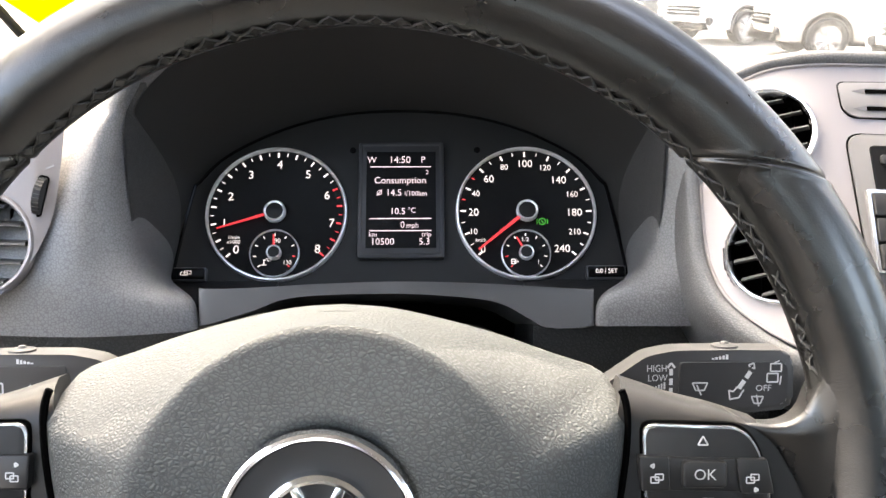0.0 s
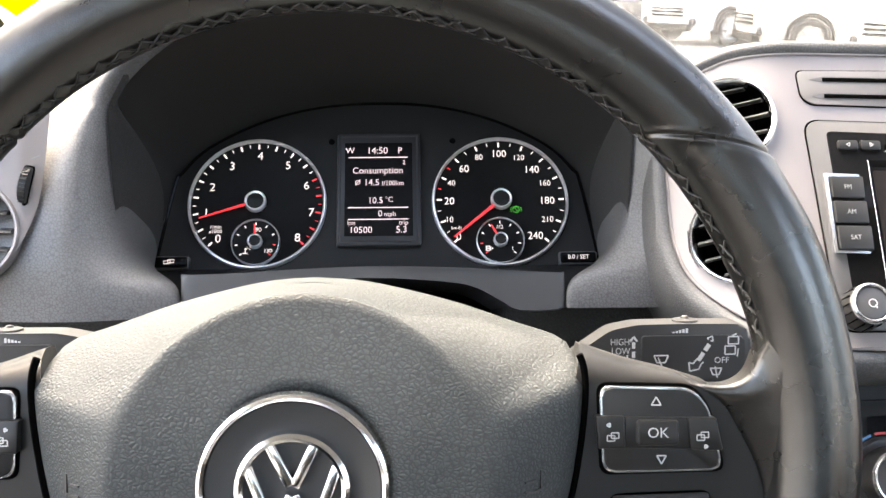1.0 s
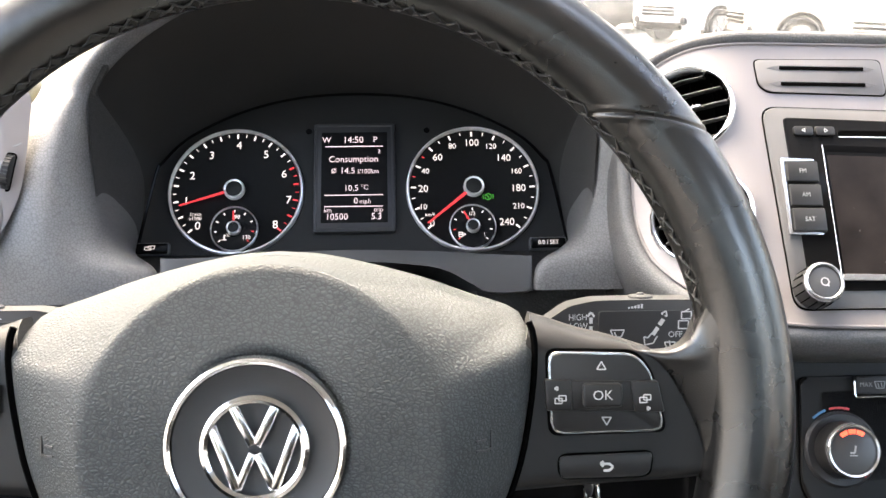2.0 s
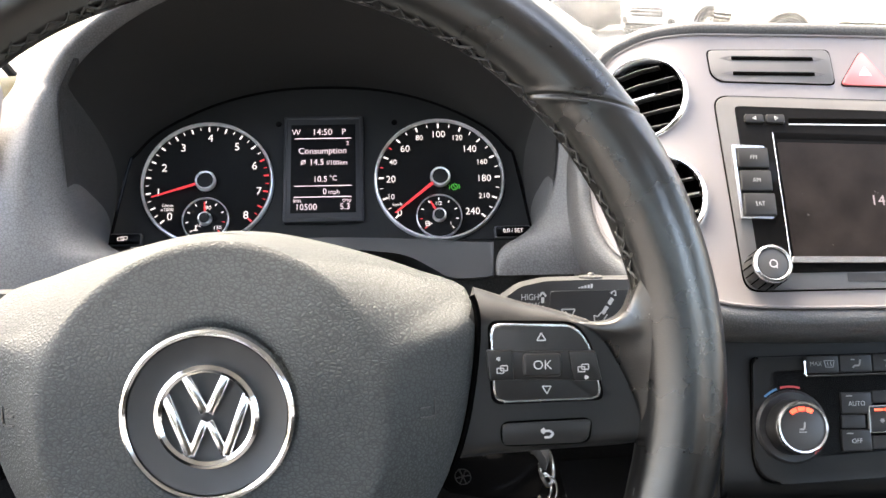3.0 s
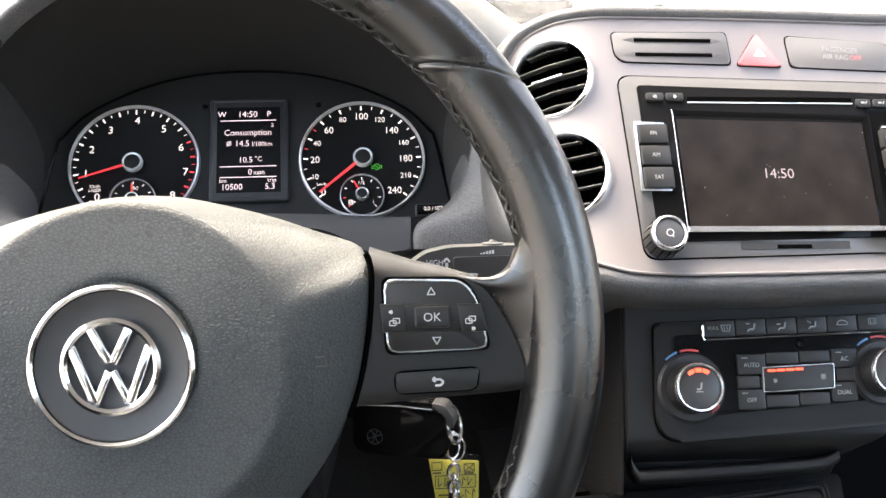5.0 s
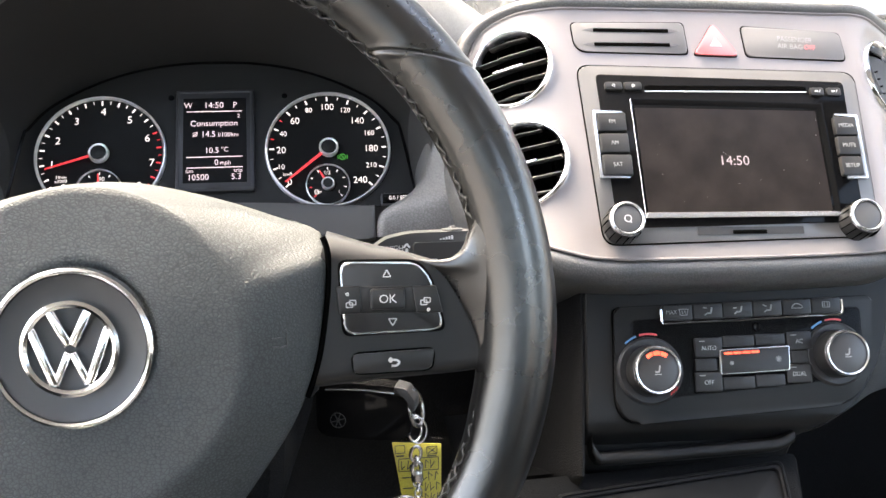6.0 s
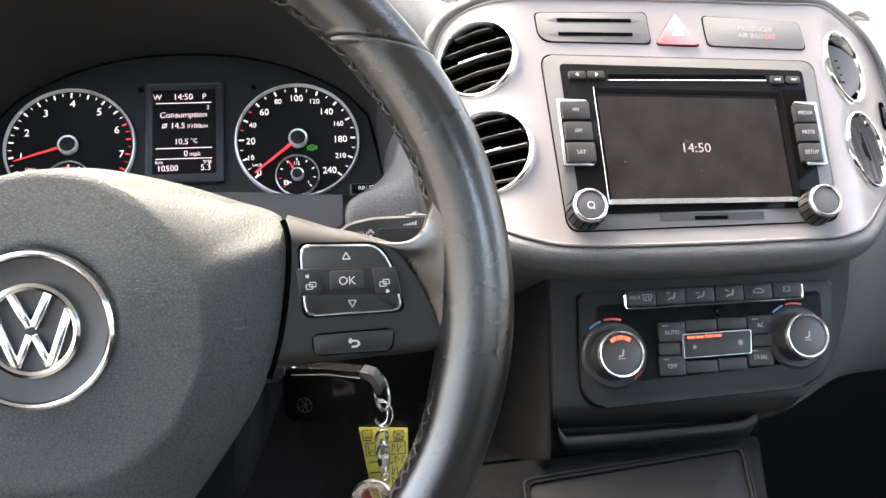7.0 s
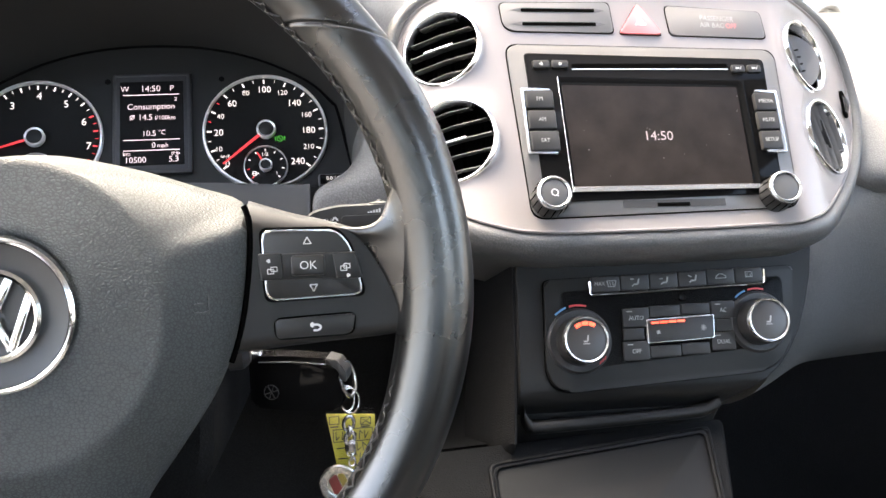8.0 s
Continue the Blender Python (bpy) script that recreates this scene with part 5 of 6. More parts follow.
# buttons under the dials
for x0, x1, mark in ((-0.1600, -0.1352, ""), (0.1300, 0.1553, "0.0 / SET")):
    bm = bmesh.new()
    prism(bm, quad(x0 - 0.0012, -0.0500, x1 + 0.0012, -0.0402, 0.0015), -0.001, 0.0032, 0.0006, 2)
    base_ = part("button_surround", bm, SMOOTH, cluster)
    bm = bmesh.new()
    prism(bm, quad(x0, -0.0488, x1, -0.0414, 0.001), 0.002, 0.0052, 0.0007, 2)
    part("button", bm, GLOSS, base_)
    if mark:
        text(mark, 0.0046, (x0 + x1) / 2, -0.0451, 0.0053, WHITE_LIT, base_, wide=0.92)
    else:
        xm = (x0 + x1) / 2
        bars(base_, WHITE_LIT, rect_lines(xm - 0.0035, -0.0465, xm + 0.001, -0.0443, 0.0003) + rect_lines(xm - 0.001, -0.0457, xm + 0.0035, -0.0435, 0.0003), 0.0053)


# ---- vents ----
def air_vent(matrix, r, slats, tilt, label, group, turn=0.0, shut=False, ring_mat=None, cant=0.0):
    v = thing("air_vent", matrix, label, "air vent", group)
    bm = bmesh.new()
    lathe(bm, [(r - 0.0016, -0.010), (r - 0.0012, 0.0), (r - 0.0002, 0.0014), (r + 0.0008, 0.0016), (r + 0.0017, 0.0008), (r + 0.0024, -0.002), (r + 0.0026, -0.006)], 0, 0, 64)
    part("ring", bm, ring_mat or CHROME, v, "bright chrome ring" if not ring_mat else "silver painted ring")
    # the bowl's near-black colour adds to the shade of its depth
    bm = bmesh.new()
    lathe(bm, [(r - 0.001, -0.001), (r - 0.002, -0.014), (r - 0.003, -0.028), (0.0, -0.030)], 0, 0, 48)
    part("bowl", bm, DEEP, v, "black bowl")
    if shut:
        bm = bmesh.new()
        pts = [(math.cos(radians(a)) * (r - 0.003), math.sin(radians(a)) * (r - 0.003)) for a in range(-82, 83, 6)]
        prism(bm, [(-0.009, 0.024)] + pts[::-1] + [(-0.009, -0.024)], -0.0015, 0.0, 0.0006, 1)
        bm.transform(Matrix.Translation((0, 0, -0.0125)) @ Matrix.Rotation(radians(-36), 4, "Y"))
        flap = part("flap", bm, FLAP, v, "grey shut-off flap with grooves")
        # grooves are raised near-black bars that imitate their shade
        for k in range(4):
            bm = bmesh.new()
            box(bm, -0.006, 0.010, -0.009 + 0.006 * k - 0.0004, -0.009 + 0.006 * k + 0.0004, -0.0002, 0.0009)
            bm.transform(Matrix.Translation((0, 0, -0.0125)) @ Matrix.Rotation(radians(-36), 4, "Y") @ Matrix.Rotation(radians(8), 4, "Z"))
            part("groove", bm, DEEP, flap)
        slats = 0
        for x, t in ((-0.019, -30), (-0.0135, -30)):
            bm = bmesh.new()
            box(bm, -0.0012, 0.0012, -0.016, 0.018, -0.012, 0.0, 0.0008, 2)
            bm.transform(Matrix.Translation((x, 0, -0.002)) @ Matrix.Rotation(radians(t), 4, "Y") @ Matrix.Rotation(radians(14), 4, "Z"))
            part("slat", bm, SLAT, v)
    for i in range(slats):
        y = (i - (slats - 1) / 2) * (2 * r / (slats + 0.35))
        half = math.sqrt(max(0, (r - 0.003) ** 2 - y * y))
        bm = bmesh.new()
        rows = []
        for x in (-1, -0.97, -0.5, 0, 0.5, 0.97, 1):
            sag = 0.0012 * (1 - abs(x))
            row = []
            for k in range(8):
                a = 2 * math.pi * k / 8
                yy, zz = 0.0012 * math.sin(a) * (1.3 if i == slats // 2 else 1), 0.0065 * math.cos(a) - 0.0075
                t = radians(tilt)
                row.append((x * half, y + sag + yy * math.cos(t) - (zz + 0.0075) * math.sin(t), zz * math.cos(t) + yy * math.sin(t) + 0.0015))
            rows.append(row)
        g = loft(bm, rows, True)
        bm.faces.new(g[0][::-1])
        bm.faces.new(g[-1])
        bm.transform(Matrix.Rotation(radians(turn + cant), 4, "Z"))
        part("slat", bm, FLAP if turn else SLAT, v)
        if i == slats // 2:
            bm = bmesh.new()
            prism(bm, quad(-half * 0.55, y - 0.0005, half * 0.35, y + 0.0012, 0.0005), -0.003, 0.0004, 0.0003, 1)
            bm.transform(Matrix.Rotation(radians(turn + cant), 4, "Z"))
            part("slider", bm, BRIGHT if not turn else BLACK, v)
    if slats and not turn:
        # upright vanes deeper in the bowl, near-black for the shade there
        for x in (-0.5, 0.0, 0.5):
            bm = bmesh.new()
            half = r * math.sqrt(1 - x * x) * 0.86
            box(bm, x * r - 0.0007, x * r + 0.0007, -half, half, -0.024, -0.0145)
            part("vane", bm, DEEP, v)
    return v


for i, (u, v, r) in enumerate(VENTS):
    yaw = math.degrees(math.atan(vent_plane(u)[0]))
    m = CENTRE @ Matrix.Translation((u, v, vent_plane(u)[1] + (0.0006 if u < 0 else 0.0013))) @ Matrix.Rotation(radians(yaw), 4, "Y")
    air_vent(m, r, 5, 18 if u < 0 else 4, "round black air vent with a bright chrome ring", "air vents of the dashboard", 0 if u < 0 else -66, i == 2, cant=5.0 if u < 0 else 0.0)

# left vent plate
LEFT = panel((-0.255, 0.694, 1.147), 22, 0, 6)
left = thing("side_fascia", LEFT, "silver painted vent fascia at the dash end", "fascia")
LEFT_VENTS = [(0.0125, -0.0108, 0.0296), (0.014, 0.056, 0.0265)]
ltop = smooth_line([(-0.09, 0.07), (-0.04, 0.088), (0.02, 0.092), (0.045, 0.086), (0.058, 0.074), (0.0615, 0.060)], 6)
llow = smooth_line([(-0.09, -0.046), (-0.02, -0.053), (0.006, -0.0485), (0.0252, -0.0411), (0.0409, -0.0246), (0.0498, -0.0084), (0.0553, 0.0081), (0.0586, 0.0316), (0.0605, 0.048), (0.0615, 0.060)], 6)
bm = bmesh.new()
cols = []
for i in range(91):
    u = -0.09 + 0.1515 * i / 90
    t_, l_ = edge_at(ltop, u), edge_at(llow, u)
    cols.append([(u, l_ + (t_ - l_) * j / 80, -0.25 * max(0.0, u - 0.045) ** 1.0 * 0.6) for j in range(81)])
loft(bm, cols)
bmesh.ops.delete(bm, geom=[f for f in bm.faces if any(math.hypot(f.calc_center_median().x - u, f.calc_center_median().y - v) < r + 0.0007 for u, v, r in LEFT_VENTS)], context="FACES")
part("plate", bm, SILVER, left)
thumb_wheel(left, Matrix.Translation((0.0475, 0.016, -0.0035)) @ Matrix.Rotation(radians(-12), 4, "Z"), 0.0115)
bars(left, FAINT, rect_lines(0.0405, -0.0045, 0.0430, -0.0015, 0.0005), 0.0002)
bars(left, FAINT, [(0.051, 0.032, 0.056, 0.034, 0.001)], 0.0002, "stroke")
for u, v, r in LEFT_VENTS:
    air_vent(LEFT @ Matrix.Translation((u, v, 0.0005)), r, 5, 18, "round black air vent with a silver painted ring", "air vents of the dashboard", ring_mat=SILVER)

# ---- switches above the radio ----
slots = thing("card_holder", CENTRE, "grey card holder with two slots above the radio", "card holder")
bm = bmesh.new()
prism(bm, rounded([(-0.1034, 0.1398), (-0.0225, 0.1410), (-0.0212, 0.1166), (-0.0965, 0.1178), (-0.1020, 0.1225)], 0.004, 4), -0.002, 0.0012, 0.0006, 2)
part("plate", bm, PLATE, slots)
bm = bmesh.new()
prism(bm, grown(rounded([(-0.1034, 0.1398), (-0.0225, 0.1410), (-0.0212, 0.1166), (-0.0965, 0.1178), (-0.1020, 0.1225)], 0.004, 4), 0.0008), -0.002, 0.0004)
part("gap", bm, DEEP, slots, "dark gap round the plate")
for y in (0.1340, 0.1230):
    bm = bmesh.new()
    prism(bm, [(-0.0262, y), (-0.0345, y + 0.0021), (-0.0875, y + 0.0021), (-0.0960, y), (-0.0875, y - 0.0019), (-0.0345, y - 0.0019)], 0.0008, 0.0014)
    part("slot_lip", bm, SURROUND, slots, "lens-shaped lip of the slot")
    # the slot is a raised near-black bar in place of a shaded opening
    bm = bmesh.new()
    prism(bm, quad(-0.0880, y - 0.0013, -0.0340, y + 0.0013, 0.0003), 0.0008, 0.0017)
    part("slot", bm, DEEP, slots, "black slot")
hazard = thing("hazard_button", CENTRE, "red triangular hazard warning button", "button")
bm = bmesh.new()
prism(bm, rounded([(-0.0010, 0.1408), (-0.0175, 0.1160), (0.0155, 0.1150)], 0.004, 4), -0.002, 0.0022, 0.001, 2)
part("lens", bm, HAZARD, hazard)
bm = bmesh.new()
prism(bm, grown(rounded([(-0.0010, 0.1408), (-0.0175, 0.1160), (0.0155, 0.1150)], 0.004, 4), 0.0007), -0.002, 0.0004)
part("gap", bm, DEEP, hazard, "dark gap round the button")
bm = bmesh.new()
prism(bm, [(-0.0008, 0.1288), (-0.0050, 0.1222), (0.0036, 0.1220)], 0.0018, 0.0024)
part("symbol", bm, PRINT, hazard, "white triangle")
plate = thing("switch_blank", CENTRE, "grey blank plate with airbag warning lettering", "panel")
bm = bmesh.new()
prism(bm, rounded([(0.0200, 0.1388), (0.0930, 0.1345), (0.0948, 0.1128), (0.0215, 0.1152)], 0.004, 4), -0.002, 0.0012, 0.0006, 2)
part("plate", bm, PLATE, plate)
bm = bmesh.new()
prism(bm, grown(rounded([(0.0200, 0.1388), (0.0930, 0.1345), (0.0948, 0.1128), (0.0215, 0.1152)], 0.004, 4), 0.0008), -0.002, 0.0004)
part("gap", bm, DEEP, plate, "dark gap round the plate")
text("PASSENGER", 0.0056, 0.0585, 0.1283, 0.0014, DIM, plate, turn=-3, wide=0.9)
text("AIR BAG", 0.0056, 0.0545, 0.1228, 0.0014, DIM, plate, turn=-3, wide=0.9)
text("OFF", 0.0054, 0.0690, 0.1222, 0.0014, HAZARD, plate, turn=-3, wide=0.9)

# ---- radio ----
radio = thing("car_radio", CENTRE, "black touchscreen car radio with chrome-edged buttons", "radio")
bm = bmesh.new()
prism(bm, rounded([(-0.1020, 0.1070), (0.0985, 0.1030), (0.0965, -0.0180), (-0.0945, -0.0222)], 0.010, 6), -0.002, 0.0014, 0.001, 2)
part("surround", bm, SURROUND, radio, "dark grey radio surround")
bm = bmesh.new()
prism(bm, grown(rounded([(-0.1020, 0.1070), (0.0985, 0.1030), (0.0965, -0.0180), (-0.0945, -0.0222)], 0.010, 6), 0.0009), -0.002, 0.0004)
part("gap", bm, DEEP, radio, "dark gap round the radio")
bm = bmesh.new()
prism(bm, rounded([(-0.0898, 0.0996), (0.0885, 0.0950), (0.0862, -0.0085), (-0.0850, -0.0115)], 0.003, 4), 0.0, 0.0022, 0.0006, 2)
face = part("face", bm, GLOSS, radio, "piano black radio face")
bm = bmesh.new()
prism(bm, quad(-0.0560, 0.0885, 0.0600, 0.0912, 0.001), 0.002, 0.0026)
part("disc_slot", bm, DEEP, face)
bm = bmesh.new()
prism(bm, quad(-0.0560, 0.0866, 0.0600, 0.0872, 0.0002), 0.002, 0.0028)
part("bright_line", bm, SATIN, face, "thin bright line under the disc slot")
for x0, x1, sym in ((-0.0845, -0.0722, 180), (-0.0708, -0.0586, 0), (0.0624, 0.0726, None), (0.0746, 0.0850, None)):
    y0 = 0.0872 if x0 < 0 else 0.0838
    bm = bmesh.new()
    prism(bm, quad(x0, y0, x1, y0 + 0.0062, 0.0016), 0.0015, 0.0042, 0.0008, 2)
    b_ = part("button", bm, BUTTON, radio)
    xm, ym = (x0 + x1) / 2, y0 + 0.0031
    bars(b_, PRINT, tri(xm, ym, 0.0013, sym, 0.0004) if sym is not None else [(xm - 0.002, ym, xm + 0.0005, ym, 0.0011), (xm + 0.0012, ym - 0.001, xm + 0.0022, ym + 0.001, 0.0005)], 0.0043)
# screen with its bright frame
bm = bmesh.new()
o_ = rounded([(-0.0680, 0.0815), (0.0700, 0.0782), (0.0706, -0.0052), (-0.0664, -0.0056)], 0.0015, 3)
i_ = rounded([(-0.0650, 0.0746), (0.0642, 0.0724), (0.0648, -0.0008), (-0.0634, -0.0008)], 0.001, 3)
loft(bm, [[(x, y, 0.0018) for x, y in o_], [(x, y, 0.0034) for x, y in o_], [(x * 0.985 + i * 0, y * 0.985 + 0.0006, 0.0036) for i, (x, y) in enumerate(o_)], [(x, y, 0.0014) for x, y in i_]], True)
part("screen_frame", bm, GLOSS, radio, "glossy black screen frame")
bm = bmesh.new()
prism(bm, [(-0.0662, -0.0052), (0.0704, -0.0050), (0.0690, -0.0014), (-0.0645, -0.0012)], 0.0030, 0.0040, 0.0004, 1)
# left strip imitates a thin highlight on the glossy black frame
prism(bm, [(-0.0680, 0.0812), (-0.0661, -0.0050), (-0.0652, -0.0044), (-0.0671, 0.0800)], 0.0030, 0.0038, 0.0003, 1)
part("screen_trim", bm, BRIGHT, radio, "bright chrome trim under the screen, with a highlight strip at its left")
bm = bmesh.new()
prism(bm, i_, 0.0022, 0.0026)
screen = part("screen", bm, SCREEN, radio, "dark touchscreen showing only the time")
bm = bmesh.new()
rng = random.Random(11)
for i in range(16):
    x, y, r = rng.uniform(-0.062, 0.064), rng.uniform(0.003, 0.074) * rng.uniform(0.3, 1.0), rng.uniform(0.00012, 0.00038)
    lathe(bm, [(0.0, 0.00272), (r, 0.00266)], x, y, 7)
tagged(part("dust_and_shade", bm, FAINT, screen, "specks of pale dust"), kind="stuff")
text("14:50", 0.0098, 0.0005, 0.0354, 0.00265, TIME_LIT, screen, turn=-0.5)
for side in (-1, 1):
    bm = bmesh.new()
    if side < 0:
        prism(bm, rounded([(-0.0951, 0.0721), (-0.0745, 0.0713), (-0.0740, 0.0697), (-0.0934, 0.0697), (-0.0926, 0.0242), (-0.0735, 0.0242), (-0.0735, 0.0226), (-0.0941, 0.0230)], 0.0008, 2), 0.001, 0.0044, 0.0006, 2)
    else:
        prism(bm, rounded([(0.0932, 0.0690), (0.0764, 0.0695), (0.0764, 0.0677), (0.0912, 0.0671), (0.0908, 0.0232), (0.0783, 0.0234), (0.0783, 0.0214), (0.0933, 0.0216)], 0.0012, 2), 0.001, 0.0052, 0.0006, 2)
    part("button_clip", bm, BRIGHT, radio, "bright chrome bracket round the keys")
for word, x0, y0, x1, y1 in (("FM", -0.0925, 0.0560, -0.0728, 0.0696), ("AM", -0.0921, 0.0405, -0.0724, 0.0544), ("SAT", -0.0917, 0.0245, -0.0716, 0.0392), ("MEDIA", 0.0750, 0.0533, 0.0912, 0.0671), ("MUTE", 0.0750, 0.0388, 0.0909, 0.0524), ("SETUP", 0.0752, 0.0237, 0.0905, 0.0376)):
    bm = bmesh.new()
    prism(bm, quad(x0, y0, x1, y1, 0.001), 0.001, 0.0058, 0.0009, 2)
    b_ = part("key", bm, BUTTON, radio)
    text(word, 0.0041, (x0 + x1) / 2, (y0 + y1) / 2, 0.0059, DIM, b_, wide=0.9)


def knob(parent, cx, cy, r, h, ribs=True, name="knob", face_mat=None):
    bm = bmesh.new()
    prof = [(r * 1.06, 0.0), (r * 1.05, h * 0.3), (r, h * 0.92), (r * 0.92, h)]
    lathe(bm, prof + [(0.0, h)], cx, cy, 48)
    k = part(name, bm, BUTTON, parent, "black ribbed rotary knob")
    bm = bmesh.new()
    q = 0.80 if ribs else 0.86
    lathe(bm, [(r * q, h - 0.001), (r * q, h + 0.0006), (r * (q + 0.07), h + 0.0012), (r * 0.98, h + 0.0002), (r * 1.0, h - 0.0015)], cx, cy, 48)
    part("knob_ring", bm, BRIGHT, k, "bright chrome ring")
    bm = bmesh.new()
    lathe(bm, [(0.0, h + 0.0001), (r * q * 0.9, h + 0.0001), (r * q, h - 0.0004)], cx, cy, 40)
    part("cap", bm, face_mat or SMOOTH, k, "satin grey cap")
    if ribs:
        for i in range(16):
            bm = bmesh.new()
            a = 2 * math.pi * i / 16
            c, d = Vector((math.cos(a), math.sin(a))), Vector((-math.sin(a), math.cos(a)))
            o = Vector((cx, cy))
            prism(bm, [tuple(o + c * r * 0.9 - d * 0.0003), tuple(o + c * r * 1.065 - d * 0.0003), tuple(o + c * r * 1.065 + d * 0.0003), tuple(o + c * r * 0.9 + d * 0.0003)], h * 0.05, h * 0.85)
            part("rib", bm, DEEP, k)
    return k


kl = knob(radio, -0.0828, -0.0098, 0.0118, 0.017)
bm = bmesh.new()
lathe(bm, [(0.0019, 0.0172), (0.0025, 0.0172), (0.0025, 0.0174), (0.0019, 0.0174), (0.0019, 0.0172)], -0.0826, -0.0098, 20)
prism(bm, [(-0.0818, -0.0112), (-0.0812, -0.0108), (-0.0802, -0.0124), (-0.0808, -0.0128)], 0.0172, 0.0174)
part("symbol", bm, PRINT, kl)
knob(radio, 0.0802, -0.0090, 0.0118, 0.017)
bm = bmesh.new()
prism(bm, rounded([(-0.0312, -0.0112), (0.0424, -0.0112), (0.0424, -0.0166), (-0.0312, -0.0166)], 0.0006, 2), 0.001, 0.0018)
part("memory_slot", bm, BLACK, radio)
bm = bmesh.new()
prism(bm, quad(-0.0070, -0.0160, 0.0164, -0.0134, 0.0005), 0.0017, 0.0021)
part("slot_opening", bm, DEEP, radio)

# ---- climate control ----
stack = thing("centre_stack", CLIMATE, "matt dark grey centre stack panel below the radio", "panel")
bm = bmesh.new()
rows = []
for v, w, l, r in ((0.060, -0.004, -0.1085, 0.1150), (0.030, -0.0018, -0.1092, 0.1136), (0.010, -0.0014, -0.1100, 0.1105), (-0.010, -0.0014, -0.1106, 0.1050), (-0.030, -0.0014, -0.1112, 0.0976), (-0.045, -0.0014, -0.1118, 0.0885), (-0.055, -0.0016, -0.1122, 0.0800), (-0.063, -0.0022, -0.1126, 0.0700), (-0.069, -0.004, -0.1130, 0.0590), (-0.074, -0.009, -0.1132, 0.0480), (-0.079, -0.018, -0.1136, 0.0400), (-0.092, -0.022, -0.1140, 0.0340), (-0.103, -0.036, -0.1140, 0.0320)):
    rows.append([(l, v, w - 0.08), (l - 0.0002, v, w - 0.003), (l + 0.002, v, w)] + [(l + (r - l) * i / 8, v, w) for i in range(1, 8)] + [(r - 0.002, v, w), (r + 0.0002, v, w - 0.003), (r, v, w - 0.08)])
loft(bm, rows)
part("panel", bm, STACK, stack)
bm = bmesh.new()
rows = []
for v, e in ((0.100, 0.0), (0.065, 0.0), (0.03, 0.0), (0.0, -0.001), (-0.03, -0.003), (-0.055, -0.005), (-0.066, -0.006), (-0.09, -0.008), (-0.098, -0.009), (-0.106, -0.009), (-0.140, -0.009)):
    sunk = {-0.106: 0.012, -0.140: 0.075}.get(v, 0.0)
    rows.append([(-0.1082 + e * 0.7, v, -0.02 - sunk), (-0.1092 + e * 0.7, v, -0.003 - sunk), (-0.1108 + e * 0.7, v, -0.0028 - sunk), (-0.1125 + e, v, -0.010 - sunk), (-0.1150 + e, v, -0.03 - sunk), (-0.119 + e, v, -0.06 - sunk), (-0.126 + e, v, -0.10 - sunk)])
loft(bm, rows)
# the cheek's black includes the shade that falls beside the stack
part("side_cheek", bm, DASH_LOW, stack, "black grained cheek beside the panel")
bm = bmesh.new()
lip_line = smooth_line([(-0.1080, -0.0720), (-0.1078, -0.0800), (-0.1040, -0.0868), (-0.0960, -0.0885), (-0.040, -0.0868), (0.010, -0.0848), (0.0230, -0.0835), (0.0330, -0.0790)], 5)
loft(bm, [[(p.x, p.y + o, w) for p in lip_line] for o, w in ((0.0050, -0.024), (0.0046, -0.008), (0.0036, -0.0055), (0.0, -0.0050), (-0.0030, -0.0065), (-0.0042, -0.011), (-0.0046, -0.03))])
part("pocket_lip", bm, STACK, stack, "satin lip of the shallow pocket below the controls", 180)
climate = thing("climate_control", CLIMATE, "black climate control unit with two chrome-ringed knobs", "climate control")
bezel = rounded([(-0.0900, 0.0115), (0.0945, 0.0155), (0.0862, -0.0575), (-0.0932, -0.0668)], (0.005, 0.005, 0.030, 0.022), 8)
bm = bmesh.new()
prism(bm, grown(bezel, 0.0007), -0.004, -0.0008)
part("bezel_gap", bm, DEEP, climate, "dark gap round the bezel")
bm = bmesh.new()
prism(bm, bezel, -0.004, 0.0026, 0.0016, 3)
part("bezel", bm, STACK, climate, "dark grey bezel")
bm = bmesh.new()
prism(bm, rounded([(-0.0800, 0.0030), (0.0845, 0.0085), (0.0830, -0.0300), (0.070, -0.0410), (-0.0600, -0.0500), (-0.0820, -0.0470)], 0.004, 4), 0.0, 0.0026, 0.0006, 2)
part("face", bm, GLOSS, climate, "piano black face")


def cbutton(x0, y0, x1, y1, h=0.0052, name="button", shear=0.0):
    bm = bmesh.new()
    prism(bm, rounded([(x0, y0), (x1, y0 + shear), (x1, y1 + shear), (x0, y1)][::1], 0.0009, 2), 0.001, h, 0.0006, 2)
    return part(name, bm, BUTTON, climate)


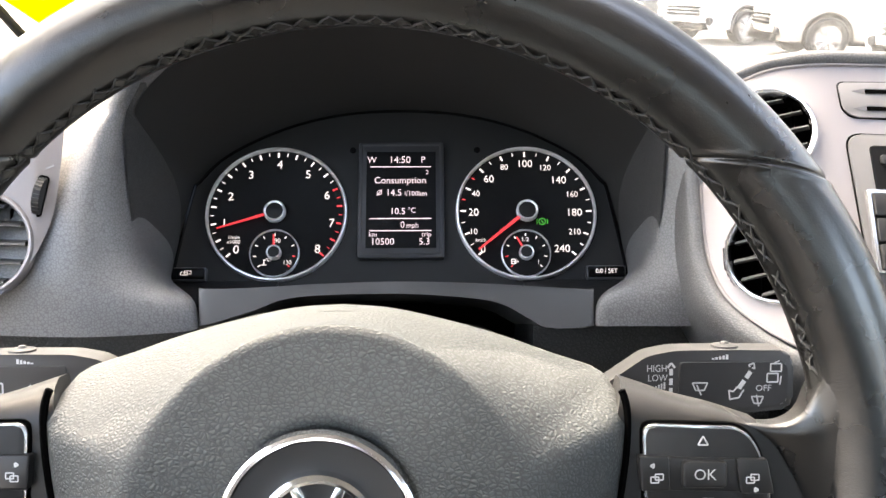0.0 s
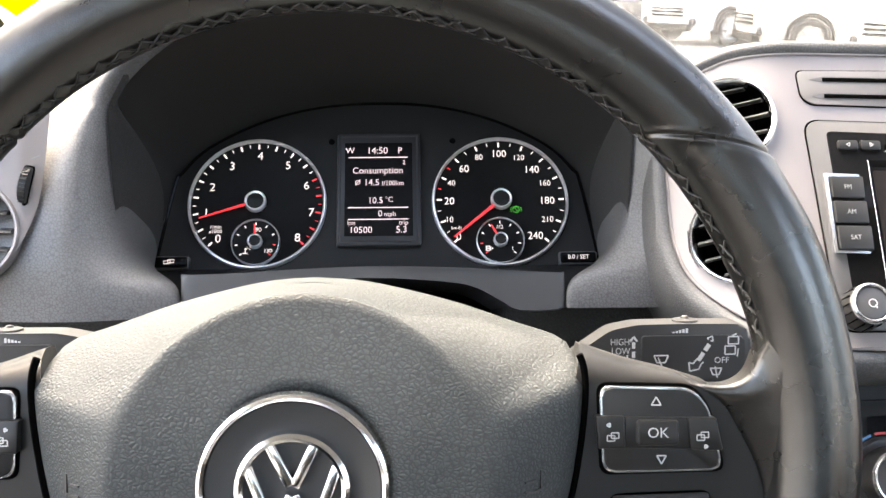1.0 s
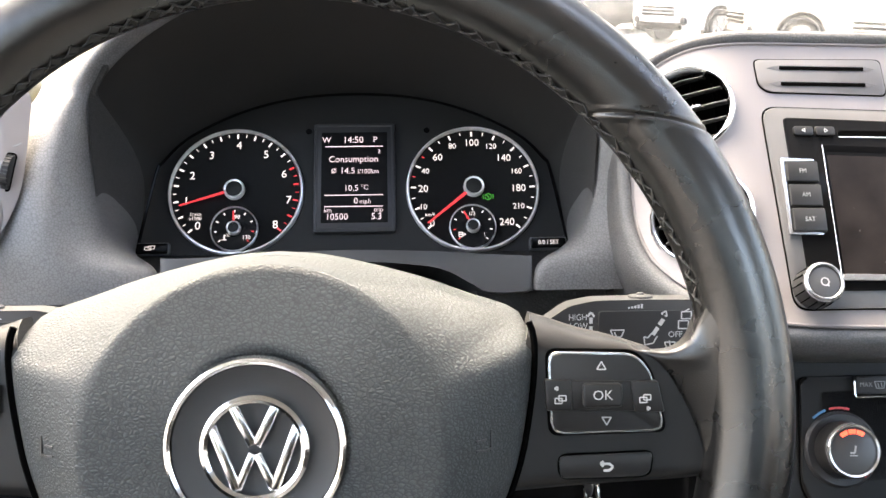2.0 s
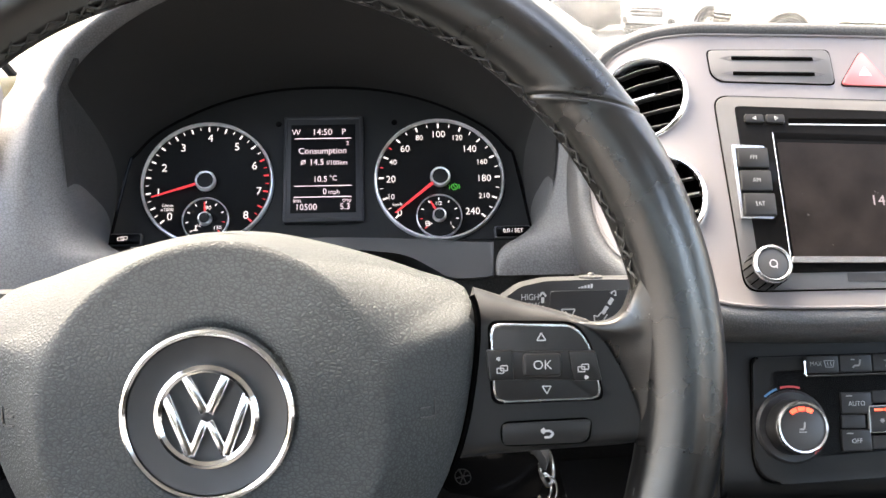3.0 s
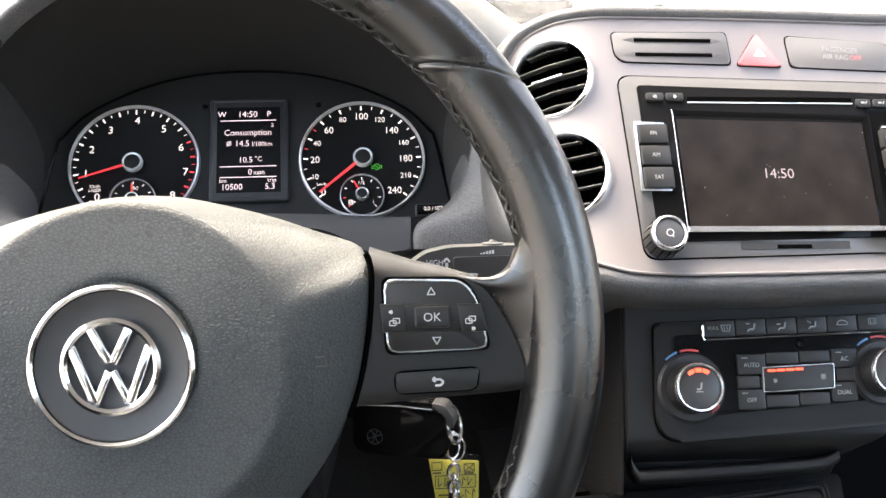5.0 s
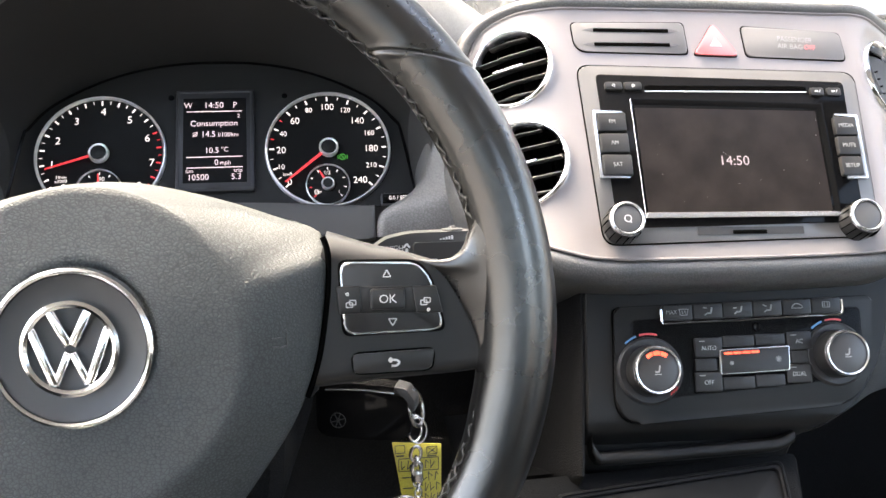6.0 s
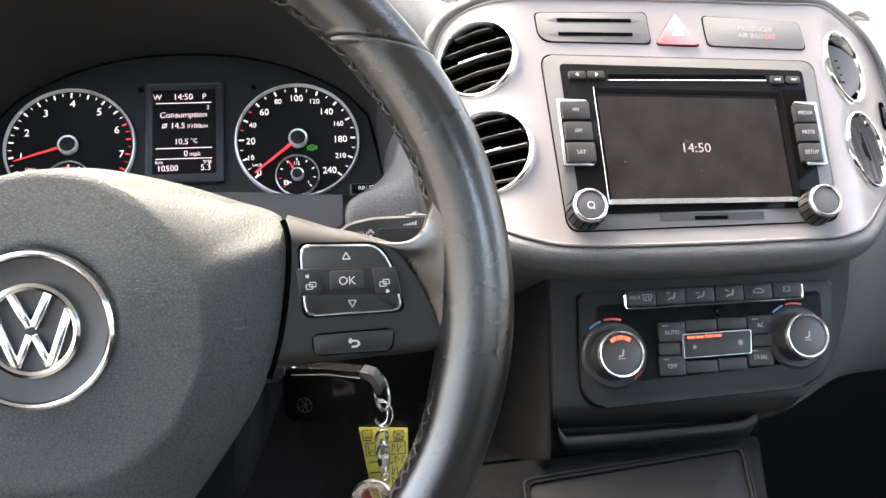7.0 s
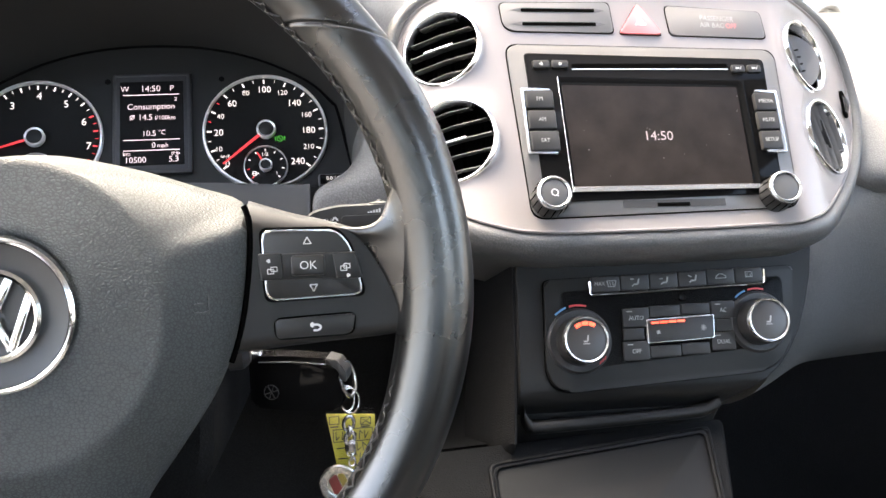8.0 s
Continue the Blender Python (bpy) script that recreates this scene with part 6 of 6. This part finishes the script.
for i in range(6):
    x0 = -0.0575 + 0.0211 * i
    y0 = 0.0014 + 0.0005 * i
    b_ = cbutton(x0, y0, x0 + 0.0204, y0 + 0.0108, 0.006, "mode_key")
    xm, ym = x0 + 0.0100, y0 + 0.0056
    if i == 0:
        text("MAX", 0.0040, xm - 0.0042, ym, 0.0061, FAINT, b_, wide=0.9)
        bars(b_, FAINT, [(xm + 0.001, ym + 0.002, xm + 0.0075, ym + 0.002, 0.0005), (xm + 0.002, ym - 0.002, xm + 0.0065, ym - 0.002, 0.0005), (xm + 0.001, ym + 0.002, xm + 0.002, ym - 0.002, 0.0005), (xm + 0.0075, ym + 0.002, xm + 0.0065, ym - 0.002, 0.0005), (xm + 0.003, ym + 0.0012, xm + 0.0035, ym - 0.0012, 0.0005), (xm + 0.005, ym + 0.0012, xm + 0.0055, ym - 0.0012, 0.0005)], 0.0061)
    elif i < 4:
        bars(b_, FAINT, [(xm + 0.003, ym + 0.0022, xm + 0.0022, ym - 0.0014, 0.0011), (xm + 0.0022, ym - 0.0016, xm - 0.0008, ym - 0.0016, 0.0011), (xm - 0.0008, ym - 0.0016, xm - 0.0022, ym - 0.0030, 0.0009), (xm - 0.003, ym + (0.0022 if i != 2 else 0.001), xm - 0.0005, ym + (0.0010 if i != 1 else 0.002), 0.0008)], 0.0061)
    elif i == 4:
        bars(b_, FAINT, [(xm - 0.0038, ym - 0.0012, xm + 0.0038, ym - 0.0012, 0.0005), (xm - 0.0038, ym - 0.0012, xm - 0.0030, ym + 0.0005, 0.0005), (xm - 0.0030, ym + 0.0005, xm - 0.001, ym + 0.0018, 0.0005), (xm - 0.001, ym + 0.0018, xm + 0.0015, ym + 0.0016, 0.0005), (xm + 0.0015, ym + 0.0016, xm + 0.0038, ym + 0.0002, 0.0005), (xm + 0.0038, ym + 0.0002, xm + 0.0038, ym - 0.0012, 0.0005)], 0.0061)
    else:
        bars(b_, FAINT, rect_lines(xm - 0.0025, ym - 0.0015, xm + 0.0025, ym + 0.0020, 0.0005) + [(xm - 0.0012, ym + 0.0012, xm - 0.0012, ym - 0.0010, 0.0004), (xm + 0.0012, ym + 0.0012, xm + 0.0012, ym - 0.0010, 0.0004)], 0.0061)
bm = bmesh.new()
sweep(bm, [(-0.0588, 0.0090, 0.0054), (-0.0588, 0.0008, 0.0054), (-0.0575, -0.0004, 0.0054), (0.0010, 0.0010, 0.0054), (0.0680, 0.0030, 0.0054), (0.0694, 0.0040, 0.0054), (0.0696, 0.0130, 0.0054)], 0.0008, 6)
part("bright_trim", bm, CHROME, climate, "bright chrome trim under the keys")
bm = bmesh.new()
lathe(bm, [(0.0, 0.0034), (0.0018, 0.0034), (0.0026, 0.0040), (0.0032, 0.0034), (0.0034, 0.002)], 0.0085, -0.0040, 20)
part("sensor", bm, GLOSS, climate)
for word, x0, y0, x1, y1 in (("AUTO", -0.0368, -0.0236, -0.0176, -0.0106), ("", -0.0168, -0.0170, 0.0054, -0.0096), ("", 0.0062, -0.0164, 0.0272, -0.0090), ("AC", 0.0280, -0.0203, 0.0458, -0.0082), ("", -0.0372, -0.0326, -0.0222, -0.0244), ("", 0.0306, -0.0292, 0.0452, -0.0210), ("OFF", -0.0380, -0.0464, -0.0194, -0.0334), ("", -0.0186, -0.0452, 0.0036, -0.0372), ("", 0.0044, -0.0444, 0.0250, -0.0362), ("DUAL", 0.0262, -0.0425, 0.0440, -0.0299)):
    b_ = cbutton(x0, y0, x1, y1, 0.0046 if not word else 0.0052)
    if word:
        text(word, 0.0043, (x0 + x1) / 2, (y0 + y1) / 2 - 0.0005, 0.0053, DIM, b_, wide=0.9)
        bars(b_, FAINT, [(x0 + 0.003, y1 - 0.0022, x0 + 0.007, y1 - 0.0022, 0.0007)], 0.0053)
bm = bmesh.new()
prism(bm, rounded([(-0.0204, -0.0188), (0.0296, -0.0172), (0.0286, -0.0342), (-0.0206, -0.0358)], 0.0012, 3), 0.001, 0.0060, 0.0006, 2)
fan = part("fan_frame", bm, BRIGHT, climate, "bright chrome frame round the fan keys")
bm = bmesh.new()
prism(bm, rounded([(-0.0195, -0.0196), (0.0287, -0.0181), (0.0278, -0.0334), (-0.0197, -0.0349)], 0.001, 3), 0.002, 0.0066, 0.0006, 2)
part("fan_key", bm, BUTTON, fan)
for k in range(4):
    x0 = -0.0172 + 0.0063 * k
    bm = bmesh.new()
    prism(bm, quad(x0, -0.0222 + 0.0002 * k, x0 + 0.0055, -0.0206 + 0.0002 * k, 0.0004), 0.0064, 0.0069)
    part("fan_lamp", bm, AMBER_LIT, fan, "lit red fan speed lamp")
for x, y, r in ((-0.0125, -0.0280, 0.0015), (0.0205, -0.0262, 0.0022)):
    bars(fan, FAINT, [(x - r * math.cos(radians(a)), y - r * math.sin(radians(a)), x + r * math.cos(radians(a)), y + r * math.sin(radians(a)), 0.0005) for a in (0, 45, 90, 135)], 0.0067)
for s, cx, cy, r in ((-1, -0.0682, -0.0313, 0.0162), (1, 0.0632, -0.0240, 0.0156)):
    bm = bmesh.new()
    lathe(bm, [(r * 0.9, 0.004), (r * 1.30, 0.0050), (r * 1.40, 0.0034), (r * 1.42, 0.0)], cx, cy, 56)
    part("knob_base", bm, BLACK, climate)
    k = knob(climate, cx, cy, r, 0.0195, False, "temperature_knob", STALK_FACE)
    bars(k, FAINT, [(cx + 0.0012, cy + 0.003, cx + 0.0006, cy - 0.001, 0.0011), (cx + 0.0006, cy - 0.0012, cx - 0.0022, cy - 0.0012, 0.0011), (cx - 0.0026, cy - 0.0028, cx + 0.0020, cy - 0.0028, 0.0006)], 0.0197)
    bm = bmesh.new()
    for c0, c1, mat in ((132, 110, BLUE), (104, 74, RED)):
        bm = bmesh.new()
        pts = [(cx + q * math.cos(radians(c0 + (c1 - c0) * i / 6)), cy + 0.001 + q * math.sin(radians(c0 + (c1 - c0) * i / 6))) for q, seq in ((r * 1.42, range(7)), (r * 1.50, range(6, -1, -1))) for i in seq]
        prism(bm, pts, 0.0024, 0.0030)
        part("scale_mark", bm, mat, climate)
    if s < 0:
        for c0 in (118, 92, 66):
            bm = bmesh.new()
            pts = [(cx + q * math.cos(radians(c0 + 11 - 22 * i / 4)), cy + q * math.sin(radians(c0 + 11 - 22 * i / 4))) for q, seq in ((r * 0.60, range(5)), (r * 0.76, range(4, -1, -1))) for i in seq]
            prism(bm, pts, 0.0192, 0.0199)
            part("seat_heat_lamp", bm, AMBER_LIT, k, "lit red seat heating lamp")
        for i in range(3):
            bars(climate, RED, [(cx + 0.0125 + 0.0018 * i, cy - 0.0165 + 0.0014 * i, cx + 0.0135 + 0.0018 * i, cy - 0.0140 + 0.0014 * i, 0.0009)], 0.0052, "scale_mark")

# ---- lower console with its pocket and covered tray ----
CONSOLE = panel((0.4054, 0.6135, 0.9378), 60) @ Matrix.Rotation(radians(2.3), 4, "Z") @ Matrix.Scale(0.82, 4)
console = thing("lower_console", CONSOLE, "black grained lower console with a shallow pocket", "console")
bm = bmesh.new()
rows = []
for v, w in ((0.005, -0.03), (0.004, -0.006), (0.0025, -0.002), (-0.002, 0.0), (-0.1, 0.0), (-0.2, 0.0), (-0.32, -0.01)):
    taper = 0.27 * min(0.0, v)
    rows.append([(u + (taper if u > -0.05 else 0.0), v, w + o) for u, o in ((-0.285, -0.06), (-0.280, -0.006), (-0.272, 0.0), (-0.2, 0.0), (-0.13, 0.0), (-0.010, 0.0), (-0.003, -0.002), (0.0, -0.007), (0.004, -0.10))])
loft(bm, rows)
part("shell", bm, DASH_LOW, console)
bm = bmesh.new()
loft(bm, [[(u, v, w) for u in (-0.28, -0.1, 0.0)] for v, w in ((0.022, -0.030), (0.06, -0.075), (0.13, -0.09))])
part("pocket", bm, RADIO, console)
TRAY = CONSOLE @ Matrix.Translation((-0.1155, 0, 0))
tray = thing("storage_tray", TRAY, "covered storage tray with a dark grey lid in the console", "tray")
LID_LINE = [(-0.0956, -0.0228), (0.0898, -0.0130), (0.0590, -0.1800), (-0.1090, -0.1900)]


def tray_ring(out, z):
    return [(x, y, z) for x, y in grown(rounded(LID_LINE, 0.007, 6), out)]


bm = bmesh.new()
loft(bm, [tray_ring(o, z) for o, z in ((0.0078, -0.002), (0.0078, 0.0016), (0.0066, 0.0034), (0.0048, 0.0036), (0.0040, 0.0022), (0.0030, 0.0020), (0.0024, 0.0030), (0.0012, 0.0026), (0.0008, -0.003))], True)
part("rim", bm, TRAY_BLACK, tray, "black raised rim with a groove round it")
bm = bmesh.new()
prism(bm, rounded(LID_LINE, 0.006, 6), -0.003, 0.0005, 0.001, 2)
part("lid", bm, LID, tray, "smooth dark grey lid")

# ---- ignition key with its ring and tag ----
key = thing("ignition_key", pose(0.073, 0.565, 1.0155, 84, 0, -16), "black folding car key in the ignition lock", "key")
bm = bmesh.new()
prism(bm, rounded([(0.003, 0.0150), (0.030, 0.0165), (0.056, 0.0150), (0.061, 0.0080), (0.059, -0.0160), (0.030, -0.0175), (0.004, -0.0165)], 0.005, 4), -0.0135, 0.0, 0.0025, 3, True)
part("shell", bm, GLOSS, key, "black plastic key shell")
bm = bmesh.new()
sweep(bm, [(0.009, 0.0118, 0.0002), (0.030, 0.0130, 0.0002), (0.050, 0.0122, 0.0002)], 0.0006, 6)
part("edge_trim", bm, BRIGHT, key, "thin bright edge")
bm = bmesh.new()
prism(bm, rounded([(0.0500, 0.0168), (0.0575, 0.0150), (0.0625, 0.0080), (0.0622, 0.0020), (0.0590, 0.0030), (0.0580, 0.0078), (0.0545, 0.0118), (0.0500, 0.0128)], 0.0012, 3), -0.0125, 0.0012, 0.0008, 2)
part("end_cap", bm, BLACK, key, "grey end cap with the ring eye")
bm = bmesh.new()
box(bm, -0.010, 0.010, 0.0128, 0.0172, -0.0115, -0.0015, 0.001, 1)
part("blade_hinge", bm, STEEL, key, "steel hinge of the key blade")
bm = bmesh.new()
lathe(bm, [(0.0042, 0.0), (0.0042, 0.0003), (0.0047, 0.0003), (0.0047, 0.0), (0.0042, 0.0)], 0.0165, -0.0065, 24)
for a in (20, 70, 120):
    c = Vector((math.cos(radians(a)), math.sin(radians(a)))) * 0.004
    d = Vector((-c.y, c.x)).normalized() * 0.0003
    prism(bm, [(0.0165 + c.x + d.x, -0.0065 + c.y + d.y), (0.0165 + c.x - d.x, -0.0065 + c.y - d.y), (0.0165 - c.x - d.x, -0.0065 - c.y - d.y), (0.0165 - c.x + d.x, -0.0065 - c.y + d.y)], 0, 0.0003)
part("badge", bm, STALK, key)


def ring_of(c, r, wire, tilt, name, parent=None):
    bm = bmesh.new()
    m = Matrix.Translation(c) @ Euler([radians(a) for a in tilt]).to_matrix().to_4x4()
    sweep(bm, [m @ Vector((r * math.cos(2 * math.pi * i / 36), r * 1.35 * math.sin(2 * math.pi * i / 36), 0)) for i in range(36)], wire, 8, True)
    return bm


ringo = thing("key_ring", pose(0.134, 0.556, 1.012), "worn nickel key ring with a short chain and round fob", "key ring")
bm = ring_of((0.0, 0.0, 0.004), 0.0080, 0.0013, (75, 0, 60), "loop")
part("loop", bm, STEEL, ringo)
bm = ring_of((-0.0005, 0.0, -0.0090), 0.0056, 0.0007, (80, 8, 40), "loop")
part("split_ring", bm, STEEL, ringo)
bm = ring_of((0.0008, -0.001, -0.0100), 0.0058, 0.0007, (80, -6, 20), "loop")
part("split_ring", bm, STEEL, ringo)
zc = -0.0205
for i, (r, wr) in enumerate(((0.0034, 0.0011), (0.0022, 0.0010), (0.0030, 0.0013), (0.0021, 0.0008), (0.0026, 0.0009), (0.0020, 0.0007), (0.0021, 0.0007))):
    bm = ring_of((-0.0006 + 0.0002 * i, -0.004, zc - r * 0.9), r, wr, (90, 0, 20 + 75 * (i % 2)), "link")
    part("chain_link", bm, STEEL, ringo)
    zc -= r * 1.75
bm = bmesh.new()
lathe(bm, [(0.0026, -0.0024), (0.0034, -0.0022), (0.0034, 0.0022), (0.0026, 0.0024)], 0, 0, 20)
bm.transform(Matrix.Translation((-0.0002, -0.004, -0.0385)))
part("swivel", bm, STEEL, ringo, "worn nickel swivel barrel")
fob_at = Matrix.Translation((-0.0079, -0.006, -0.0622)) @ Matrix.Rotation(radians(82), 4, "X") @ Matrix.Rotation(radians(20), 4, "Z")
bm = bmesh.new()
lathe(bm, [(0.0074, -0.001), (0.0074, 0.0010), (0.0084, 0.0014), (0.0112, 0.0014), (0.0121, 0.0006), (0.0121, -0.001)], 0, 0, 40)
lathe(bm, [(0.0, 0.0002), (0.0076, 0.0002)], 0, 0, 30)
bm.transform(fob_at)
fob = part("fob", bm, STEEL, ringo, "round nickel fob")
for i in range(14):
    a = radians(40 + 16 * i)
    c, d = Vector((math.cos(a), math.sin(a))), Vector((-math.sin(a), math.cos(a)))
    bm = bmesh.new()
    prism(bm, [tuple(c * 0.0088 - d * 0.0003), tuple(c * 0.0108 - d * 0.0004), tuple(c * 0.0108 + d * 0.0004), tuple(c * 0.0088 + d * 0.0003)], 0.0013, 0.0017)
    bm.transform(fob_at)
    part("raised_mark", bm, BRIGHT, fob)
bm = bmesh.new()
prism(bm, rounded([(-0.0050, -0.0050), (0.0006, -0.0066), (0.0006, 0.0066), (-0.0050, 0.0050)], 0.0015, 3), 0.0003, 0.0007)
bm.transform(fob_at)
part("fob_inlay", bm, INLAY_RED, ringo, "dull red inlay")
bm = bmesh.new()
prism(bm, rounded([(0.0012, -0.0064), (0.0052, -0.0046), (0.0052, 0.0046), (0.0012, 0.0064)], 0.0015, 3), 0.0003, 0.0007)
bm.transform(fob_at)
part("fob_inlay", bm, INLAY_GOLD, ringo, "dull yellow inlay")

tag = thing("key_tag", pose(0.1357, 0.5725, 0.985, 86, 0, 0), "yellow paper key tag in a clear sleeve, with handwriting", "tag")
bm = bmesh.new()
prism(bm, rounded([(-0.0151, 0.0010), (0.0151, -0.0016), (0.0145, -0.047), (-0.0078, -0.047)], 0.0006, 2), -0.0004, 0.0)
part("card", bm, YELLOW, tag)
bm = bmesh.new()
prism(bm, rounded([(-0.0160, 0.0053), (0.0148, 0.0028), (0.0152, -0.048), (-0.0083, -0.048)], 0.0006, 2), 0.0006, 0.0008)
sleeve = part("sleeve", bm, FILM, tag, "clear plastic sleeve")
sleeve.visible_shadow = False
w = 0.00045
bars(tag, INK, rect_lines(-0.0132, -0.0062, -0.0073, -0.0012, w) + rect_lines(0.0062, -0.0078, 0.0124, -0.0030, w) + [(0.0068, -0.0074, 0.0120, -0.0034, w), (0.0068, -0.0034, 0.0120, -0.0074, w)] + rect_lines(-0.0112, -0.0182, 0.0132, -0.0100, w) + [(-0.0128, -0.0080, -0.0078, -0.0080, 0.0008), (0.0062, -0.0090, 0.0120, -0.0090, 0.0008), (-0.0095, -0.0225, -0.0035, -0.0225, 0.0008), (-0.0088, -0.0295, -0.0025, -0.0295, 0.0008), (-0.0080, -0.0360, -0.0018, -0.0360, 0.0008)], 0.0001, "print")
rng = random.Random(3)
items = []
for row, (x0, x1, y) in enumerate(((-0.0095, 0.0120, -0.0142), (0.0, 0.0125, -0.0222), (0.001, 0.0130, -0.0292), (0.001, 0.0125, -0.0362))):
    x = x0
    while x < x1:
        lean = rng.uniform(-0.0005, 0.0014)
        items.append((x, y - 0.0028, x + lean, y + 0.0028, 0.0005))
        items.append((x + lean, y + 0.0028 * rng.choice((-1, 1)), x + 0.0022, y + rng.uniform(-0.002, 0.002), 0.0005))
        x += 0.0036
bars(tag, INK, items, 0.0001, "handwriting_bars")
